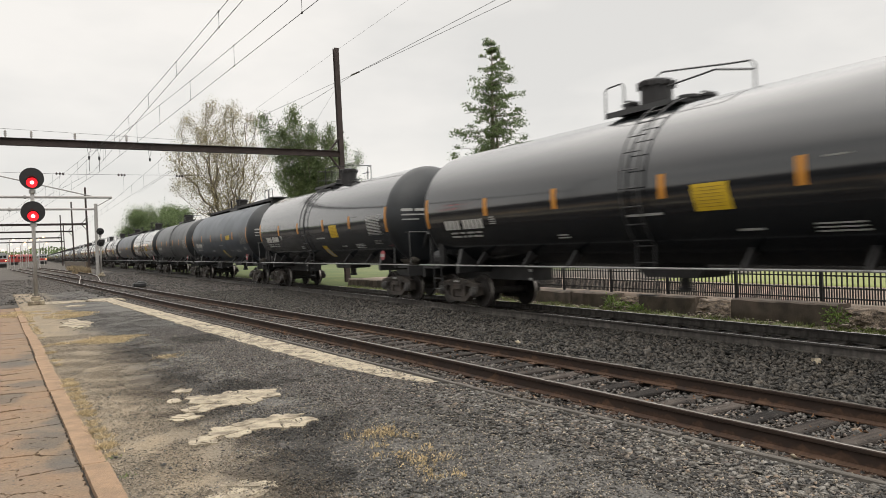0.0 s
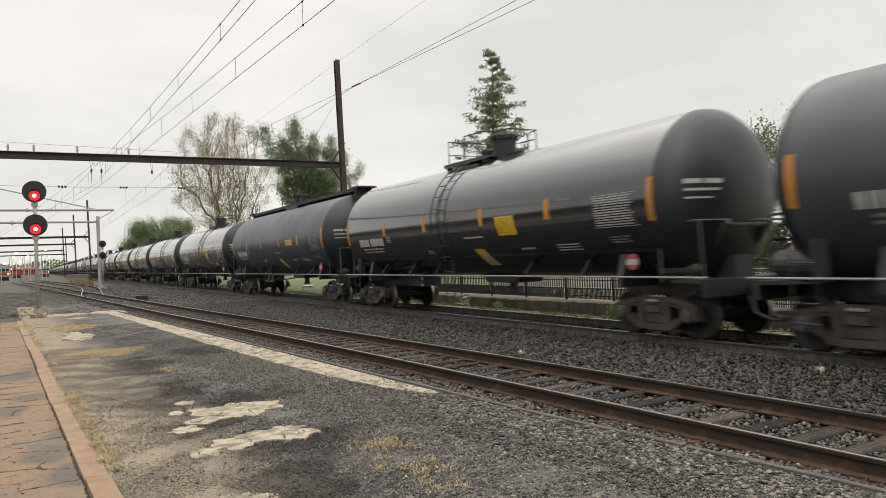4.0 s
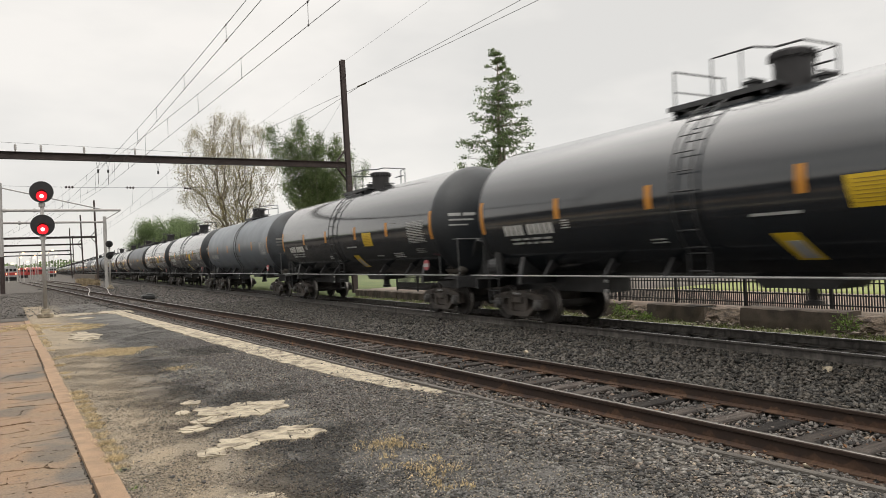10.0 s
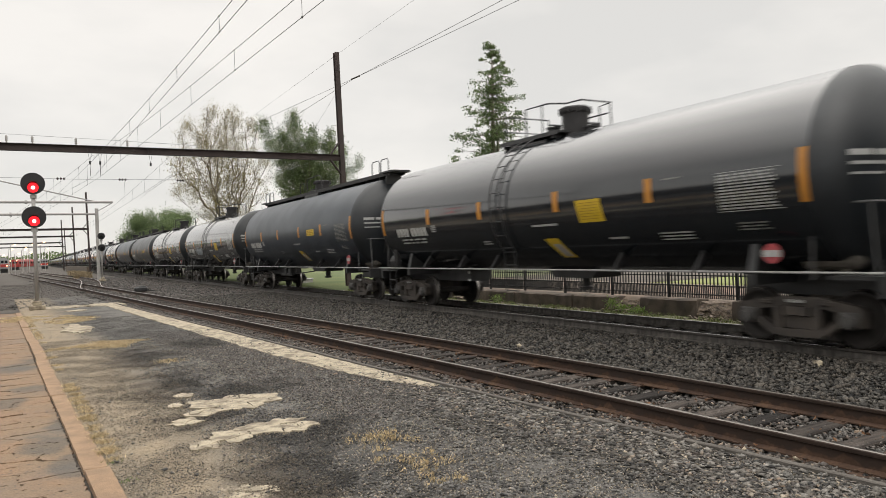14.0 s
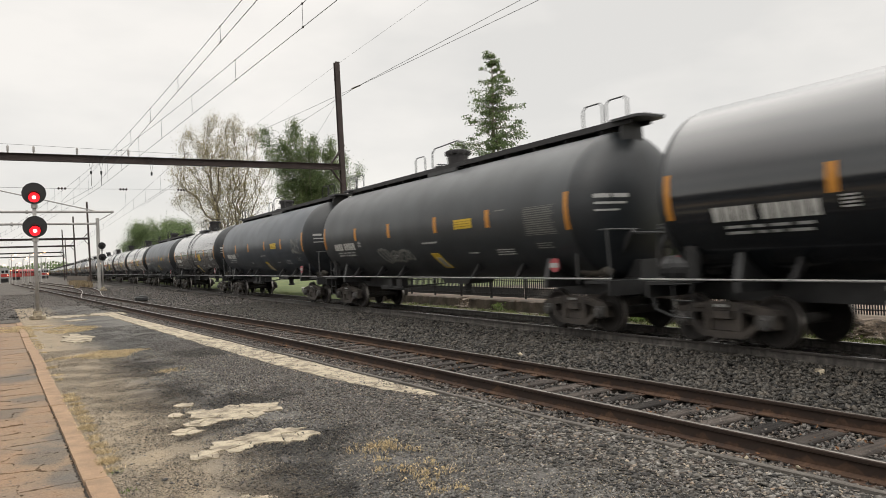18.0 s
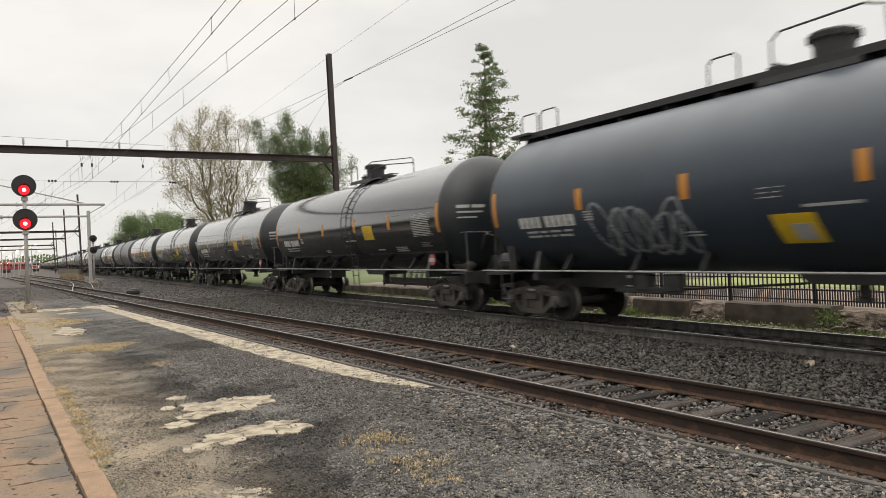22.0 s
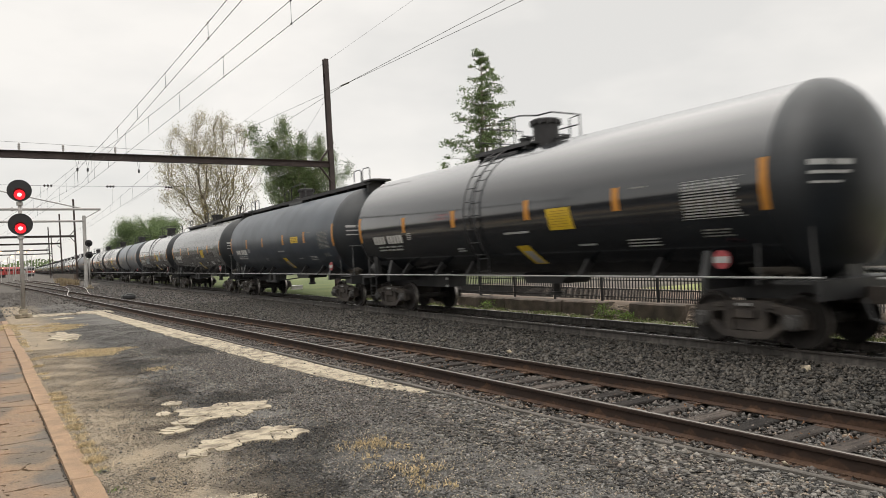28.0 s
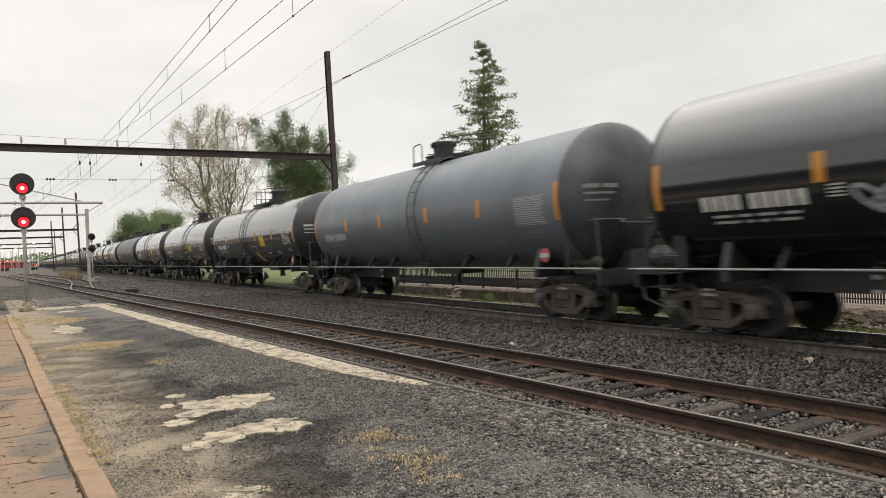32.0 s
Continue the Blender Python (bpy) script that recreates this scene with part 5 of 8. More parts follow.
    for py, px in ((-6.84, -1.5), (7.95, -0.95)):
        placard = put("placard", "placard", lambda bm: prism(bm, [(0.165 * math.cos(a), 0.165 * math.sin(a)) for a in [2 * math.pi * k / 20 for k in range(20)]], -0.012, 0.012, "x"), M["red"], car, Matrix.Translation((px, py, 1.53)), "round red placard")
        put("placard_band", "placard_band", lambda bm: box(bm, (-0.014, 0, 0), (0.012, 0.31, 0.11), 0.0), M["stencil"], placard)
    # platform on top; the drum sits over the ladder on some cars and ahead of it on others
    ahead = style_b and not walkway
    put("manway_drum", "drum", make_drum, M["signal_black"], car, Matrix.Translation((0, -0.25 if walkway else -0.4 if ahead else 0.05, 0)))
    put("vent", "vent", make_vent, M["steel_black"], car, Matrix.Translation((0.1, 0.95 if ahead else -0.75, 0)))
    put("valve", "valve", make_valve, M["steel_black"], car, Matrix.Translation((-0.1, 0.34 if ahead else 0.72, 0)))
    put("valve", "valve", make_valve, M["steel_black"], car, Matrix.Translation((0.05, -0.98 if ahead else -1.25, -0.16)))
    if ahead:
        put("top_platform", "platform_long", make_long_platform, M["steel_black"], car)
    else:
        put("top_platform", "platform_narrow" if walkway else "platform", lambda bm: make_platform(bm, 0.5 if walkway else 0.72), M["steel_black"], car)
    if walkway:
        put("walkway", "walkway", make_walkway, M["signal_black"], car, label="long black top walkway")
        put("railing", "top_hoop", make_top_hoop, M["bar"], car)
        for y in (1.75, 7.8, 7.0, -7.0, -7.8):
            put("hoop", "hoop", make_hoop, M["bar"], car, Matrix.Translation((0, y, 0)))
        for s in (1, -1):
            put("walkway_plate", "walkway_end", make_walkway_end, M["steel_black"], car, Matrix.Rotation(0 if s > 0 else math.pi, 4, "Z"))
        put("brake_rigging", "brake_rigging", make_brake_rigging, M["steel_black"], car)
    elif ahead:
        put("railing", "back_rail", make_back_rail, M["bar"], car)
        put("railing", "stepped_rail", make_stepped_rail, M["bar"], car)
        put("ladder", "ladder", make_ladder, M["steel_black"], car, Matrix.Translation((0, 0.68, 0)))
    else:
        back = Matrix.Translation((0, -0.1, 0))
        put("grab_bar", "grab_bar", make_grab_bar, M["bar"], car, back)
        put("railing", "railing", make_railing, M["bar"], car, back)
        put("front_bar", "front_bar", make_front_bar, M["bar"], car, back)
        put("ladder", "ladder", make_ladder, M["steel_black"], car, Matrix.Translation((0, -0.85, 0)))
    # underframe
    for s in (-1, 1):
        put("side_pipe", "pipe%d" % s, lambda bm: make_side_pipe(bm, s * 1.44), M["pipe"], car)
    for y in (-5.2, -3.1, 1.5, 3.2, 5.3):
        put("pipe_bracket", "bracket", make_bracket, M["signal_black"], car, Matrix.Translation((0, y, 0)))
    for s in (-1, 1):
        turn = Matrix.Identity(4) if s > 0 else Matrix.Rotation(math.pi, 4, "Z")
        m = Matrix.Translation((0, s * 6.86, 0)) @ turn
        sill = put("stub_sill", "sill%d" % s, lambda bm: make_sill(bm, -2.6 if s > 0 else -1.45), M["steel_black"], car, m)
        put("bolster_web", "web", make_web, M["steel_black"], sill)
        put("end_deck", "deck", make_deck, M["steel_black"], sill)
        put("coupler", "coupler", make_coupler, M["truck"], sill, Matrix.Translation((0, 1.5, 0)))
        put("air_hose", "hose", make_hose, M["steel_black"], sill, Matrix.Translation((0, 1.3, 0)))
        put("end_railing", "end_rail", make_end_rail, M["rail_paint"], sill)
        put("end_brace", "end_brace", make_end_brace, M["steel_black"], sill)
        put("end_post", "end_post", make_end_post, M["steel_black"], sill)
        put("step_ladder", "end_ladder", make_end_ladder, M["steel_black"], sill)
        add_truck(car, s * 6.95, s)
    for z in (0.70, 0.93):
        put("marker_plate", "marker", lambda bm: box(bm, (0, 0, 0), (0.02, 0.12, 0.07), 0.004), M["marker"], car, Matrix.Translation((-0.345, 4.36, z + 0.12)), "small white marker plate")
    put("brake_cylinder", "brake_cylinder", make_brake_cylinder, M["steel_black"], car, Matrix.Translation((0, 6.86, 0)))
    put("air_reservoir", "air_reservoir", make_air_reservoir, M["reservoir"], car, label="dusty beige-grey air reservoir", smooth=False)
    put("brake_wheel", "brake_wheel", make_brake_wheel, M["steel_black"], car, Matrix.Translation((0, 6.86, 0)))
    put("bottom_outlet", "outlet", make_outlet, M["steel_black"], car, Matrix.Translation((0, -0.6, 0)))
    put("spout", "spout", make_spout, M["steel_black"], car, Matrix.Translation((0, -0.6, 0)))
    for one in {"": (), "both": ("white_low", "white_high")}.get(scrawl, (scrawl,)):
        add_scrawl(tank, one, seed)
    return car


def add_scrawl(tank, kind, seed):
    """Looping spray-paint strokes on the near side, with no letters to read."""
    rng = random.Random(seed)
    y0, z0, w, h, mat = {"white_low": (3.8, 2.28, 1.9, 0.55, "graffiti_pale"), "white_high": (-3.3, 2.5, 0.8, 0.5, "graffiti_pale"), "dim": (2.6, 1.95, 2.2, 0.5, "stencil_grey"), "loops": (4.0, 2.06, 2.4, 1.15, "graffiti_dim"), "yellow": (5.0, 1.95, 9.0, 0.34, "graffiti_yellow")}[kind]
    bm = bmesh.new()
    if w > 5:
        for k in range(26):
            if k == 6:
                part("spray_paint", bm, M[mat], tank, "short spray-painted tag")
                bm = bmesh.new()
            y, up = y0 - (0.4 + 1.3 * k / 6 if k < 6 else 4.0 + 5.0 * (k - 6) / 20), 0 if k < 6 else 0.14
            on_shell(bm, y, y - 0.05, z0 + up - h * rng.uniform(0.3, 0.6), z0 + up + h * rng.uniform(0.3, 0.6), slant=rng.choice((-1, 1)) * rng.uniform(0.1, 0.45), lift=0.007, nz=4)
            if k > 6 and k % 3 == 0:
                z = z0 + up + rng.uniform(-0.2, 0.25)
                on_shell(bm, y + 0.3, y - rng.uniform(0.5, 1.2), z - 0.025, z + 0.025, slant=0.2, lift=0.007, nz=1, ny=4)
    n = 0 if w > 5 else 8 if kind == "loops" else 9
    for k in range(n):
        y = y0 - w * (k + 0.5) / n
        r1, r2, lean, up = w / n * rng.uniform(0.5, 0.95), h / 2 * rng.uniform(0.55, 1.0), rng.uniform(-0.25, 0.25), h * rng.uniform(-0.1, 0.1)
        for q in range(44):
            a = 2 * math.pi * q / 44 * rng.choice((1.0, 1.0, 0.99))
            ya, za = y + r1 * math.cos(a) + lean * math.sin(a), z0 + up + r2 * math.sin(a)
            on_shell(bm, ya + 0.026, ya - 0.026, za - 0.028, za + 0.028, slant=rng.uniform(-0.02, 0.02), lift=0.007, nz=1)
    part("spray_paint", bm, M[mat], tank, "looping spray-painted tag")


# order of the cars, the first to pass in front; b black, w blue-grey with walkway, c charcoal, d charcoal with walkway, g slate grey, k black with walkway
ORDER = "bbwcbwbbbbbgbbwbbdwbwbbbbgbwkbgbbbwbbbcbbwbbbbgbbbwbbbbbbwbbcbbbbbwb"
KINDS = {"b": "black", "w": "blue", "c": "charcoal", "d": "charcoal_walk", "g": "grey", "k": "black_walk"}
SCRAWLS = {15: "white_low", 17: "dim", 20: "loops", 23: "yellow", 29: "both"}
PLAIN = {0, 6, 7, 21, 22, 23, 24}      # no slanting panel
AHEAD = {1, 4, 8, 9, 10, 12, 13, 15, 16, 19, 26, 29, 31, 33, 36, 40, 43, 48, 52, 55, 62}      # drum ahead of the ladder
BOARD = {8, 20}      # a large panel beside the ladder
LONG = {26: 1.038}      # a tank a little longer than the others
CARS = []
masters = {}
for k, code in enumerate(ORDER):
    style = (code, "plain" if k in PLAIN else "board" if k in BOARD else "plate", SCRAWLS.get(k, ""), k in AHEAD)
    if style[2] or style not in masters:
        car = tank_car(KINDS[code], style[1], style[2], k, style[3])
        masters.setdefault(style, car)
    else:
        car = copy_thing(masters[style], Matrix.Identity(4))
        if k >= 40:      # these never come near: leave out the smallest fittings
            for o in [o for o in car.children_recursive if o.name.split(".")[0] in ("bearing", "marker_plate", "air_hose", "valve", "end_brace", "end_post", "spring")]:
                bpy.data.objects.remove(o)
        WHEELSETS.extend(o for o in car.children_recursive if o.name.split(".")[0] == "wheelset")
    if k in LONG:
        next(o for o in car.children if o.name.split(".")[0] == "tank").matrix_basis = Matrix.Scale(LONG[k], 4, (0, 1, 0))
    CARS.append(car)


# ---- fence, wall and green behind the main track ----
WALL_X, FENCE_X = 15.5, 16.2


def build_fence():
    f = empty("fence", Matrix.Translation((FENCE_X, 0, 0.0)))
    tagged(f, "black steel picket fence with short pickets along its foot", "fence")
    post = pick = short = None
    y = 5.46
    for k in range(13):
        m = Matrix.Translation((0, y, 0))
        if post is None:
            bm = bmesh.new()
            box(bm, (0, 0, 0.62), (0.075, 0.075, 1.14), 0.008)
            post = part("post", bm, M["fence"], f, at=m)
        else:
            again(post, m, f)
        if k < 12:
            for z in (0.26, 0.5, 0.79, 1.02, 1.13):
                bm = bmesh.new()
                box(bm, (0, y + 1.185, z), (0.035, 2.29, 0.035), 0.004)
                part("fence_rail", bm, M["fence"], f)
            for q in range(1, 19):
                m = Matrix.Translation((0, y + 2.37 * q / 19, 0))
                if pick is None:
                    bm = bmesh.new()
                    box(bm, (0, 0, 0.65), (0.027, 0.027, 1.0), 0.0)
                    pick = part("picket", bm, M["fence"], f, at=m)
                    bm = bmesh.new()
                    box(bm, (0, 0.062, 0.34), (0.025, 0.025, 0.38), 0.0)
                    short = part("short_picket", bm, M["fence"], f, at=m)
                else:
                    again(pick, m, f)
                    again(short, m, f)
        y += 2.37
    return f


def build_wall():
    w = empty("wall_1")
    tagged(w, "low broken concrete retaining wall with crumbled gaps", "wall", kind="structure")
    rng = random.Random(8)
    ends = [(1.0, 3.4), (3.5, 6.1), (9.4, 12.2), (13.35, 15.45), (16.5, 18.46), (18.54, 21.8), (21.86, 25.1), (25.9, 29.0), (29.05, 32.5), (32.6, 38.0)]
    for k, (y, e) in enumerate(ends):
        n = e - y
        bm = bmesh.new()
        top = 0.28 - 0.009 * y if y < 20 else 0.1
        cuts = max(3, int(n / 0.22))
        prof = [(WALL_X, -0.5), (WALL_X + 0.5, -0.5), (WALL_X + 0.5, top), (WALL_X + 0.05, top), (WALL_X, top - 0.04), (WALL_X, (top - 0.5) / 2)]
        sweep(bm, [(x, z) for x, z in prof], [(0, y + n * q / cuts, 0) for q in range(cuts + 1)])
        for v in bm.verts:
            c = v.co
            v.co += Vector((noise.noise(c * 2.5), noise.noise(c * 2.1 + Vector((9, 0, 0))), noise.noise(c * 2.3 + Vector((0, 7, 0))))) * 0.035 + Vector((noise.noise(c * 9), 0, noise.noise(c * 8 + Vector((3, 3, 0))))) * 0.012
        part("wall_block", bm, M["concrete"], w, smooth=False)
    for y, e, n, tall in ((12.2, 13.35, 50, 0.1), (15.45, 16.5, 40, 0.04), (6.1, 9.4, 120, 0.1), (25.1, 25.9, 30, 0.05)):
        bm = bmesh.new()
        cuts, ups = int((e - y) / 0.05), 9
        rows = []
        for i in range(cuts + 1):
            row = []
            for k in range(ups + 5):
                v = Vector((WALL_X + 0.13 - 0.16 * (1 - k / ups) if k <= ups else WALL_X + 0.13 + 0.09 * (k - ups), y + (e - y) * i / cuts, -0.45 + (tall + 0.45) * min(1, k / ups)))
                d = noise.noise(v * 3.3) * 0.10 + noise.noise(Vector((v.x, v.y * 0.7, v.z * 2.2)) * 9) * 0.05
                row.append(bm.verts.new(v + Vector((d, noise.noise(v * 7) * 0.03, d * 0.5))))
            rows.append(row)
        for r1, r2 in zip(rows, rows[1:]):
            for k in range(len(r1) - 1):
                bm.faces.new((r1[k], r2[k], r2[k + 1], r1[k + 1]))
        part("crumbled_wall", bm, M["crumbled"], w, smooth=False)
        pts = [(WALL_X + rng.uniform(-0.35, 0.0), rng.uniform(y, e), -0.31 + 0.1 * rng.random()) for _ in range(n)]
        s = scattered("rubble", pts, 0.13, M["rubble"], seed=int(y * 10), flat=0.5)
        s.parent = w
    return w


build_fence()
build_wall()
# an unseen wall behind the camera, added to darken the tanks' reflections
bm = bmesh.new()
prism(bm, [(-10.6, -0.4), (-10.2, -0.4), (-10.2, 2.3), (-10.1, 2.34), (-10.1, 2.46), (-10.6, 2.5)], -45, 112, "y")
tagged(link("wall_2", bm, M["unseen_brick"]), "unseen dark wall behind the camera, added for the tanks' reflections", "wall", kind="structure")
# added ground out of view, dark so that the tanks mirror no bright band
tagged(strip("pavement_4", lambda y: -10.15, lambda y: KERB(y) - 2.02, -45, 33.4, 3, lambda x, y: -0.15, M["asphalt"], nx=4), "unseen dark ground beyond the paving, added for the tanks' reflections", "pavement", kind="structure")
tagged(strip("pavement_1", lambda y: WALL_X + 0.4, lambda y: 22.3, 0, 38, 2, lambda x, y: 0.08, M["platform_tan"], nx=4), "worn tan paved platform behind the fence", "pavement", kind="structure")
tagged(strip("lawn_1", lambda y: 14.35, lambda y: WALL_X + 0.05, -2, 38, 0.5, lambda x, y: -0.31, M["verge"], nx=4, rough=0.04), "weedy brown verge under the wall", "grass", kind="structure")
tagged(strip("lawn_2", lambda y: 22.32, lambda y: 37, -6, 22, 4, lambda x, y: 0.06, M["grass"], nx=8, rough=0.05), "bright green lawn behind the platform", "grass", kind="structure")
tagged(strip("pavement_3", lambda y: 22.32, lambda y: 90, 22.02, 38, 4, lambda x, y: 0.06, M["platform"], nx=8), "grey-beige paved lot behind the platform", "pavement", kind="structure")
tagged(strip("lawn_3", lambda y: 14.9, lambda y: 90, 38.02, 300, 6, lambda x, y: -0.31 + min(0.21, 0.06 * (y - 38)), M["rough_grass"], nx=8, rough=0.1), "bright green grass beyond the platform", "grass", kind="structure")


# ---- overhead line ----
def girder_post(bm, x, y, z0, z1, s=0.29):
    """A rolled H post."""
    h, t = s / 2, 0.022
    prism(bm, [(x - h, y - h), (x + h, y - h), (x + h, y - h + t), (x + t / 2, y - h + t), (x + t / 2, y + h - t), (x + h, y + h - t), (x + h, y + h), (x - h, y + h), (x - h, y + h - t), (x - t / 2, y + h - t), (x - t / 2, y - h + t), (x - h, y - h + t)], z0, z1)


def gantry(xr, xl, y, top, beam, left_top=None, pegs=()):
    g = empty("catenary_gantry", Matrix.Translation((xr, y, GROUND)))
    tagged(g, "brown steel catenary gantry spanning the tracks", "gantry", "catenary gantries")
    inv = Matrix.Translation((-xr, -y, -GROUND))
    for x, h, lean in ((xr, top, -0.02), (xl, left_top or top, 0.0)):
        bm = bmesh.new()
        girder_post(bm, 0, 0, 0, h - GROUND)
        part("post", bm, M["brown_iron"], g, at=Matrix.Translation((x - xr, 0, 0)) @ Matrix.Rotation(lean, 4, "Y"))
    bm = bmesh.new()
    h, w, t = 0.18, 0.15, 0.022
    prism(bm, [(y - w, beam - h), (y + w, beam - h), (y + w, beam - h + t), (y + t, beam - h + t), (y + t, beam + h - t), (y + w, beam + h - t), (y + w, beam + h), (y - w, beam + h), (y - w, beam + h - t), (y - t, beam + h - t), (y - t, beam - h + t), (y - w, beam - h + t)], xl, xr, "x")
    part("beam", bm, M["brown_iron"], g, at=inv)
    for s, x in ((-1, xr), (1, xl)):
        for dz in (-1, 1):
            bm = bmesh.new()
            rod(bm, [(x, y - 0.1, beam + dz * 1.35), (x + s * 0.95, y - 0.1, beam + dz * 0.12)], 0.06, 6)
            part("brace", bm, M["brown_iron"], g, at=inv)
    for x in pegs:
        bm = bmesh.new()
        lathe(bm, [(0.03, 0.0), (0.03, 0.08), (0.065, 0.1), (0.045, 0.16), (0.065, 0.2), (0.045, 0.26), (0.065, 0.3), (0.03, 0.38), (0.0, 0.4)], 10, at=(x, y, beam + 0.18))
        part("insulator", bm, M["galvanised"], g, "weathered grey insulator", at=inv)
    return g


near_gantry = gantry(16.56, -14.0, 40.6, 14.0, 7.58, pegs=(-7.4, -4.6, -2.6, -1.03, 0.07, 1.99, 4.4))
for x, low in ((3.07, 6.2), (2.6, 6.2), (5.5, 6.9)):
    bm = bmesh.new()
    rod(bm, [(x - 0.16, 40.42, 7.78), (x, 40.5, 6.95), (x + 0.16, 40.42, 7.78)], 0.016, 6)
    part("yoke", bm, M["steel_black"], near_gantry, at=Matrix.Translation((-16.56, -40.6, -GROUND)))
    bm = bmesh.new()
    rod(bm, [(x, 40.5, 6.97), (x, 40.5, low)], 0.012, 6)
    lathe(bm, [(0.0, 6.98), (0.05, 6.96), (0.05, 6.80), (0.0, 6.78)], 8, at=(x, 40.5, 0))
    part("hanger", bm, M["steel_black"], near_gantry, at=Matrix.Translation((-16.56, -40.6, -GROUND)))
for x, y, lx in ((8.33, 138.5, -22.0), (7.67, 175.3, -24.0), (7.03, 228.2, -26.0), (9.4, 280.0, -26.0)):
    gantry(x, lx, y, 14.0, 7.6)


def wire(pts, r=0.011, name="overhead_wire", label="thin dark overhead wire"):
    bm = bmesh.new()
    rod(bm, pts, r, 5)
    w = link(name, bm, M["wire"])
    tagged(w, label, "wire", "overhead wires")
    return w


def catenary(a, c, contact, low, high, first, step=4.3):
    """A messenger and a contact wire from a to c (x, y), joined by droppers; low, high: the messenger's rise over the contact wire in the middle and at the ends."""
    n = 28
    def rise(q):
        return low + (high - low) * (2 * q - 1) ** 2
    def at(q, up):
        return (a[0] + (c[0] - a[0]) * q, a[1] + (c[1] - a[1]) * q, contact + up)
    g = wire([at(k / n, rise(k / n)) for k in range(n + 1)], 0.0065, "messenger_wire", "dark messenger wire with its contact wire on droppers")
    bm = bmesh.new()
    rod(bm, [at(k / n, 0) for k in range(n + 1)], 0.0065, 5)
    part("contact_wire", bm, M["wire"], g)
    y = first
    while y < c[1] - 1:
        q = (y - a[1]) / (c[1] - a[1])
        bm = bmesh.new()
        rod(bm, [at(q, -0.02), at(q, rise(q) + 0.02)], 0.005, 5)
        for up in (0, rise(q)):
            box(bm, at(q, up), (0.025, 0.045, 0.035), 0.0)
        part("dropper", bm, M["wire"], g)
        y += step
    return g


catenary((6.15, -22.0), (3.07, 40.6), 6.2, 0.43, 1.18, 4.16, 4.26)
catenary((3.93, -22.0), (2.78, 40.6), 6.2, 0.29, 0.95, 5.55)
catenary((3.07, 40.6), (-4.5, 138.5), 6.2, 0.4, 1.2, 45, 6.5)
catenary((2.78, 40.6), (-8.0, 138.5), 6.2, 0.4, 1.1, 45, 6.5)
catenary((6.45, 40.6), (6.2, 138.5), 6.3, 0.5, 1.0, 44, 6.5)
wire([(16.9, -20, 11.9), (16.9, 10, 11.6), (16.9, 39.2, 12.2)], 0.012)
wire([(16.9, -20, 11.2), (16.9, 10, 11.0), (16.9, 39.2, 12.2)], 0.012)
wire([(16.9, 39.2, 12.2), (16.9, 58, 13.1), (16.9, 140, 13.4)], 0.012)
wire([(16.9, 39.2, 12.2), (17.0, 58, 11.9), (17.2, 90, 12.2)], 0.012)
wire([(16.9, -20, 14.6), (16.9, 41.5, 14.3), (16.9, 140, 13.0)], 0.006)
wire([(16.5, 40.6, 12.0), (18.0, 60.0, 7.0)], 0.006)
wire([(-14, 40.6, 8.45), (-1.0, 40.6, 8.2), (2.6, 40.6, 8.12), (9.5, 40.6, 7.95)], 0.007)
span = wire([(-14, 62, 8.45), (3, 62, 8.27), (16.5, 62, 8.42)], 0.011, "cross_span_wire", "thin cross-span wire with dark strain insulators")
for x in (1.7, 6.05, 10.45):
    for k in range(3):
        bm = bmesh.new()
        lathe(bm, [(0.02, -0.09), (0.11, -0.02), (0.11, 0.02), (0.02, 0.09)], 10, "x", (x + 0.22 * k, 62, 8.29))
        part("strain_insulator", bm, M["porcelain"], span)
for x, low in ((1.42, 6.9), (6.4, 7.1)):
    bm = bmesh.new()
    rod(bm, [(x, 62, 8.29), (x, 62, low - 0.35)], 0.006, 5)
    part("drop_wire", bm, M["wire"], span)
bm = bmesh.new()
rod(bm, [(16.9, 38.6, 12.17), (16.9, 39.8, 12.24)], 0.05, 8)
tagged(link("wire_clamp", bm, M["porcelain"]), "dark wire clamp on the overhead line", "clamp")


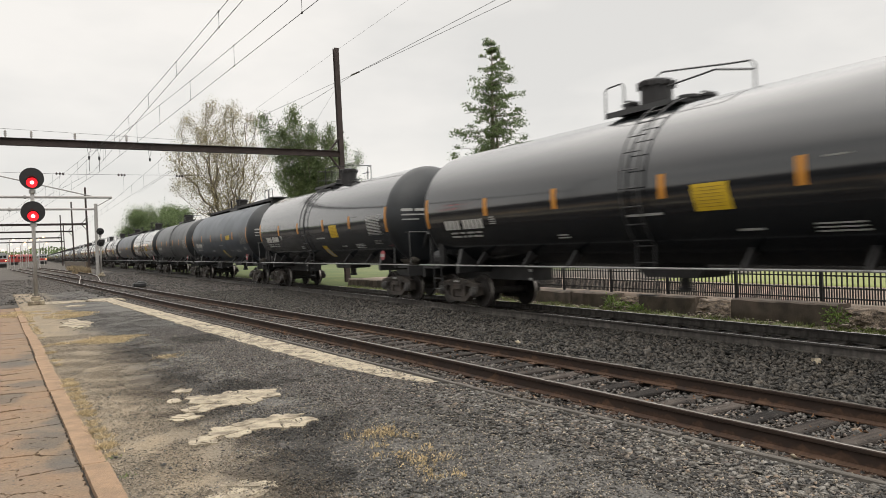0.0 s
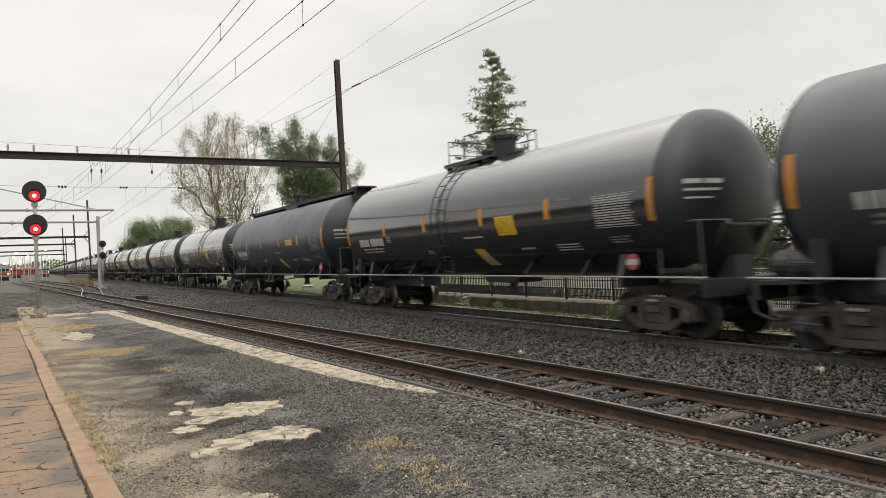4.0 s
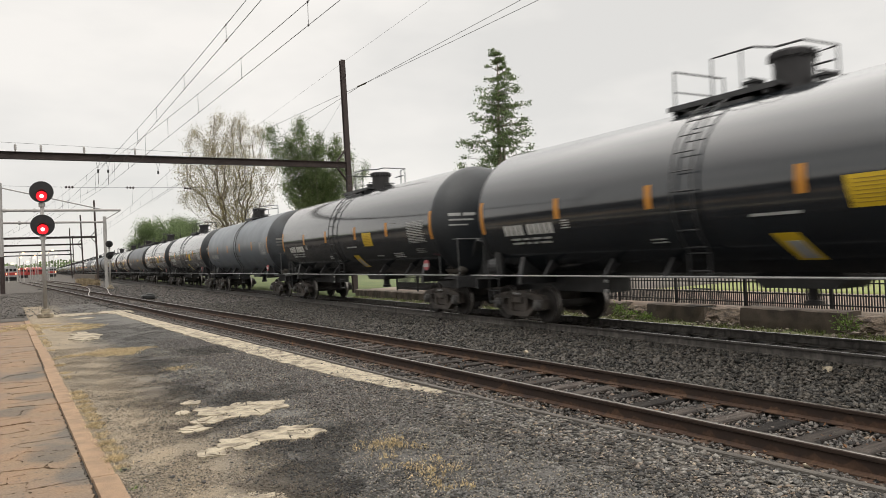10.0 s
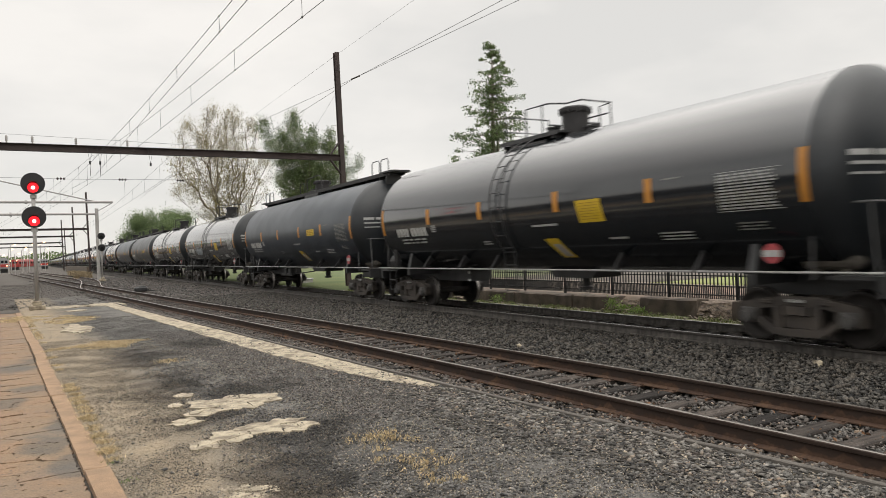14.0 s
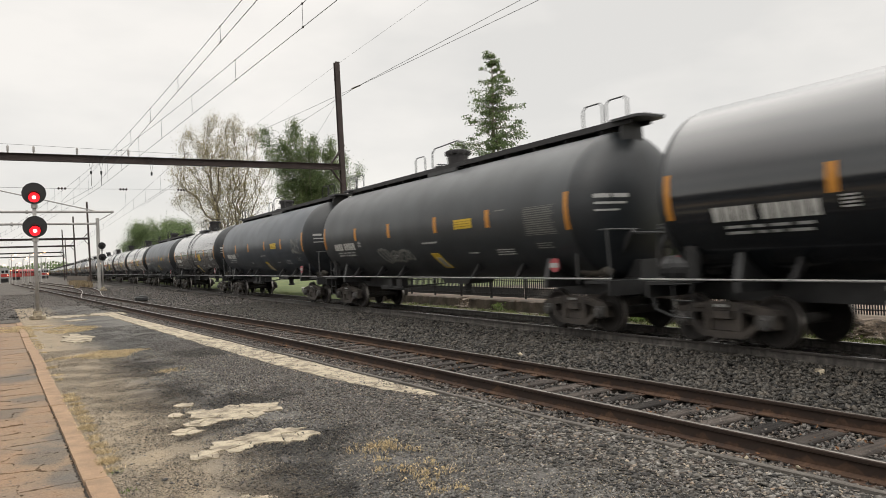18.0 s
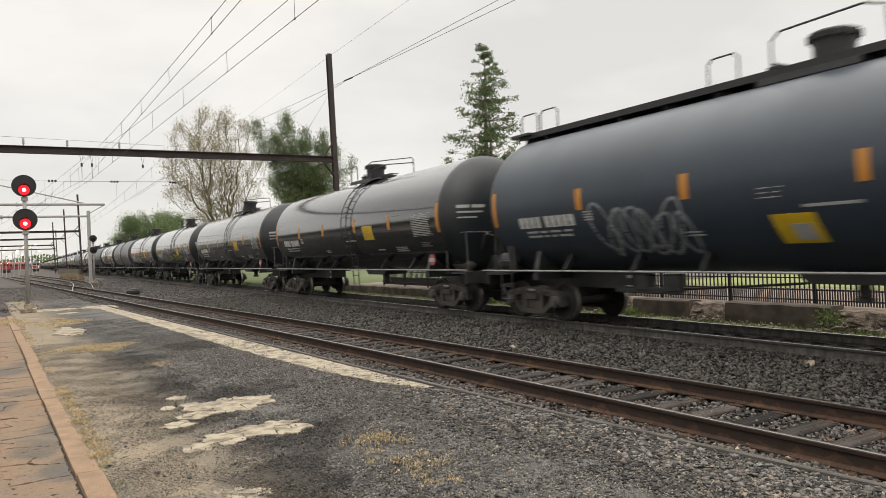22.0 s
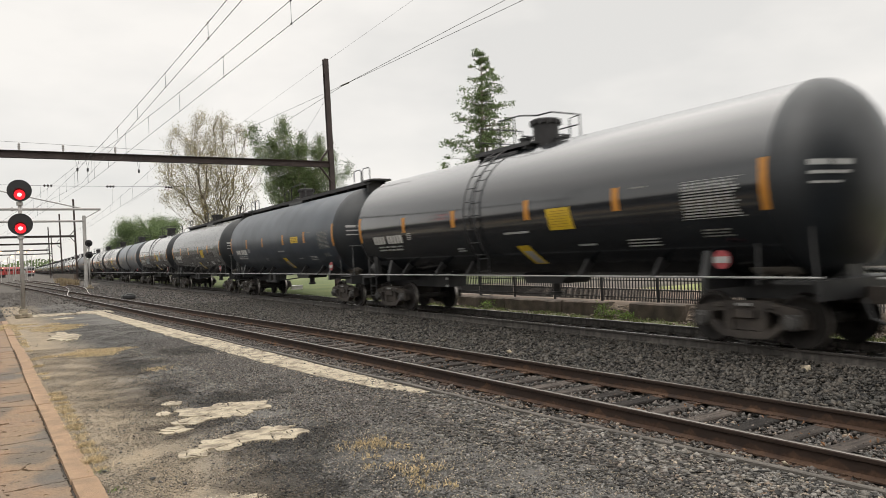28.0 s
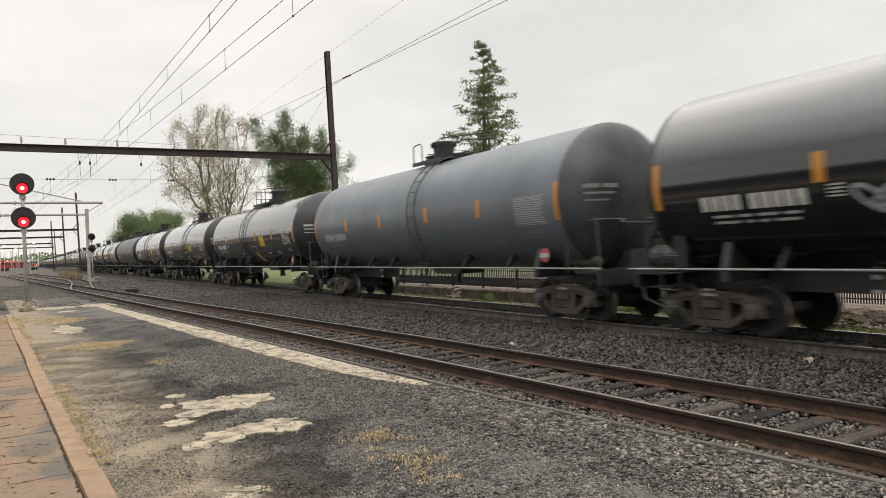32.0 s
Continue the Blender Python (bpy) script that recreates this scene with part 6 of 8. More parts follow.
# ---- signals ----
def signal(x, y, discs, disc_r, lit, mast_r=0.075, base=True, face=0.0, top=None):
    """A mast with round black signal heads; discs: heights of their middles."""
    s = empty("railway_signal", Matrix.Translation((x, y, -0.125)) @ Matrix.Rotation(face, 4, "Z"))
    tagged(s, "railway signal mast with two black discs" + (" both lit red" if lit else ""), "signal")
    bm = bmesh.new()
    rod(bm, [(0, 0, 0.2), (0, 0, discs[0] + 0.3)], mast_r, 14)
    part("mast", bm, M["galvanised"], s, "grey galvanised mast", smooth=True)
    bm = bmesh.new()
    box(bm, (0, 0, 0.09), (0.62, 0.62, 0.18), 0.03)
    box(bm, (0, 0, 0.27), (0.34, 0.34, 0.2), 0.03)
    part("footing", bm, M["pale_slab"], s)
    for z in [d - disc_r - 0.08 for d in discs]:
        bm = bmesh.new()
        lathe(bm, [(mast_r, -0.09), (mast_r + 0.05, -0.08), (mast_r + 0.05, 0.08), (mast_r, 0.09)], 14, at=(0, 0, z))
        part("collar", bm, M["galvanised"], s)
    for z in discs:
        bm = bmesh.new()
        lathe(bm, [(0.0, -0.16), (disc_r - 0.02, -0.16), (disc_r, -0.17), (disc_r, -0.14), (disc_r * 0.5, -0.10), (0.16, 0.05), (0.0, 0.06)], 36, "y", (0, 0, z))
        head = part("signal_head", bm, M["signal_black"], s, "round black signal disc", smooth=False)
        bm = bmesh.new()
        n = 16
        for r1, y1, y2 in ((0.215, -0.16, -0.42),):
            ring = [(math.cos(2 * math.pi * k / n), math.sin(2 * math.pi * k / n)) for k in range(n)]
            arc = [k for k in range(n) if ring[k][1] > -0.3]
            for k in range(n):
                c1, c2 = ring[k], ring[(k + 1) % n]
                if c1[1] < -0.35 and c2[1] < -0.35:
                    continue
                q = [bm.verts.new((c[0] * r1, yy, z - 0.13 + c[1] * r1)) for c, yy in ((c1, y1), (c2, y1), (c2, y2 + 0.12 * (c2[1] < 0)), (c1, y2 + 0.12 * (c1[1] < 0)))]
                bm.faces.new(q)
        hood = part("hood", bm, M["signal_black"], head)
        bm = bmesh.new()
        lathe(bm, [(0.0, -0.21), (0.06, -0.2), (0.08, -0.17)], 18, "y", (0, 0, z - 0.17))
        part("lens", bm, M["signal_core"] if lit else M["signal_black"], head, "lit red lens" if lit else "")
        # an emissive red ring stands in for the halo round the lit lens
        if lit:
            bm = bmesh.new()
            lathe(bm, [(0.082, -0.19), (0.205, -0.17), (0.205, -0.161), (0.082, -0.161)], 20, "y", (0, 0, z - 0.17))
            part("lens_ring", bm, M["signal_glow"], head, "red emissive ring standing in for the lens's glow")
    return s


signal(0.02, 34.6, (5.31, 3.9), 0.455, True)
signal(5.75, 78.0, (4.45, 3.3), 0.34, False)


def bracket_mast():
    g = empty("bracket_gantry", Matrix.Translation((5.57, 80, GROUND)))
    tagged(g, "grey tubular bracket gantry over the yard tracks", "gantry")
    inv = Matrix.Translation((-5.57, -80, -GROUND))
    bm = bmesh.new()
    rod(bm, [(5.57, 80, GROUND), (5.57, 80, 7.2)], 0.17, 12)
    part("mast", bm, M["galvanised"], g, at=inv)
    bm = bmesh.new()
    rod(bm, [(-3.45, 80, 3.4), (-3.45, 80, 10.5)], 0.2, 12)
    mast = part("mast", bm, M["galvanised"], g, at=inv)
    bm = bmesh.new()
    rod(bm, [(-3.45, 80, GROUND), (-3.45, 80, 3.4)], 0.21, 12)
    part("mast_foot", bm, M["brown_iron"], mast, "rust-brown lower length of the mast")
    for x, z in ((-3.1, 7.85), (-0.6, 7.85), (-1.9, 6.65)):
        bm = bmesh.new()
        rod(bm, [(x - 0.09, 80, z), (x + 0.09, 80, z)], 0.2, 12)
        part("flange", bm, M["galvanised"], g, at=inv)
    for z0, x0, z1, x1, r in ((7.85, -3.45, 7.85, 7.1, 0.13), (6.65, -3.45, 6.65, 5.57, 0.11)):
        bm = bmesh.new()
        rod(bm, [(x0, 80, z0), (x1, 80, z1)], r, 10)
        part("arm", bm, M["galvanised"], g, at=inv)
    bm = bmesh.new()
    rod(bm, [(-3.45, 80, 10.06), (5.5, 80, 7.9)], 0.06, 8)
    part("stay", bm, M["galvanised"], g, at=inv)
    bm = bmesh.new()
    rod(bm, [(7.0, 80, 7.75), (5.6, 80, 6.9)], 0.04, 8)
    part("stay", bm, M["galvanised"], g, at=inv)


bracket_mast()


# ---- trees ----
def branches(bm, p, d, length, r, depth, rng, tips, spread=0.6, droop=0.0, rise=0.25):
    n = 4
    pts, rad = [p], [r]
    for k in range(n):
        d = (d + Vector((rng.gauss(0, 0.12), rng.gauss(0, 0.12), rng.gauss(0, 0.08) - droop))).normalized()
        p = p + d * length / n
        pts.append(p)
        rad.append(r * (1 - 0.55 * (k + 1) / n))
    rod(bm, pts, rad, 6 if r > 0.05 else 4, cap=False)
    if depth == 0:
        tips.extend(pts[1:])
        return
    for k in range(rng.choice((3, 4))):
        q = pts[rng.choice((2, 3, 4))]
        side = Vector((rng.gauss(0, 1), rng.gauss(0, 1), rng.gauss(rise, 0.6))).normalized()
        branches(bm, q, (d + side * spread).normalized(), length * rng.uniform(0.55, 0.78), r * 0.5, depth - 1, rng, tips, spread, droop, rise)


def broad_tree(x, y, z0, h, label, leaf, n_leaf, size, seed, stems=1, depth=4, spread=0.75, fuzz=0.7, girth=0.015, rise=0.25, lean_out=0.3):
    rng = random.Random(seed)
    t = empty("tree", Matrix.Translation((x, y, z0)))
    tagged(t, label, "tree")
    bm, tips = bmesh.new(), []
    for k in range(stems):
        a = 2 * math.pi * k / max(1, stems) + rng.uniform(0, 1)
        lean = Vector((lean_out * math.cos(a), lean_out * math.sin(a), 1)) if stems > 1 else Vector((0, 0, 1))
        branches(bm, Vector((0.3 * math.cos(a) * (stems > 1), 0.3 * math.sin(a) * (stems > 1), 0)), lean.normalized(), h * 0.36, h * girth, depth, rng, tips, spread, 0.0, rise)
    top = max(p.z for p in tips)
    s = h / top
    for v in bm.verts:
        v.co *= s
    part("trunk", bm, M["bark"], t, smooth=True)
    g = np.random.default_rng(seed)
    tips = np.array([tuple(p * s) for p in tips])
    c = tips[g.integers(0, len(tips), n_leaf)] + g.normal(size=(n_leaf, 3)) * fuzz
    leafage("crown", c, size, M[leaf], t, seed)
    return t


def conifer(x, y, z0, h, seed):
    """Two close stems with level boughs of uneven reach, each carrying flat clumps of foliage."""
    rng = random.Random(seed)
    t = empty("tree", Matrix.Translation((x, y, z0)))
    tagged(t, "tall dark green conifer with a thin uneven top", "tree")
    bm, pts = bmesh.new(), []
    rod(bm, [(-0.2, 0, 0), (0.0, 0, h * 0.5), (0.35, 0.1, h * 0.99)], [h * 0.014, h * 0.010, 0.02], 8)
    rod(bm, [(0.7, 0.3, 0), (0.8, 0.2, h * 0.4), (0.5, 0.1, h * 0.72)], [h * 0.011, h * 0.008, 0.03], 8)
    z = h * 0.12
    while z < h * 0.985:
        f = 1 - z / h
        for k in range(rng.choice((5, 6, 7)) if f > 0.2 else rng.choice((3, 4))):
            reach = h * (0.022 + 0.285 * f) * rng.choice((0.45, 0.75, 0.95, 1.05, 1.15)) * rng.uniform(0.85, 1.1)
            a = rng.uniform(0, 2 * math.pi)
            n = max(2, int(reach / 0.75))
            root = Vector((0.35 * (z / h) ** 2, 0, z))
            rise = rng.uniform(-0.05, 0.22)
            ends = [root + Vector((math.cos(a) * reach * q / n, math.sin(a) * reach * q / n, reach * rise * q / n + rng.gauss(0, 0.1))) for q in range(n + 1)]
            rod(bm, ends, [0.055 * (1 - 0.8 * q / n) for q in range(n + 1)], 4, cap=False)
            for q in range(n + 1):
                if q / n < 0.3 and rng.random() < 0.6:
                    continue
                if rng.random() < 0.14:
                    continue
                c = ends[q] + Vector((rng.gauss(0, 0.22), rng.gauss(0, 0.22), rng.gauss(0.05, 0.1)))
                w = rng.uniform(0.2, 0.4) * (0.6 if f < 0.15 else 1.0)
                for _ in range(int(30 + 30 * w / 0.3)):
                    pts.append((c.x + rng.gauss(0, w), c.y + rng.gauss(0, w), c.z + rng.gauss(0, w * 0.45)))
        z += h * rng.uniform(0.023, 0.035)
    part("trunk", bm, M["bark"], t, smooth=True)
    leafage("crown", pts, 0.18, M["needle"], t, seed, up=0.2)
    return t


conifer(39.7, 58.5, 0.0, 22.4, 4)
def grown_tree(x, y, label, leaf, targets, leaves, size, girth, reach=0.35, seed=1, base=(0.0, 0.0, 0.0)):
    """A tree whose limbs fork again and again to reach the given points of its crown; leaves: where its leaves hang."""
    rng = np.random.default_rng(seed)
    t = empty("tree", Matrix.Translation((x, y, 0.0)))
    tagged(t, label, "tree")
    nodes, parent, far = [np.array(base, float), np.array(base, float) + (0, 0, 2.0)], [-1, 0], [0.0, 2.0]
    order = sorted(targets, key=lambda q: np.linalg.norm(np.array(q) - base))
    for q in order:
        q = np.array(q)
        all_nodes = np.array(nodes)
        gap = q - all_nodes
        dist = np.linalg.norm(gap, axis=1)
        cost = dist + reach * np.array(far) + 1.6 * np.maximum(0, -gap[:, 2])
        k = int(cost.argmin())
        steps = max(1, int(dist[k] / 0.9))
        start, bend = nodes[k], rng.normal(size=3) * 0.045 * dist[k]
        bend[2] = -abs(bend[2]) * 0.4
        for i in range(1, steps + 1):
            f = i / steps
            point = start + (q - start) * f + bend * 4 * f * (1 - f)
            far.append(far[k] + np.linalg.norm(point - nodes[k]))
            nodes.append(point)
            parent.append(k)
            k = len(nodes) - 1
    load = [0.0] * len(nodes)
    has = set(parent)
    for k in range(len(nodes) - 1, 0, -1):
        if k not in has:
            load[k] = 1.0
        load[parent[k]] += load[k]
    bm = bmesh.new()
    for k in range(1, len(nodes)):
        r2 = girth * load[k] ** 0.46
        r1 = min(girth * load[parent[k]] ** 0.46, r2 * 1.5) if parent[k] > 0 else r2 * 1.25
        rod(bm, [nodes[parent[k]], nodes[k]], [r1, r2], 7 if load[k] > 12 else 4, cap=False)
    part("trunk", bm, M["bark"], t, smooth=True)
    leafage("crown", leaves, size, M[leaf], t, seed)
    return t


def crown_points(lobes, n, seed, hollow=0.0):
    """Points inside egg-shaped lobes: each has a foot, a tip and a width, and is fullest above its middle."""
    g = np.random.default_rng(seed)
    size = np.array([np.linalg.norm(np.subtract(tip, foot)) * w * w for foot, tip, w in lobes])
    pick = g.choice(len(lobes), n, p=size / size.sum())
    out = []
    for k in pick:
        foot, tip, w = lobes[k]
        f = g.uniform(0.05, 1.0) ** 0.8
        c = np.array(foot) + (np.array(tip) - foot) * f
        wide = w * math.sin(math.pi * min(1.0, 0.12 + 0.86 * f)) ** 0.7
        d = g.normal(size=3)
        d *= (hollow + (1 - hollow) * g.uniform(0, 1)) ** 0.5 * wide / np.linalg.norm(d)
        out.append(c + d * (1, 1, 0.8))
    return np.array(out)


def leaf_clumps(points, n, spread, seed, keep=1.0):
    """Leaf places gathered round some of the given points."""
    g = np.random.default_rng(seed)
    q = points[g.uniform(0, 1, len(points)) < keep]
    weight = g.uniform(0.15, 1.0, len(q)) ** 1.5
    return q[g.choice(len(q), n, p=weight / weight.sum())] + g.normal(size=(n, 3)) * spread


lobes = [((0, 0, 6), (-6.5, 0.5, 18.4), 2.3), ((0, 0, 6), (-4.4, -1, 17.2), 2.4), ((0, 0, 6), (-2.7, 0, 19.5), 2.1), ((0, 0, 5), (0.2, 1, 17.8), 2.2), ((0, 0, 6), (-1.2, -2, 16.0), 2.2), ((0, 0, 5), (2.4, 0, 17.4), 2.0), ((0, 0, 5), (4.4, 1, 15.6), 2.0),
         ((0, 0, 5), (6.4, 0, 14.4), 1.8), ((0.5, 0, 4), (7.0, 1, 11.0), 1.6), ((-0.5, 0, 4), (-4.4, 1, 11.5), 1.8), ((0, 0, 5), (1.5, -3, 14.0), 2.3), ((0, 0, 4), (0.4, 0, 13.0), 3.6), ((-1, 0, 5), (-3.6, 0, 15.0), 2.4)]
pts = crown_points(lobes, 1500, 5)
grown_tree(31.2, 86.5, "leafy green tree behind the train", "leaf", [tuple(q) for q in pts[::3]] + [(tip[0] + dx, tip[1], tip[2] + 0.9) for _, tip, _ in lobes[:7] for dx in (-0.5, 0.3, 0.8)], leaf_clumps(pts, 80000, 0.36, 6), 0.16, 0.018, 0.7, 7)
lobes = [((0, 0, 6), (-6.6, 0, 17.5), 3.6), ((0, 0, 6), (-4.6, 2, 22.4), 3.8), ((0, 0, 7), (-1.8, -1, 24.6), 3.4), ((0, 0, 7), (2.2, 1, 24.6), 3.4), ((0, 0, 6), (4.8, 0, 22.4), 3.8), ((0, 0, 6), (6.6, -1, 17.0), 3.4), ((-0.5, 0, 5), (-6.6, -2, 12.5), 2.2), ((0.5, 0, 5), (6.8, 1, 11.5), 2.2), ((0, 0, 8), (0, -3, 19), 3.2)]
pts = crown_points(lobes, 1300, 8, 0.25)
grown_tree(25.0, 110.0, "half-bare spring tree with sparse olive leaves", "leaf_young", [tuple(q) for q in pts[:800]], leaf_clumps(pts[:800], 30000, 0.5, 9, 0.75), 0.17, 0.026, 0.6, 10)


def house():
    """A dark two-storey house beyond the lawn, seen in the gaps between the cars."""
    h = empty("house", Matrix.Translation((50.0, 24.5, 0.0)))
    tagged(h, "dark house with a grey roof and pale eaves behind the train", "house")
    bm = bmesh.new()
    prism(bm, [(-4, 0), (4, 0), (4, 6.2), (0, 8.1), (-4, 6.2)], -6.5, 6.5, "y")
    part("wall", bm, M["house_wall"], h)
    for s in (-1, 1):
        bm = bmesh.new()
        prism(bm, [(0, 8.12), (s * 4.5, 5.98), (s * 4.5, 6.12), (0, 8.3)], -7.0, 7.0, "y")
        part("roof_slope", bm, M["signal_black"], h, "dark grey roof slope")
        bm = bmesh.new()
        box(bm, (s * 4.53, 0, 6.05), (0.05, 14.0, 0.2), 0.01)
        part("fascia", bm, M["platform"], h, "pale eaves board")


house()
g = np.random.default_rng(91)
pts = [(45 + 1.6 * a, 31.5 + 14 * b, 4.6 * c * (0.75 + 0.35 * noise.noise(Vector((b * 6, 0, 2))))) for a, b, c in g.uniform(0, 1, (9000, 3))]
tagged(leafage("hedge", pts, 0.3, M["needle"], seed=14), "tall dark green hedge beyond the lawn", "hedge", kind="stuff")
for k, (x, y, h) in enumerate(((57.0, 34.5, 13.2), (56.0, 42.0, 12.6))):
    broad_tree(x, y, 0.0, h, "leafy green tree behind the house", "leaf", 13000, 0.22, 70 + k, depth=4, spread=0.8, fuzz=0.6)
for k, (x, y, h) in enumerate(((20.2, 168, 9.6), (22.0, 170, 11.2), (23.6, 168, 11), (25.6, 172, 12.6), (26.6, 166, 12), (28.2, 170, 10.5))):
    broad_tree(x, y, 0.0, h, "leafy green tree beyond the train", "far_wood", 14000, 0.27, 40 + k, depth=3, spread=0.85, fuzz=0.8)


# ---- far end of the yard ----
def switch_machine():
    s = empty("switch_machine", Matrix.Translation((5.55, 47.0, -0.2)) @ Matrix.Rotation(0.1, 4, "Z"))
    tagged(s, "low dark cast switch machine beside the siding", "switch machine")
    bm = bmesh.new()
    box(bm, (0, 0, 0.04), (0.95, 0.6, 0.08), 0.02)
    part("base_plate", bm, M["tie"], s)
    bm = bmesh.new()
    box(bm, (0, 0, 0.22), (0.75, 0.45, 0.28), 0.06)
    part("housing", bm, M["steel_black"], s)
    bm = bmesh.new()
    box(bm, (0.08, 0, 0.38), (0.4, 0.36, 0.08), 0.03)
    part("cover", bm, M["steel_black"], s)
    bm = bmesh.new()
    rod(bm, [(0.35, 0, 0.14), (0.85, 0.0, 0.1)], 0.03, 8)
    part("throw_rod", bm, M["steel_black"], s)


switch_machine()


def utility_cabinet():
    c = empty("utility_cabinet", Matrix.Translation((16.0, 46.6, -0.31)) @ Matrix.Rotation(-0.3, 4, "Z"))
    tagged(c, "low pale grey utility cabinet in the grass", "cabinet")
    bm = bmesh.new()
    box(bm, (0, 0, 0.05), (0.9, 1.1, 0.1), 0.01)
    part("plinth", bm, M["concrete"], c)
    bm = bmesh.new()
    box(bm, (0, 0, 0.26), (0.75, 0.95, 0.34), 0.02)
    part("body", bm, M["galvanised"], c)
    bm = bmesh.new()
    box(bm, (0, 0, 0.445), (0.84, 1.04, 0.03), 0.01)
    part("lid", bm, M["galvanised"], c)
    for y in (-0.23, 0.23):
        bm = bmesh.new()
        box(bm, (-0.385, y, 0.26), (0.02, 0.42, 0.28), 0.006)
        door = part("door", bm, M["galvanised"], c)
        bm = bmesh.new()
        box(bm, (-0.40, y * 0.3, 0.27), (0.02, 0.03, 0.09), 0.004)
        part("latch", bm, M["steel_black"], door)


utility_cabinet()


def coach(x, y, turn, red, length=24.0):
    c = empty("commuter_train", Matrix.Translation((x, y, -0.1)) @ Matrix.Rotation(turn, 4, "Z"))
    tagged(c, ("red and silver" if red else "silver") + " commuter train standing in the yard with lit headlights", "train", "trains in the yard")
    bm = bmesh.new()
    prism(bm, [(-1.5, 0.95), (1.5, 0.95), (1.58, 1.4), (1.55, 3.3), (1.2, 3.85), (0.6, 4.05), (-0.6, 4.05), (-1.2, 3.85), (-1.55, 3.3), (-1.58, 1.4)], 0, length, "y")
    body = part("body", bm, M["coach_red" if red else "coach_white"], c)
    bm = bmesh.new()
    box(bm, (0, -0.03, 1.75), (3.0, 0.07, 0.85), 0.02)
    part("nose_band", bm, M["coach_red"], c, "red nose band" if red else "")
    for sx in (-0.95, 0.0, 0.95):
        bm = bmesh.new()
        box(bm, (sx, -0.03, 2.85), (0.72, 0.07, 0.75), 0.03)
        part("windscreen", bm, M["glass"], c)
    for sx in (-1.15, 1.15):
        bm = bmesh.new()
        lathe(bm, [(0.0, -0.1), (0.15, -0.1), (0.17, 0.0)], 14, "y", (sx, 0, 3.55 if red else 1.75))
        part("headlight", bm, M["headlight"], c, "lit headlight")
    bm = bmesh.new()
    box(bm, (0, 1.2, 0.36), (2.7, 2.2, 1.2), 0.08)
    part("front_truck", bm, M["steel_black"], c)
    bm = bmesh.new()
    box(bm, (0, -0.3, 0.75), (2.2, 0.6, 0.3), 0.05)
    part("pilot", bm, M["steel_black"], c)
    if red:
        for sx in (-1.6, 1.6):
            bm = bmesh.new()
            box(bm, (sx, length / 2, 1.5), (0.05, length - 0.4, 0.8), 0.0)
            part("side_band", bm, M["coach_red"], c, "red side band")
    for k in range(8):
        for sx in (-1.57, 1.57):
            bm = bmesh.new()
            box(bm, (sx, 2.5 + k * 2.7, 2.7), (0.05, 1.5, 0.8), 0.02)
            part("side_window", bm, M["glass"], c)
    return c


coach(-8.2, 240.0, 0.12, False)
coach(-7.6, 340.0, -0.3, True, 20.0)
coach(3.3, 350.0, 0.05, False)


def yard_lamp(x, y, h):
    s = empty("yard_lamp", Matrix.Translation((x, y, GROUND)))
    tagged(s, "tall grey yard lamp post with a lit head", "lamp", "yard lamps")
    bm = bmesh.new()
    rod(bm, [(0, 0, 0), (0, 0, h)], [0.11, 0.06], 8)
    part("post", bm, M["galvanised"], s)
    bm = bmesh.new()
    rod(bm, [(0, 0, h - 0.05), (0.8, -0.2, h + 0.1)], 0.04, 6)
    part("arm", bm, M["galvanised"], s)
    bm = bmesh.new()
    lathe(bm, [(0.0, -0.18), (0.23, -0.13), (0.27, 0.0), (0.13, 0.1), (0.0, 0.12)], 14, at=(0.85, -0.2, h + 0.05))
    part("lamp_head", bm, M["lamp"], s, "glowing lamp head")


for x, y, h in ((-5.0, 200, 6.9), (-2.8, 201, 5.7), (1.2, 199, 7.4), (-4.2, 200, 4.8), (-7.4, 202, 4.5), (-5.6, 203, 5.9), (-1.2, 200, 6.9), (-1.7, 204, 5.0), (-9.0, 196, 6.4), (-3.0, 245, 7.0), (0.5, 240, 7.8), (2.8, 262, 7.0), (-10.5, 230, 7.6)):
    yard_lamp(x, y, h)


def low_wall():
    bm = bmesh.new()
    box(bm, (0, 0, 0.55), (0.4, 52.0, 1.6), 0.03)
    w = link("yard_wall", bm, M["concrete"], at=Matrix.Translation((7.4, 168, GROUND)) @ Matrix.Rotation(0.03, 4, "Z"))
    tagged(w, "low grey concrete wall between yard and main line", "wall")


low_wall()


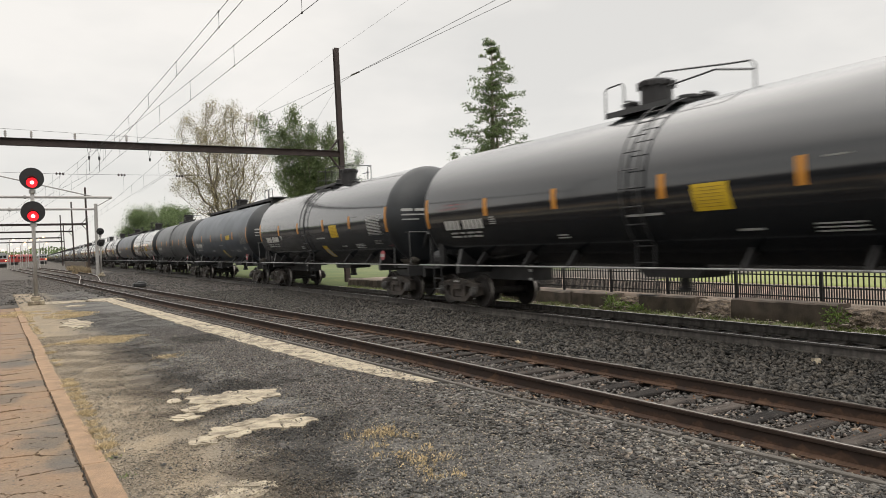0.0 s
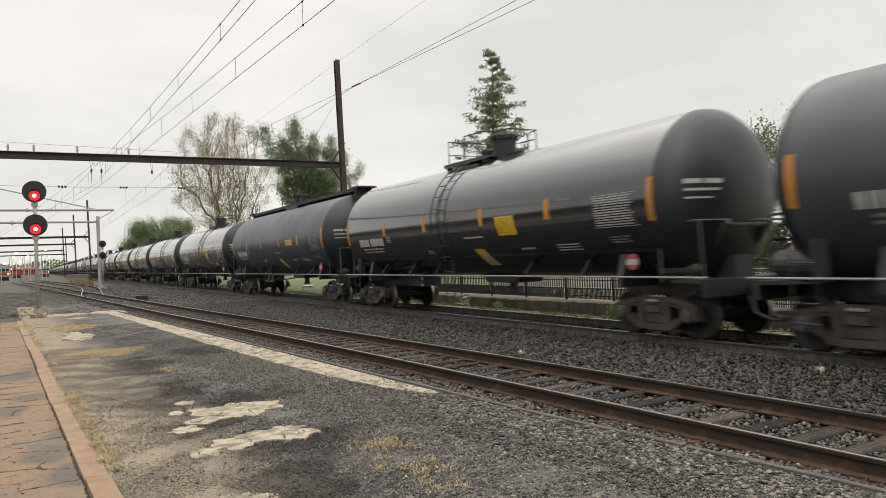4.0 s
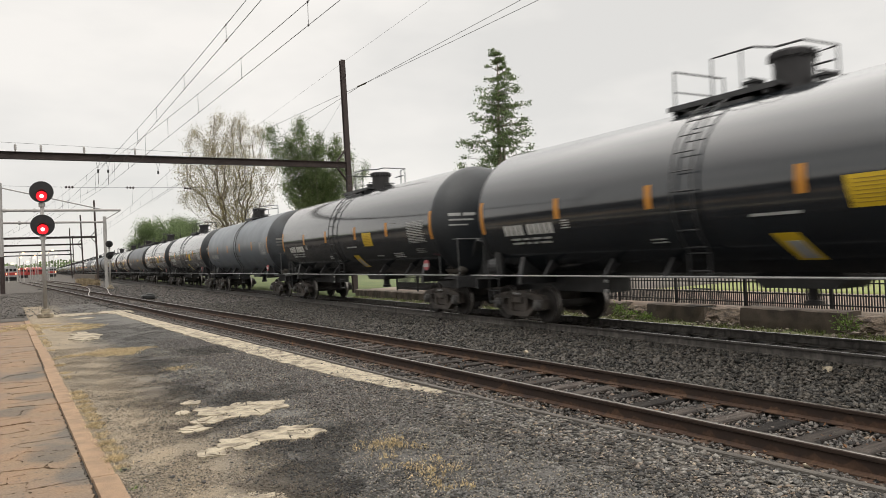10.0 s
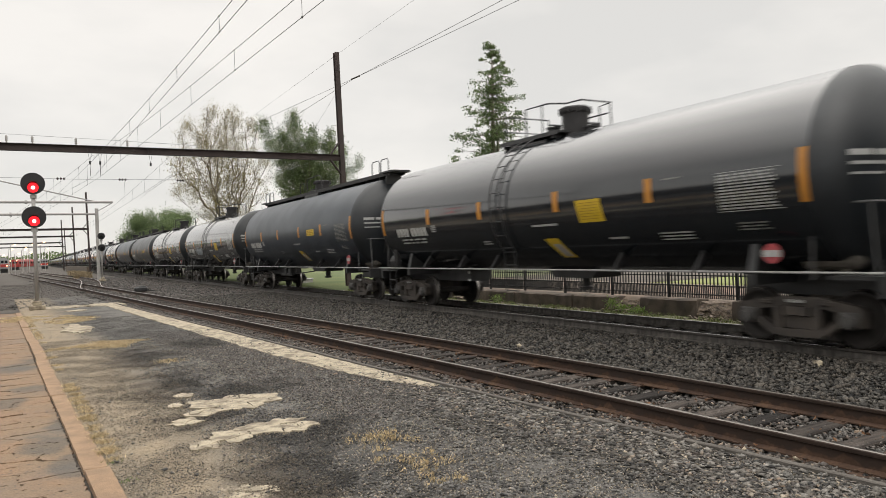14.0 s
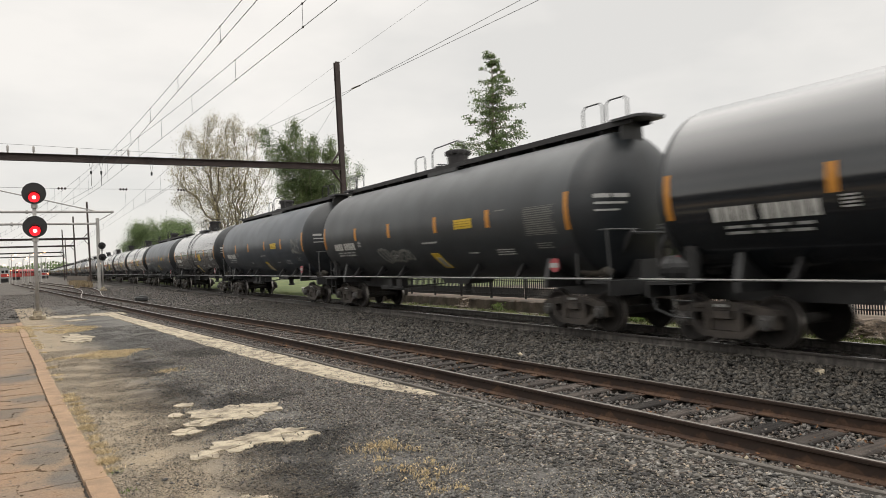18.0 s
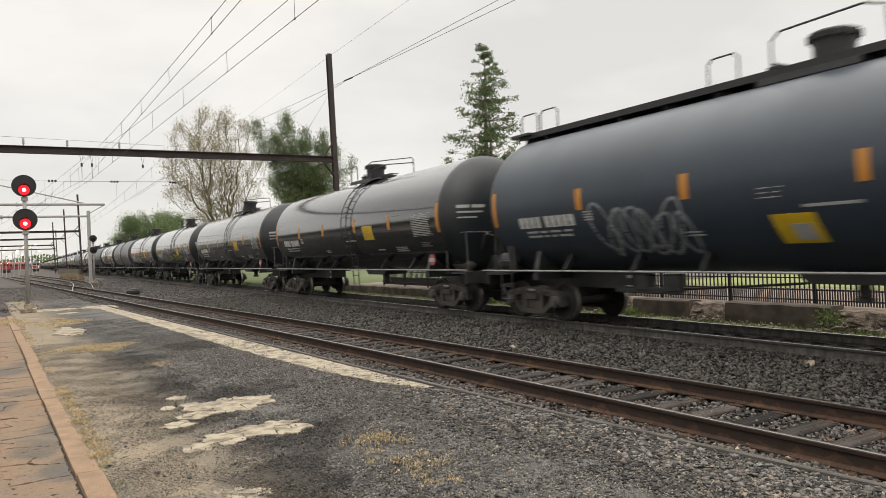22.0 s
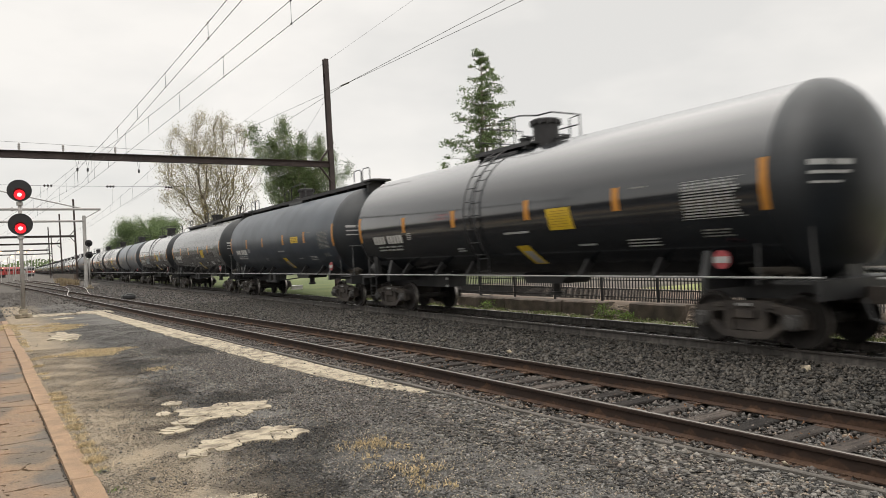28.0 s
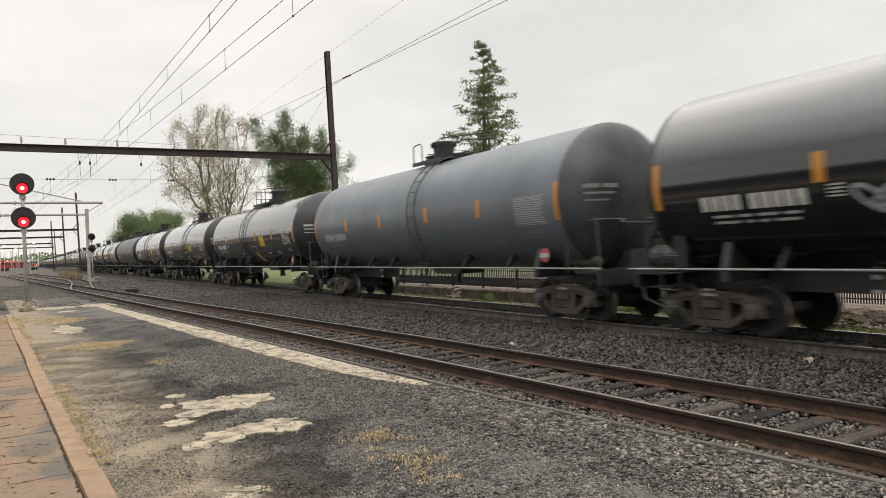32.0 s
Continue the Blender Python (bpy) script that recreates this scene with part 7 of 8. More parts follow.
def blades(name, spots, n, h, spread, mat, seed, width=0.006, lean=0.5):
    """Thin upright grass blades round the given spots, all in one mesh."""
    rng = np.random.default_rng(seed)
    c = np.asarray(spots, float)
    k = rng.integers(0, len(c), n)
    r = spread * np.sqrt(rng.uniform(0, 1, n)) * rng.uniform(0.3, 1.0, n)
    a = rng.uniform(0, 2 * np.pi, n)
    base = np.stack([c[k, 0] + r * np.cos(a), c[k, 1] + r * np.sin(a), c[k, 2]], 1)
    hh = h * rng.uniform(0.35, 1.15, n)
    tip = base + np.stack([rng.normal(0, lean, n) * hh, rng.normal(0, lean, n) * hh, hh], 1)
    mid = (base + tip) / 2 + np.stack([np.zeros(n), np.zeros(n), hh * 0.12], 1)
    b = rng.uniform(0, 2 * np.pi, n)
    w = np.stack([np.cos(b), np.sin(b), np.zeros(n)], 1) * width
    v = np.stack([base - w, base + w, mid + w * 0.8, mid - w * 0.8, tip], 1).reshape(-1, 3)
    i = np.arange(n) * 5
    f = [q for j in i for q in ((j, j + 1, j + 2, j + 3), (j + 3, j + 2, j + 4))]
    me = bpy.data.meshes.new(name)
    me.from_pydata(v.tolist(), [], f)
    me.materials.append(mat)
    return new(name, me)


rng = random.Random(31)
tagged(blades("dry_brush", [(5.7 + rng.uniform(-0.8, 0.8), 118 + rng.uniform(-18, 20), -0.3) for _ in range(16)], 3000, 0.8, 0.8, M["brush"], 5, 0.03, 0.35), "tan dry brush beside the far tracks", "brush", kind="stuff")
far = np.random.default_rng(12)
pts = [(x, 760 + far.normal(0, 12), h) for x in np.arange(-420, 120, 2.4) for h in far.uniform(0, 11 - 0.05 * max(0, x) + 4 * noise.noise(Vector((x * 0.03, 0, 0))), 44)]
tagged(leafage("far_woods", pts, 2.6, M["far_wood"], seed=6), "hazy green woods beyond the yard", "woods", kind="stuff")


# ---- platform: kerb, paving, slabs ----
def clip(poly, px, py, nx, ny):
    """The part of a polygon on the side of the line through (px, py) that (nx, ny) points away from."""
    out = []
    for i, a in enumerate(poly):
        c = poly[(i + 1) % len(poly)]
        da, dc = (a[0] - px) * nx + (a[1] - py) * ny, (c[0] - px) * nx + (c[1] - py) * ny
        if da <= 0:
            out.append(a)
        if da * dc < 0:
            q = da / (da - dc)
            out.append((a[0] + (c[0] - a[0]) * q, a[1] + (c[1] - a[1]) * q))
    return out


def cells(seeds, outline, gap, near=2.6):
    """Splits an outline into one crazed piece for each seed, with open joints between them."""
    for i, (x, y) in enumerate(seeds):
        poly = list(outline)
        for j, (u, v) in enumerate(seeds):
            d = math.hypot(u - x, v - y)
            if i == j or d > near or d < 1e-6:
                continue
            nx, ny = (u - x) / d, (v - y) / d
            poly = clip(poly, (x + u) / 2 - nx * gap / 2, (y + v) / 2 - ny * gap / 2, nx, ny)
            if len(poly) < 3:
                break
        if len(poly) >= 3:
            yield poly


def ragged(poly, rng, amount, step):
    """Breaks straight edges into short uneven ones."""
    out = []
    for i, a in enumerate(poly):
        c = poly[(i + 1) % len(poly)]
        d = math.hypot(c[0] - a[0], c[1] - a[1])
        n = max(1, int(d / step))
        for k in range(n):
            q = k / n
            out.append((a[0] + (c[0] - a[0]) * q + (rng.uniform(-amount, amount) if k else 0), a[1] + (c[1] - a[1]) * q + (rng.uniform(-amount, amount) if k else 0)))
    return out


def plate(poly, lo, hi, mat, parent, name, tilt=(0, 0), chamfer=0.012):
    """A flat piece with a slightly worn top edge."""
    cx, cy = sum(p[0] for p in poly) / len(poly), sum(p[1] for p in poly) / len(poly)
    bm = bmesh.new()
    def ring(s, z):
        return [bm.verts.new(((x - cx) * s, (y - cy) * s, z + tilt[0] * (x - cx) + tilt[1] * (y - cy))) for x, y in poly]
    size = max(0.05, max(math.hypot(x - cx, y - cy) for x, y in poly))
    r = [ring(1.0, lo), ring(1.0, hi - chamfer), ring(1 - chamfer / size, hi)]
    n = len(poly)
    for a, c in zip(r, r[1:]):
        for k in range(n):
            bm.faces.new((a[k], a[(k + 1) % n], c[(k + 1) % n], c[k]))
    bm.faces.new(r[-1])
    return part(name, bm, mat, parent, at=Matrix.Translation((cx, cy, 0)))


def build_paving():
    rng = random.Random(17)
    base = strip("pavement_2", lambda y: KERB(y) - 2.0, lambda y: KERB(y) - 0.03, -8, 33.6, 1.0, lambda x, y: -0.172, M["crack_dirt"], nx=6)
    tagged(base, "cracked terracotta-coloured platform paving with grey worn stains", "pavement", kind="structure")
    seeds = [(KERB(y) - 0.5 - 0.8 * k, y + 0.3 * k % 0.7) for y in (-1.6, -0.8, 0.1, 0.9) for k in range(2)]
    while len(seeds) < 296:
        y = 1.5 + 32 * rng.random() ** 1.5
        x = KERB(y) - 0.27 - 1.68 * rng.random()
        if all(math.hypot(x - u, (y - v) * 1.45) > (0.16 + 0.018 * y) * rng.uniform(0.4, 1.3) for u, v in seeds):
            seeds.append((x, y))
    wide = 1.45      # cracks run mostly across the walk
    edge = [(KERB(-2) - 0.228, -2 * wide), (KERB(33.5) - 0.225, 33.5 * wide), (KERB(33.5) - 1.95, 33.5 * wide), (KERB(-2) - 1.95, -2 * wide)]
    for poly in cells([(x, y * wide) for x, y in seeds], edge, 0.004, 40.0):
        poly = [(x, y / wide) for x, y in poly]
        plate(ragged(poly, rng, 0.02, 0.04), -0.2, -0.152 + rng.uniform(-0.005, 0.005), M["paving"], base, "paving_slab", (rng.uniform(-0.014, 0.014), rng.uniform(-0.014, 0.014)), 0.004)
    kerb = empty("kerb_1")
    tagged(kerb, "worn tan concrete kerb along the platform paving", "kerb", kind="structure")
    y = -1.59 - 4.49
    while y < 33:
        a, c, o = y + 0.02, min(y + 4.49 - 0.02, 33.4), rng.uniform(-0.012, 0.012)
        poly = [(KERB(a) - 0.205 + o, a), (KERB(a) + o, a), (KERB(c) + o, c), (KERB(c) - 0.205 + o, c)]
        plate(ragged(poly, rng, 0.003, 0.09), -0.28, -0.124 + rng.uniform(-0.009, 0.009), M["kerb"], kerb, "kerb_stone", (0, rng.uniform(-0.002, 0.002)), 0.016)
        y += 4.49


def build_slabs():
    rng = random.Random(23)
    s = empty("platform_edge_1")
    tagged(s, "pale worn concrete edge slabs of an old low platform", "platform edge", kind="structure")
    y = 8.75
    wide = lambda q: float(np.interp(q, (8.7, 9.6, 11.5, 14, 18, 24, 30, 34.5), (0.14, 0.38, 0.60, 0.64, 0.66, 0.62, 0.56, 0.5)))
    while y < 34.4:
        n = rng.uniform(1.1, 2.2)
        a, c = y + 0.005, y + n - 0.005
        left = [(EDGE(q) - 0.06 - wide(q) * (1 + 0.13 * noise.noise(Vector((q * 0.9, 3, 0)))) + rng.uniform(-0.035, 0.035), q) for q in [c + (a - c) * k / 12 for k in range(13)]]
        poly = [(EDGE(a) - 0.07, a), (EDGE(c) - 0.07, c)] + left
        seeds = [(EDGE(q) - rng.uniform(0.1, 0.8), q) for q in [rng.uniform(a, c) for _ in range(rng.choice((1, 1, 2, 3)))]]
        for piece in cells(seeds, poly, 0.006, 9):
            plate(ragged(piece, rng, 0.012, 0.09), -0.2, -0.108 + rng.uniform(-0.004, 0.004), M["pale_slab"], s, "slab", (rng.uniform(-0.008, 0.008), rng.uniform(-0.004, 0.004)), 0.005)
        y += n
    e = empty("edging_1")
    tagged(e, "narrow grey weathered timber edging along the yard", "edging", kind="structure")
    y = -6.0
    while y < 34:
        bm = bmesh.new()
        n = 3.6
        sweep(bm, [(-0.03, -0.14), (0.03, -0.14), (0.03, 0.028), (0.02, 0.036), (-0.02, 0.036), (-0.03, 0.028)], [(EDGE(y + q * n / 6), y + q * (n - 0.02) / 6, YARD + 0.006 * math.sin(3 * y + q)) for q in range(7)])
        part("edging_board", bm, M["edging"], e)
        y += n


def crazed_patch(x, y, length, width, angle, seed, n=7, sink=1.5, label="pale cracked concrete patch in the gravel yard"):
    rng = random.Random(seed)
    p = empty("concrete_patch", Matrix.Translation((x, y, YARD)) @ Matrix.Rotation(angle, 4, "Z"))
    tagged(p, label, "concrete patch", "concrete patches in the yard")
    m = 44
    shift = Vector((seed * 3.7, 0, 0))
    def rim(k):
        a = 2 * math.pi * k / m
        d = Vector((math.cos(a), math.sin(a), 0))
        q = 1.0 + 0.35 * noise.noise(d * 1.6 + shift) + 0.3 * noise.noise(d * 4.5 + shift) + rng.uniform(-0.05, 0.05)
        return (length / 2 * q * d.x, width / 2 * q * d.y)
    outline = [rim(k) for k in range(m)]
    seeds = [(rng.uniform(-0.5, 0.5) * length, rng.uniform(-0.5, 0.5) * width) for _ in range(int(n * sink))]
    for poly in cells(seeds, outline, 0.005, 9):
        plate(ragged(poly, rng, 0.014, 0.05), -0.06, 0.021 + rng.uniform(-0.005, 0.004) - (0.015 if sink > 1.7 else 0), M["pale_slab"], p, "patch_piece", (rng.uniform(-0.02, 0.02), rng.uniform(-0.02, 0.02)), 0.002)
    return p


build_paving()
build_slabs()
crazed_patch(2.24, 9.5, 1.05, 0.95, 0.1, 1, 8)
crazed_patch(2.26, 7.86, 0.8, 0.62, -0.05, 2, 6)
crazed_patch(1.76, 7.80, 0.42, 0.56, 0.0, 3, 4)
crazed_patch(1.72, 9.13, 0.42, 0.36, 0.1, 4, 4)
crazed_patch(1.74, 10.47, 0.26, 0.34, 0.0, 5, 1)
crazed_patch(1.52, 9.8, 0.18, 0.3, 0.0, 6, 2)
crazed_patch(1.48, 8.75, 0.34, 0.36, 0.1, 7, 4)
crazed_patch(1.79, 9.88, 0.28, 0.22, 0.0, 8, 1)
crazed_patch(1.45, 7.55, 0.3, 0.34, 0.3, 14, 5)
crazed_patch(1.42, 5.85, 0.55, 0.55, 0.0, 9, 14, 2.0, "faded crazed concrete patch sunk in the gravel")
crazed_patch(1.0, 23.2, 0.75, 2.9, 0.0, 10, 4)
crazed_patch(1.0, 35.0, 2.1, 1.7, 0.0, 11, 5)
crazed_patch(2.7, 35.1, 1.5, 2.6, 0.0, 12, 5)
crazed_patch(1.35, 32.0, 0.8, 1.0, 0.0, 15, 3)


# ---- stones ----
def stone_field(n, x_of, y0, y1, z, size, seed, mat="ballast", power=1.8, flat=0.7, spread=0.02):
    """Random places between two lines, thicker towards the camera."""
    g = np.random.default_rng(seed)
    y = y0 + (y1 - y0) * g.uniform(0, 1, n) ** power
    q = g.uniform(0, 1, n)
    a, c = np.array([x_of(v) for v in y]).T
    x = a + (c - a) * q
    return np.stack([x, y, z + g.uniform(-spread, spread, n)], 1)


def stones(name, pts, size, mat, seed, label, flat=0.7):
    tagged(scattered(name, pts, size, mat, seed, flat), label, "stones", kind="stuff")


stones("ballast_stones", stone_field(15000, lambda y: (track_a(y) - 0.5, 10.9), 38, 95, -0.2, 0.1, 21, power=1.5, spread=0.03), 0.12, M["ballast_pale"], 21, "dark crushed stones round the turnout")
stones("ballast_stones", stone_field(7000, lambda y: (-6.0, track_a(y) - 0.6), 36, 80, YARD - 0.01, 0.1, 22, power=1.5, spread=0.02), 0.08, M["ballast_pale"], 22, "grey gravel beyond the end of the paving")
stones("ballast_stones", stone_field(60000, lambda y: (track_a(y) + 1.62, 11.02), 0.5, 40, -0.195, 0.055, 1, power=1.7, spread=0.025), 0.078, M["ballast"], 1, "loose dark crushed stones between the two tracks")
stones("ballast_stones", stone_field(26000, lambda y: (track_a(y) + 0.09, track_a(y) + 1.43), 0.0, 40, -0.23, 0.05, 2, power=1.8, spread=0.028), 0.058, M["ballast_pale"], 2, "grey crushed stones between the siding's ties")
stones("ballast_stones", stone_field(12000, lambda y: (EDGE(y) + 0.06, track_a(y) - 0.08), 0.0, 36, -0.205, 0.05, 3, power=1.9), 0.05, M["ballast_pale"], 3, "pale and brown stones beside the siding's near rail")
stones("ballast_stones", stone_field(6000, lambda y: (12.82, 14.2), 2, 36, -0.26, 0.05, 4), 0.06, M["ballast"], 4, "dark stones behind the main track")
stones("ballast_stones", stone_field(5000, lambda y: (11.22, 12.6), 2, 30, -0.225, 0.05, 5), 0.06, M["ballast"], 5, "dark stones between the main rails")
stones("yard_gravel", stone_field(11000, lambda y: (EDGE(y) - 1.3 - 0.1 * noise.noise(Vector((0, y, 3))), EDGE(y) - 0.06), 1.5, 10.5, YARD + 0.004, 0.05, 6, power=1.3, spread=0.008), 0.06, M["ballast"], 6, "flat dark stones at the edge of the yard", 0.32)
stones("yard_gravel", stone_field(2600, lambda y: (EDGE(y) - 1.0, EDGE(y) - 0.06), 1.5, 9.0, YARD + 0.010, 0.05, 86, power=1.2, spread=0.006), 0.055, M["ballast_pale"], 86, "flat pale grey stones at the edge of the yard", 0.34)
stones("yard_gravel", stone_field(1500, lambda y: (EDGE(y) - 0.75, EDGE(y) - 0.06), 1.5, 8.5, YARD + 0.014, 0.05, 89, power=1.1, spread=0.008), 0.062, M["ballast_flat"], 89, "larger flat grey stones along the edging", 0.42)
stones("yard_gravel", stone_field(700, lambda y: (EDGE(y) - 0.9, EDGE(y) - 0.06), 1.5, 9.0, YARD + 0.012, 0.05, 87, power=1.2, spread=0.006), 0.038, M["ballast_bright"], 87, "small tan and white stones at the edge of the yard", 0.5)
stones("yard_gravel", stone_field(22000, lambda y: (EDGE(y) - 1.9 + 0.3 * noise.noise(Vector((2, y, 0))), EDGE(y) - 0.5), 7.5, 20, YARD + 0.006, 0.03, 88, power=1.3, spread=0.006), 0.034, M["ballast_pale"], 88, "lighter dusty gravel beside the old platform edge", 0.5)


def yard_points(n, y0, y1, seed, power, near, far, lift=0.003):
    """Places in the yard that grow dense between two distances from the kerb, in drifts."""
    g = np.random.default_rng(seed)
    y = y0 + (y1 - y0) * g.uniform(0, 1, n) ** power
    k, e = KERB(y), EDGE(y)
    x = k + (e - 0.06 - k) * g.uniform(0, 1, n)
    drift = np.array([noise.noise(Vector((a * 0.9, b * 0.9, 0))) + 0.5 * noise.noise(Vector((a * 2.6, b * 2.6, 5))) for a, b in zip(x, y)])
    keep = g.uniform(0, 1, n) < np.clip((x - k - near) / (far - near) + 0.5 * drift, 0.02, 1.0)
    return np.stack([x, y, YARD + lift + g.uniform(-0.006, 0.006, n)], 1)[keep]


stones("yard_gravel", yard_points(26000, -6.0, 3.2, 57, 1.0, 0.5, 1.6), 0.034, M["ballast_yard"], 57, "dark gravel underfoot in the yard", 0.6)
stones("yard_gravel", yard_points(105000, 3.0, 27, 7, 1.7, 0.95, 1.7), 0.027, M["ballast_yard"], 7, "fine dark gravel trodden into the yard", 0.6)
stones("yard_gravel", yard_points(22000, 3.0, 20, 17, 1.6, 1.05, 2.0, 0.006), 0.036, M["ballast_yard"], 27, "coarser dark gravel lying on the yard", 0.6)
stones("yard_gravel", yard_points(44000, 3.0, 18, 37, 1.5, 0.3, 1.3, 0.008), 0.017, M["ballast_bright"], 47, "pale stone chips in the yard", 0.7)
stones("yard_gravel", stone_field(80000, lambda y: (KERB(y) + 0.02, KERB(y) + 1.5), 2.5, 20, YARD + 0.003, 0.02, 8, power=1.7, spread=0.006), 0.016, M["ballast_bright"], 8, "fine pale grit along the kerb", 0.5)
stones("yard_gravel", stone_field(5000, lambda y: (KERB(y) + 0.02, KERB(y) + 1.6), 2.5, 18, YARD + 0.002, 0.02, 18, power=1.6, spread=0.005), 0.015, M["ballast_yard"], 18, "dark grit along the kerb", 0.5)
for k, (n, lo, hi, z) in enumerate(((1500, lambda y: EDGE(y) - 0.9, lambda y: EDGE(y) - 0.07, YARD + 0.006), (1300, lambda y: EDGE(y) + 0.06, lambda y: track_a(y) - 0.1, -0.192), (900, lambda y: track_a(y) + 0.1, lambda y: track_a(y) + 1.42, -0.222))):
    stones("ballast_stones", stone_field(n, lambda y: (lo(y), hi(y)), 1.5, 16, z, 0.05, 61 + k, power=1.5, spread=0.008), 0.05, M["ballast_brown"], 61 + k, "scattered brown and tan stones about the siding", 0.5)
g = np.random.default_rng(77)
wall = np.array([(WALL_X - g.uniform(0.0, 0.8), g.uniform(2, 37), -0.3 + g.uniform(0, 0.03)) for _ in range(260)])
stones("verge_rubble", wall, 0.08, M["rubble"], 9, "broken rubble lying along the old wall")


# ---- weeds and dry grass ----
def tuft(x, y, n, h, r, mat, seed, label, z=YARD, name="weed_tuft", lean=0.45):
    t = blades(name, [(0, 0, 0)], int(n * 0.35), h * 0.6, r * 1.5, M[mat], seed, 0.0026, lean)
    if mat == "straw":
        g = np.random.default_rng(seed)
        n = int(n * 0.6)
        c = np.array([(0, 0)] + [tuple(q) for q in g.normal(size=(7, 2)) * r * 0.8])[g.integers(0, 8, n)]
        pts = np.stack([c[:, 0] + g.normal(size=n) * r * 0.16, c[:, 1] + g.normal(size=n) * r * 0.16, h * 0.5 * g.uniform(0.1, 1.0, n)], 1)
        leafage("seed_heads", pts, 0.026, M[mat], t, seed)
    t.matrix_basis = Matrix.Translation((x, y, z))
    tagged(t, label, "weed", "weeds in the yard", "stuff")
    return t


for k, (x, y, n, h, r) in enumerate(((2.82, 6.66, 140, 0.10, 0.16), (3.03, 6.64, 120, 0.20, 0.13), (3.12, 6.58, 130, 0.13, 0.12), (2.81, 6.29, 50, 0.12, 0.08), (2.68, 5.98, 45, 0.08, 0.08), (2.84, 5.76, 80, 0.16, 0.1),
        (2.9, 5.6, 110, 0.12, 0.14), (2.83, 5.31, 60, 0.12, 0.08), (2.85, 5.12, 60, 0.09, 0.09), (3.0, 5.13, 40, 0.09, 0.06), (3.12, 5.55, 60, 0.15, 0.08), (3.16, 5.87, 40, 0.12, 0.07), (3.25, 6.42, 40, 0.09, 0.1))):
    tuft(x, y, n, h, r, "straw", 100 + k, "dry straw-coloured weed tuft in the gravel")
for k, (x, y, h, r) in enumerate(((0.60, 7.5, 0.025, 0.06), (0.64, 6.8, 0.03, 0.07))):
    tuft(x, y, 140, h, r, "weed", 140 + k, "low green weed tuft beside the kerb")
grass_spots = [(KERB(y) + 0.05 + 0.05 * rng.random(), y, YARD) for y in [7.8 + 22 * rng.random() for k in range(40)] + [7.4 + 5 * rng.random() for k in range(26)]]
tagged(blades("dry_grass", grass_spots, 6500, 0.045, 0.13, M["straw"], 9, 0.003, 1.0), "dry straw grass along the kerb", "dry grass", kind="stuff")
spots = [(1.2 + rng.gauss(0, 0.35), 27 + rng.gauss(0, 1.0), YARD) for _ in range(20)] + [(1.25 + rng.gauss(0, 0.22), 18 + rng.gauss(0, 0.5), YARD) for _ in range(14)] + [(1.75 + rng.gauss(0, 0.2), 18.3 + rng.gauss(0, 0.3), YARD) for _ in range(8)] + [(-0.5 + rng.gauss(0, 0.5), 28.8 + rng.gauss(0, 0.8), -0.14) for _ in range(20)] + [(2.12, 14.2, YARD)]
tagged(blades("dry_grass", spots, 15000, 0.05, 0.36, M["straw"], 10, 0.005, 1.1), "patches of dry straw grass in the yard", "dry grass", kind="stuff")
verge = [(14.6 + 0.8 * rng.random(), 3 + 34 * rng.random(), -0.32) for _ in range(160)]
tagged(blades("verge_grass", verge, 5000, 0.12, 0.3, M["weed_light"], 11, 0.008, 0.6), "thin green and yellow grass under the old wall", "grass", kind="stuff")


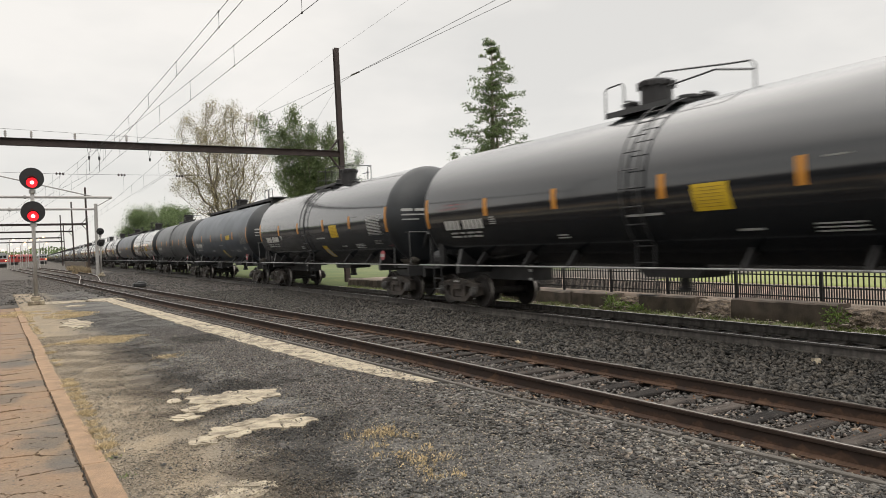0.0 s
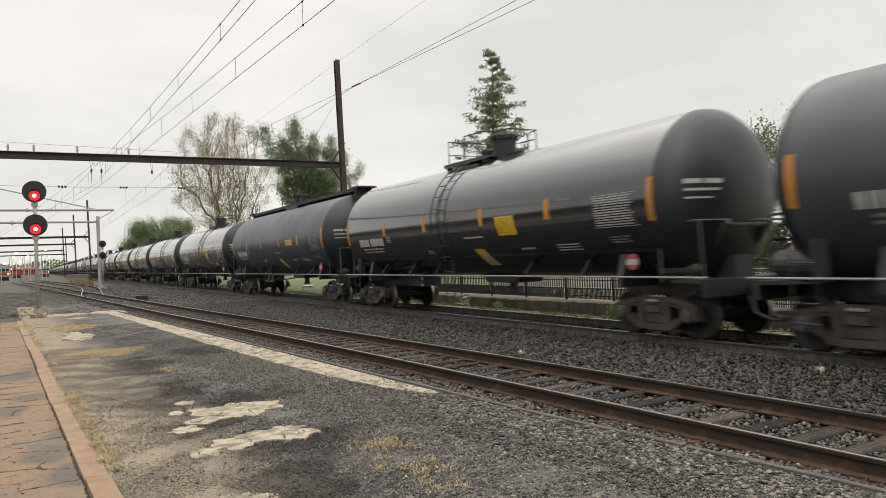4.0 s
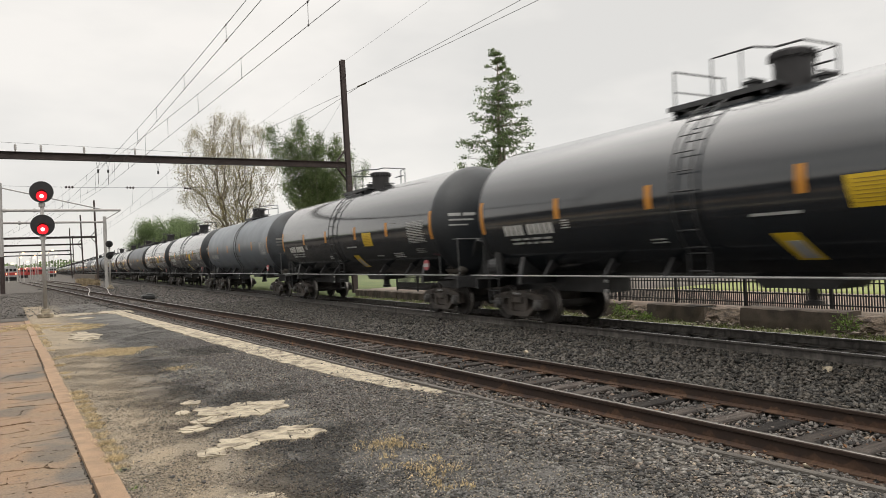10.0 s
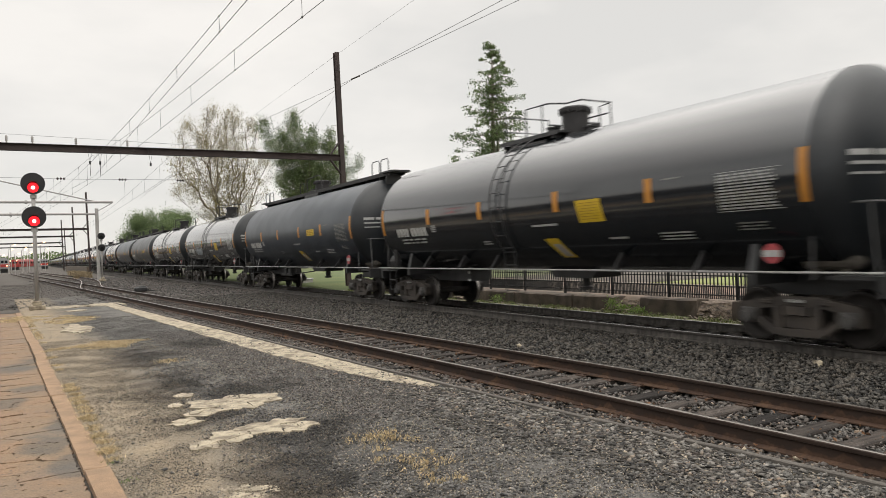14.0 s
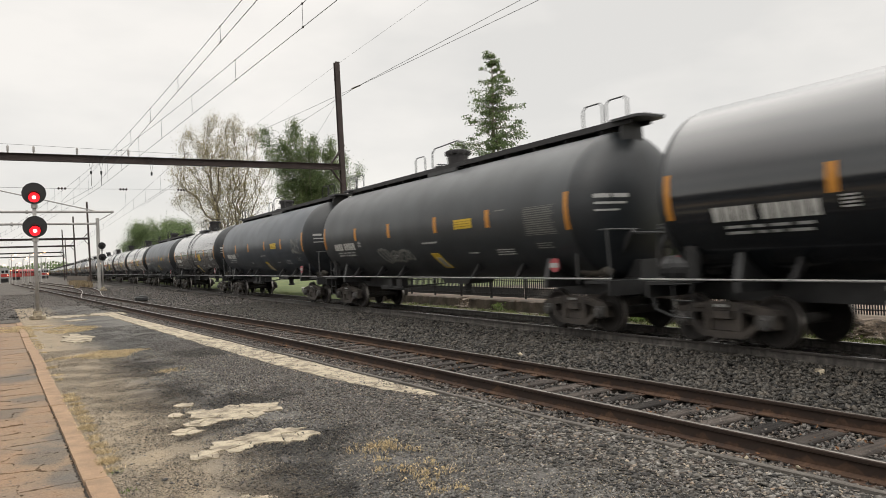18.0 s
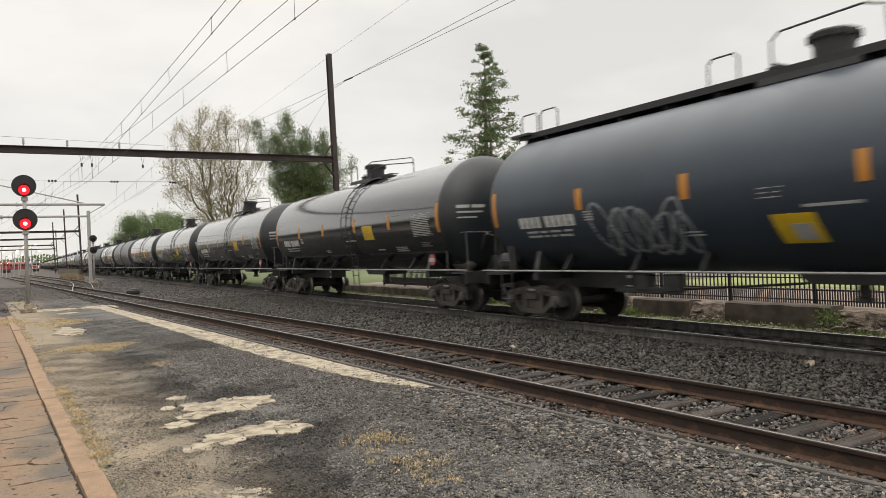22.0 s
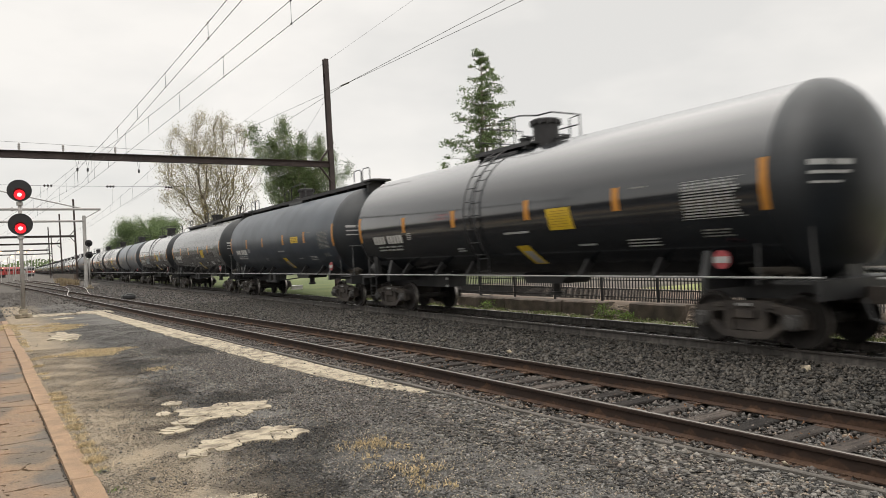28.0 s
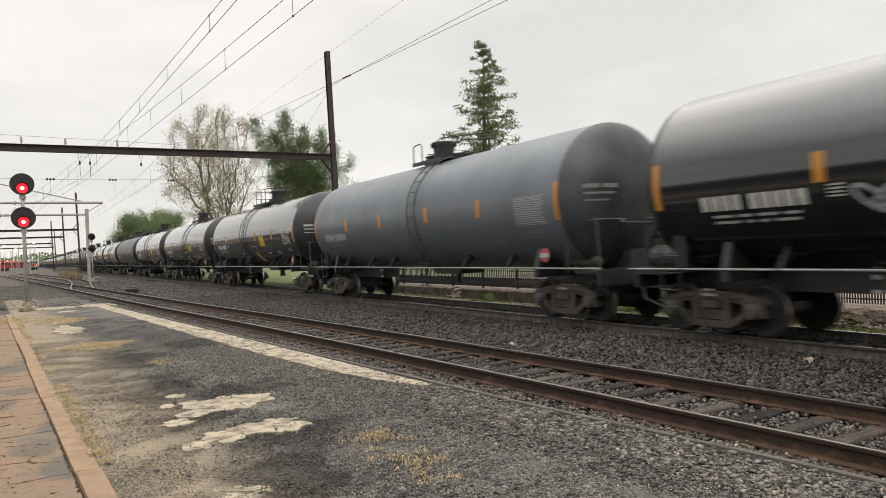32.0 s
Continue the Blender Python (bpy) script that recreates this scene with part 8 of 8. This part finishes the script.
def bush(x, y, z, h, seed):
    b = empty("bush", Matrix.Translation((x, y, z)))
    tagged(b, "small leafy green bush against the old wall", "bush", "bushes on the verge")
    g = np.random.default_rng(seed)
    bm = bmesh.new()
    for k in range(7):
        a = 2 * math.pi * k / 7
        rod(bm, [(0, 0, 0), (0.1 * math.cos(a), 0.1 * math.sin(a), h * 0.5), (0.22 * math.cos(a), 0.22 * math.sin(a), h * 0.9)], [0.012, 0.008, 0.004], 5)
    part("stem", bm, M["bark"], b)
    c = g.normal(size=(260, 3)) * np.array((0.10, 0.14, h * 0.26)) + np.array((0, 0, h * 0.55))
    leafage("foliage", c, 0.055, M["weed"], b, seed)


for k, (x, y, h) in enumerate(((15.3, 16.4, 0.42), (15.3, 15.9, 0.25), (15.35, 9.35, 0.45), (15.2, 22.5, 0.3), (15.25, 15.3, 0.2))):
    bush(x, y, -0.32, h, 60 + k)

# the pale stone on the ballast and a few bright scraps by the rail
for k, (x, y, s) in enumerate(((8.2, 11.4, 0.16), (5.62, 4.35, 0.06), (5.72, 3.9, 0.05), (10.3, 6.6, 0.15))):
    o = scattered("loose_stone", [(x, y, -0.15)], s, M["pale_slab"], 200 + k)
    tagged(o, "pale loose stone lying on the ballast", "stone", "loose pale stones")
leaf_pts = stone_field(260, lambda y: (track_a(y) - 0.28, track_a(y) + 1.4), 2.5, 20, -0.165, 0.05, 12)
tagged(leafage("fallen_leaves", leaf_pts, 0.045, M["dead_leaf"], seed=13), "brown fallen leaves along the siding rails", "leaves", kind="stuff")


# ---- motion ----
FIRST, PITCH = 18.71 - HALF, 18.04


def rolled(t):
    """Metres the train has come by t seconds: it gathers a little speed."""
    return 16.44 * t + 0.00616 * t * t


def motions():
    """The train rolls past the camera, and its wheels turn with it."""
    for k, car in enumerate(CARS):
        y = FIRST + PITCH * k
        walk(car, [(t, pose(11.91, y - rolled(t), 0)) for t in range(0, 33, 4)])
    turns = [(i / FPS, math.degrees(rolled(i / FPS) / 0.457)) for i in range(32 * FPS + 1)]
    walk(WHEELSETS[0], [(t, pose(0, 0, 0, a, 0, 0)) for t, a in turns])
    spin = WHEELSETS[0].animation_data
    for w in WHEELSETS[1:]:
        w.rotation_mode = "QUATERNION"
        w.animation_data_create()
        w.animation_data.action = spin.action
        w.animation_data.action_slot = spin.action_slot


motions()
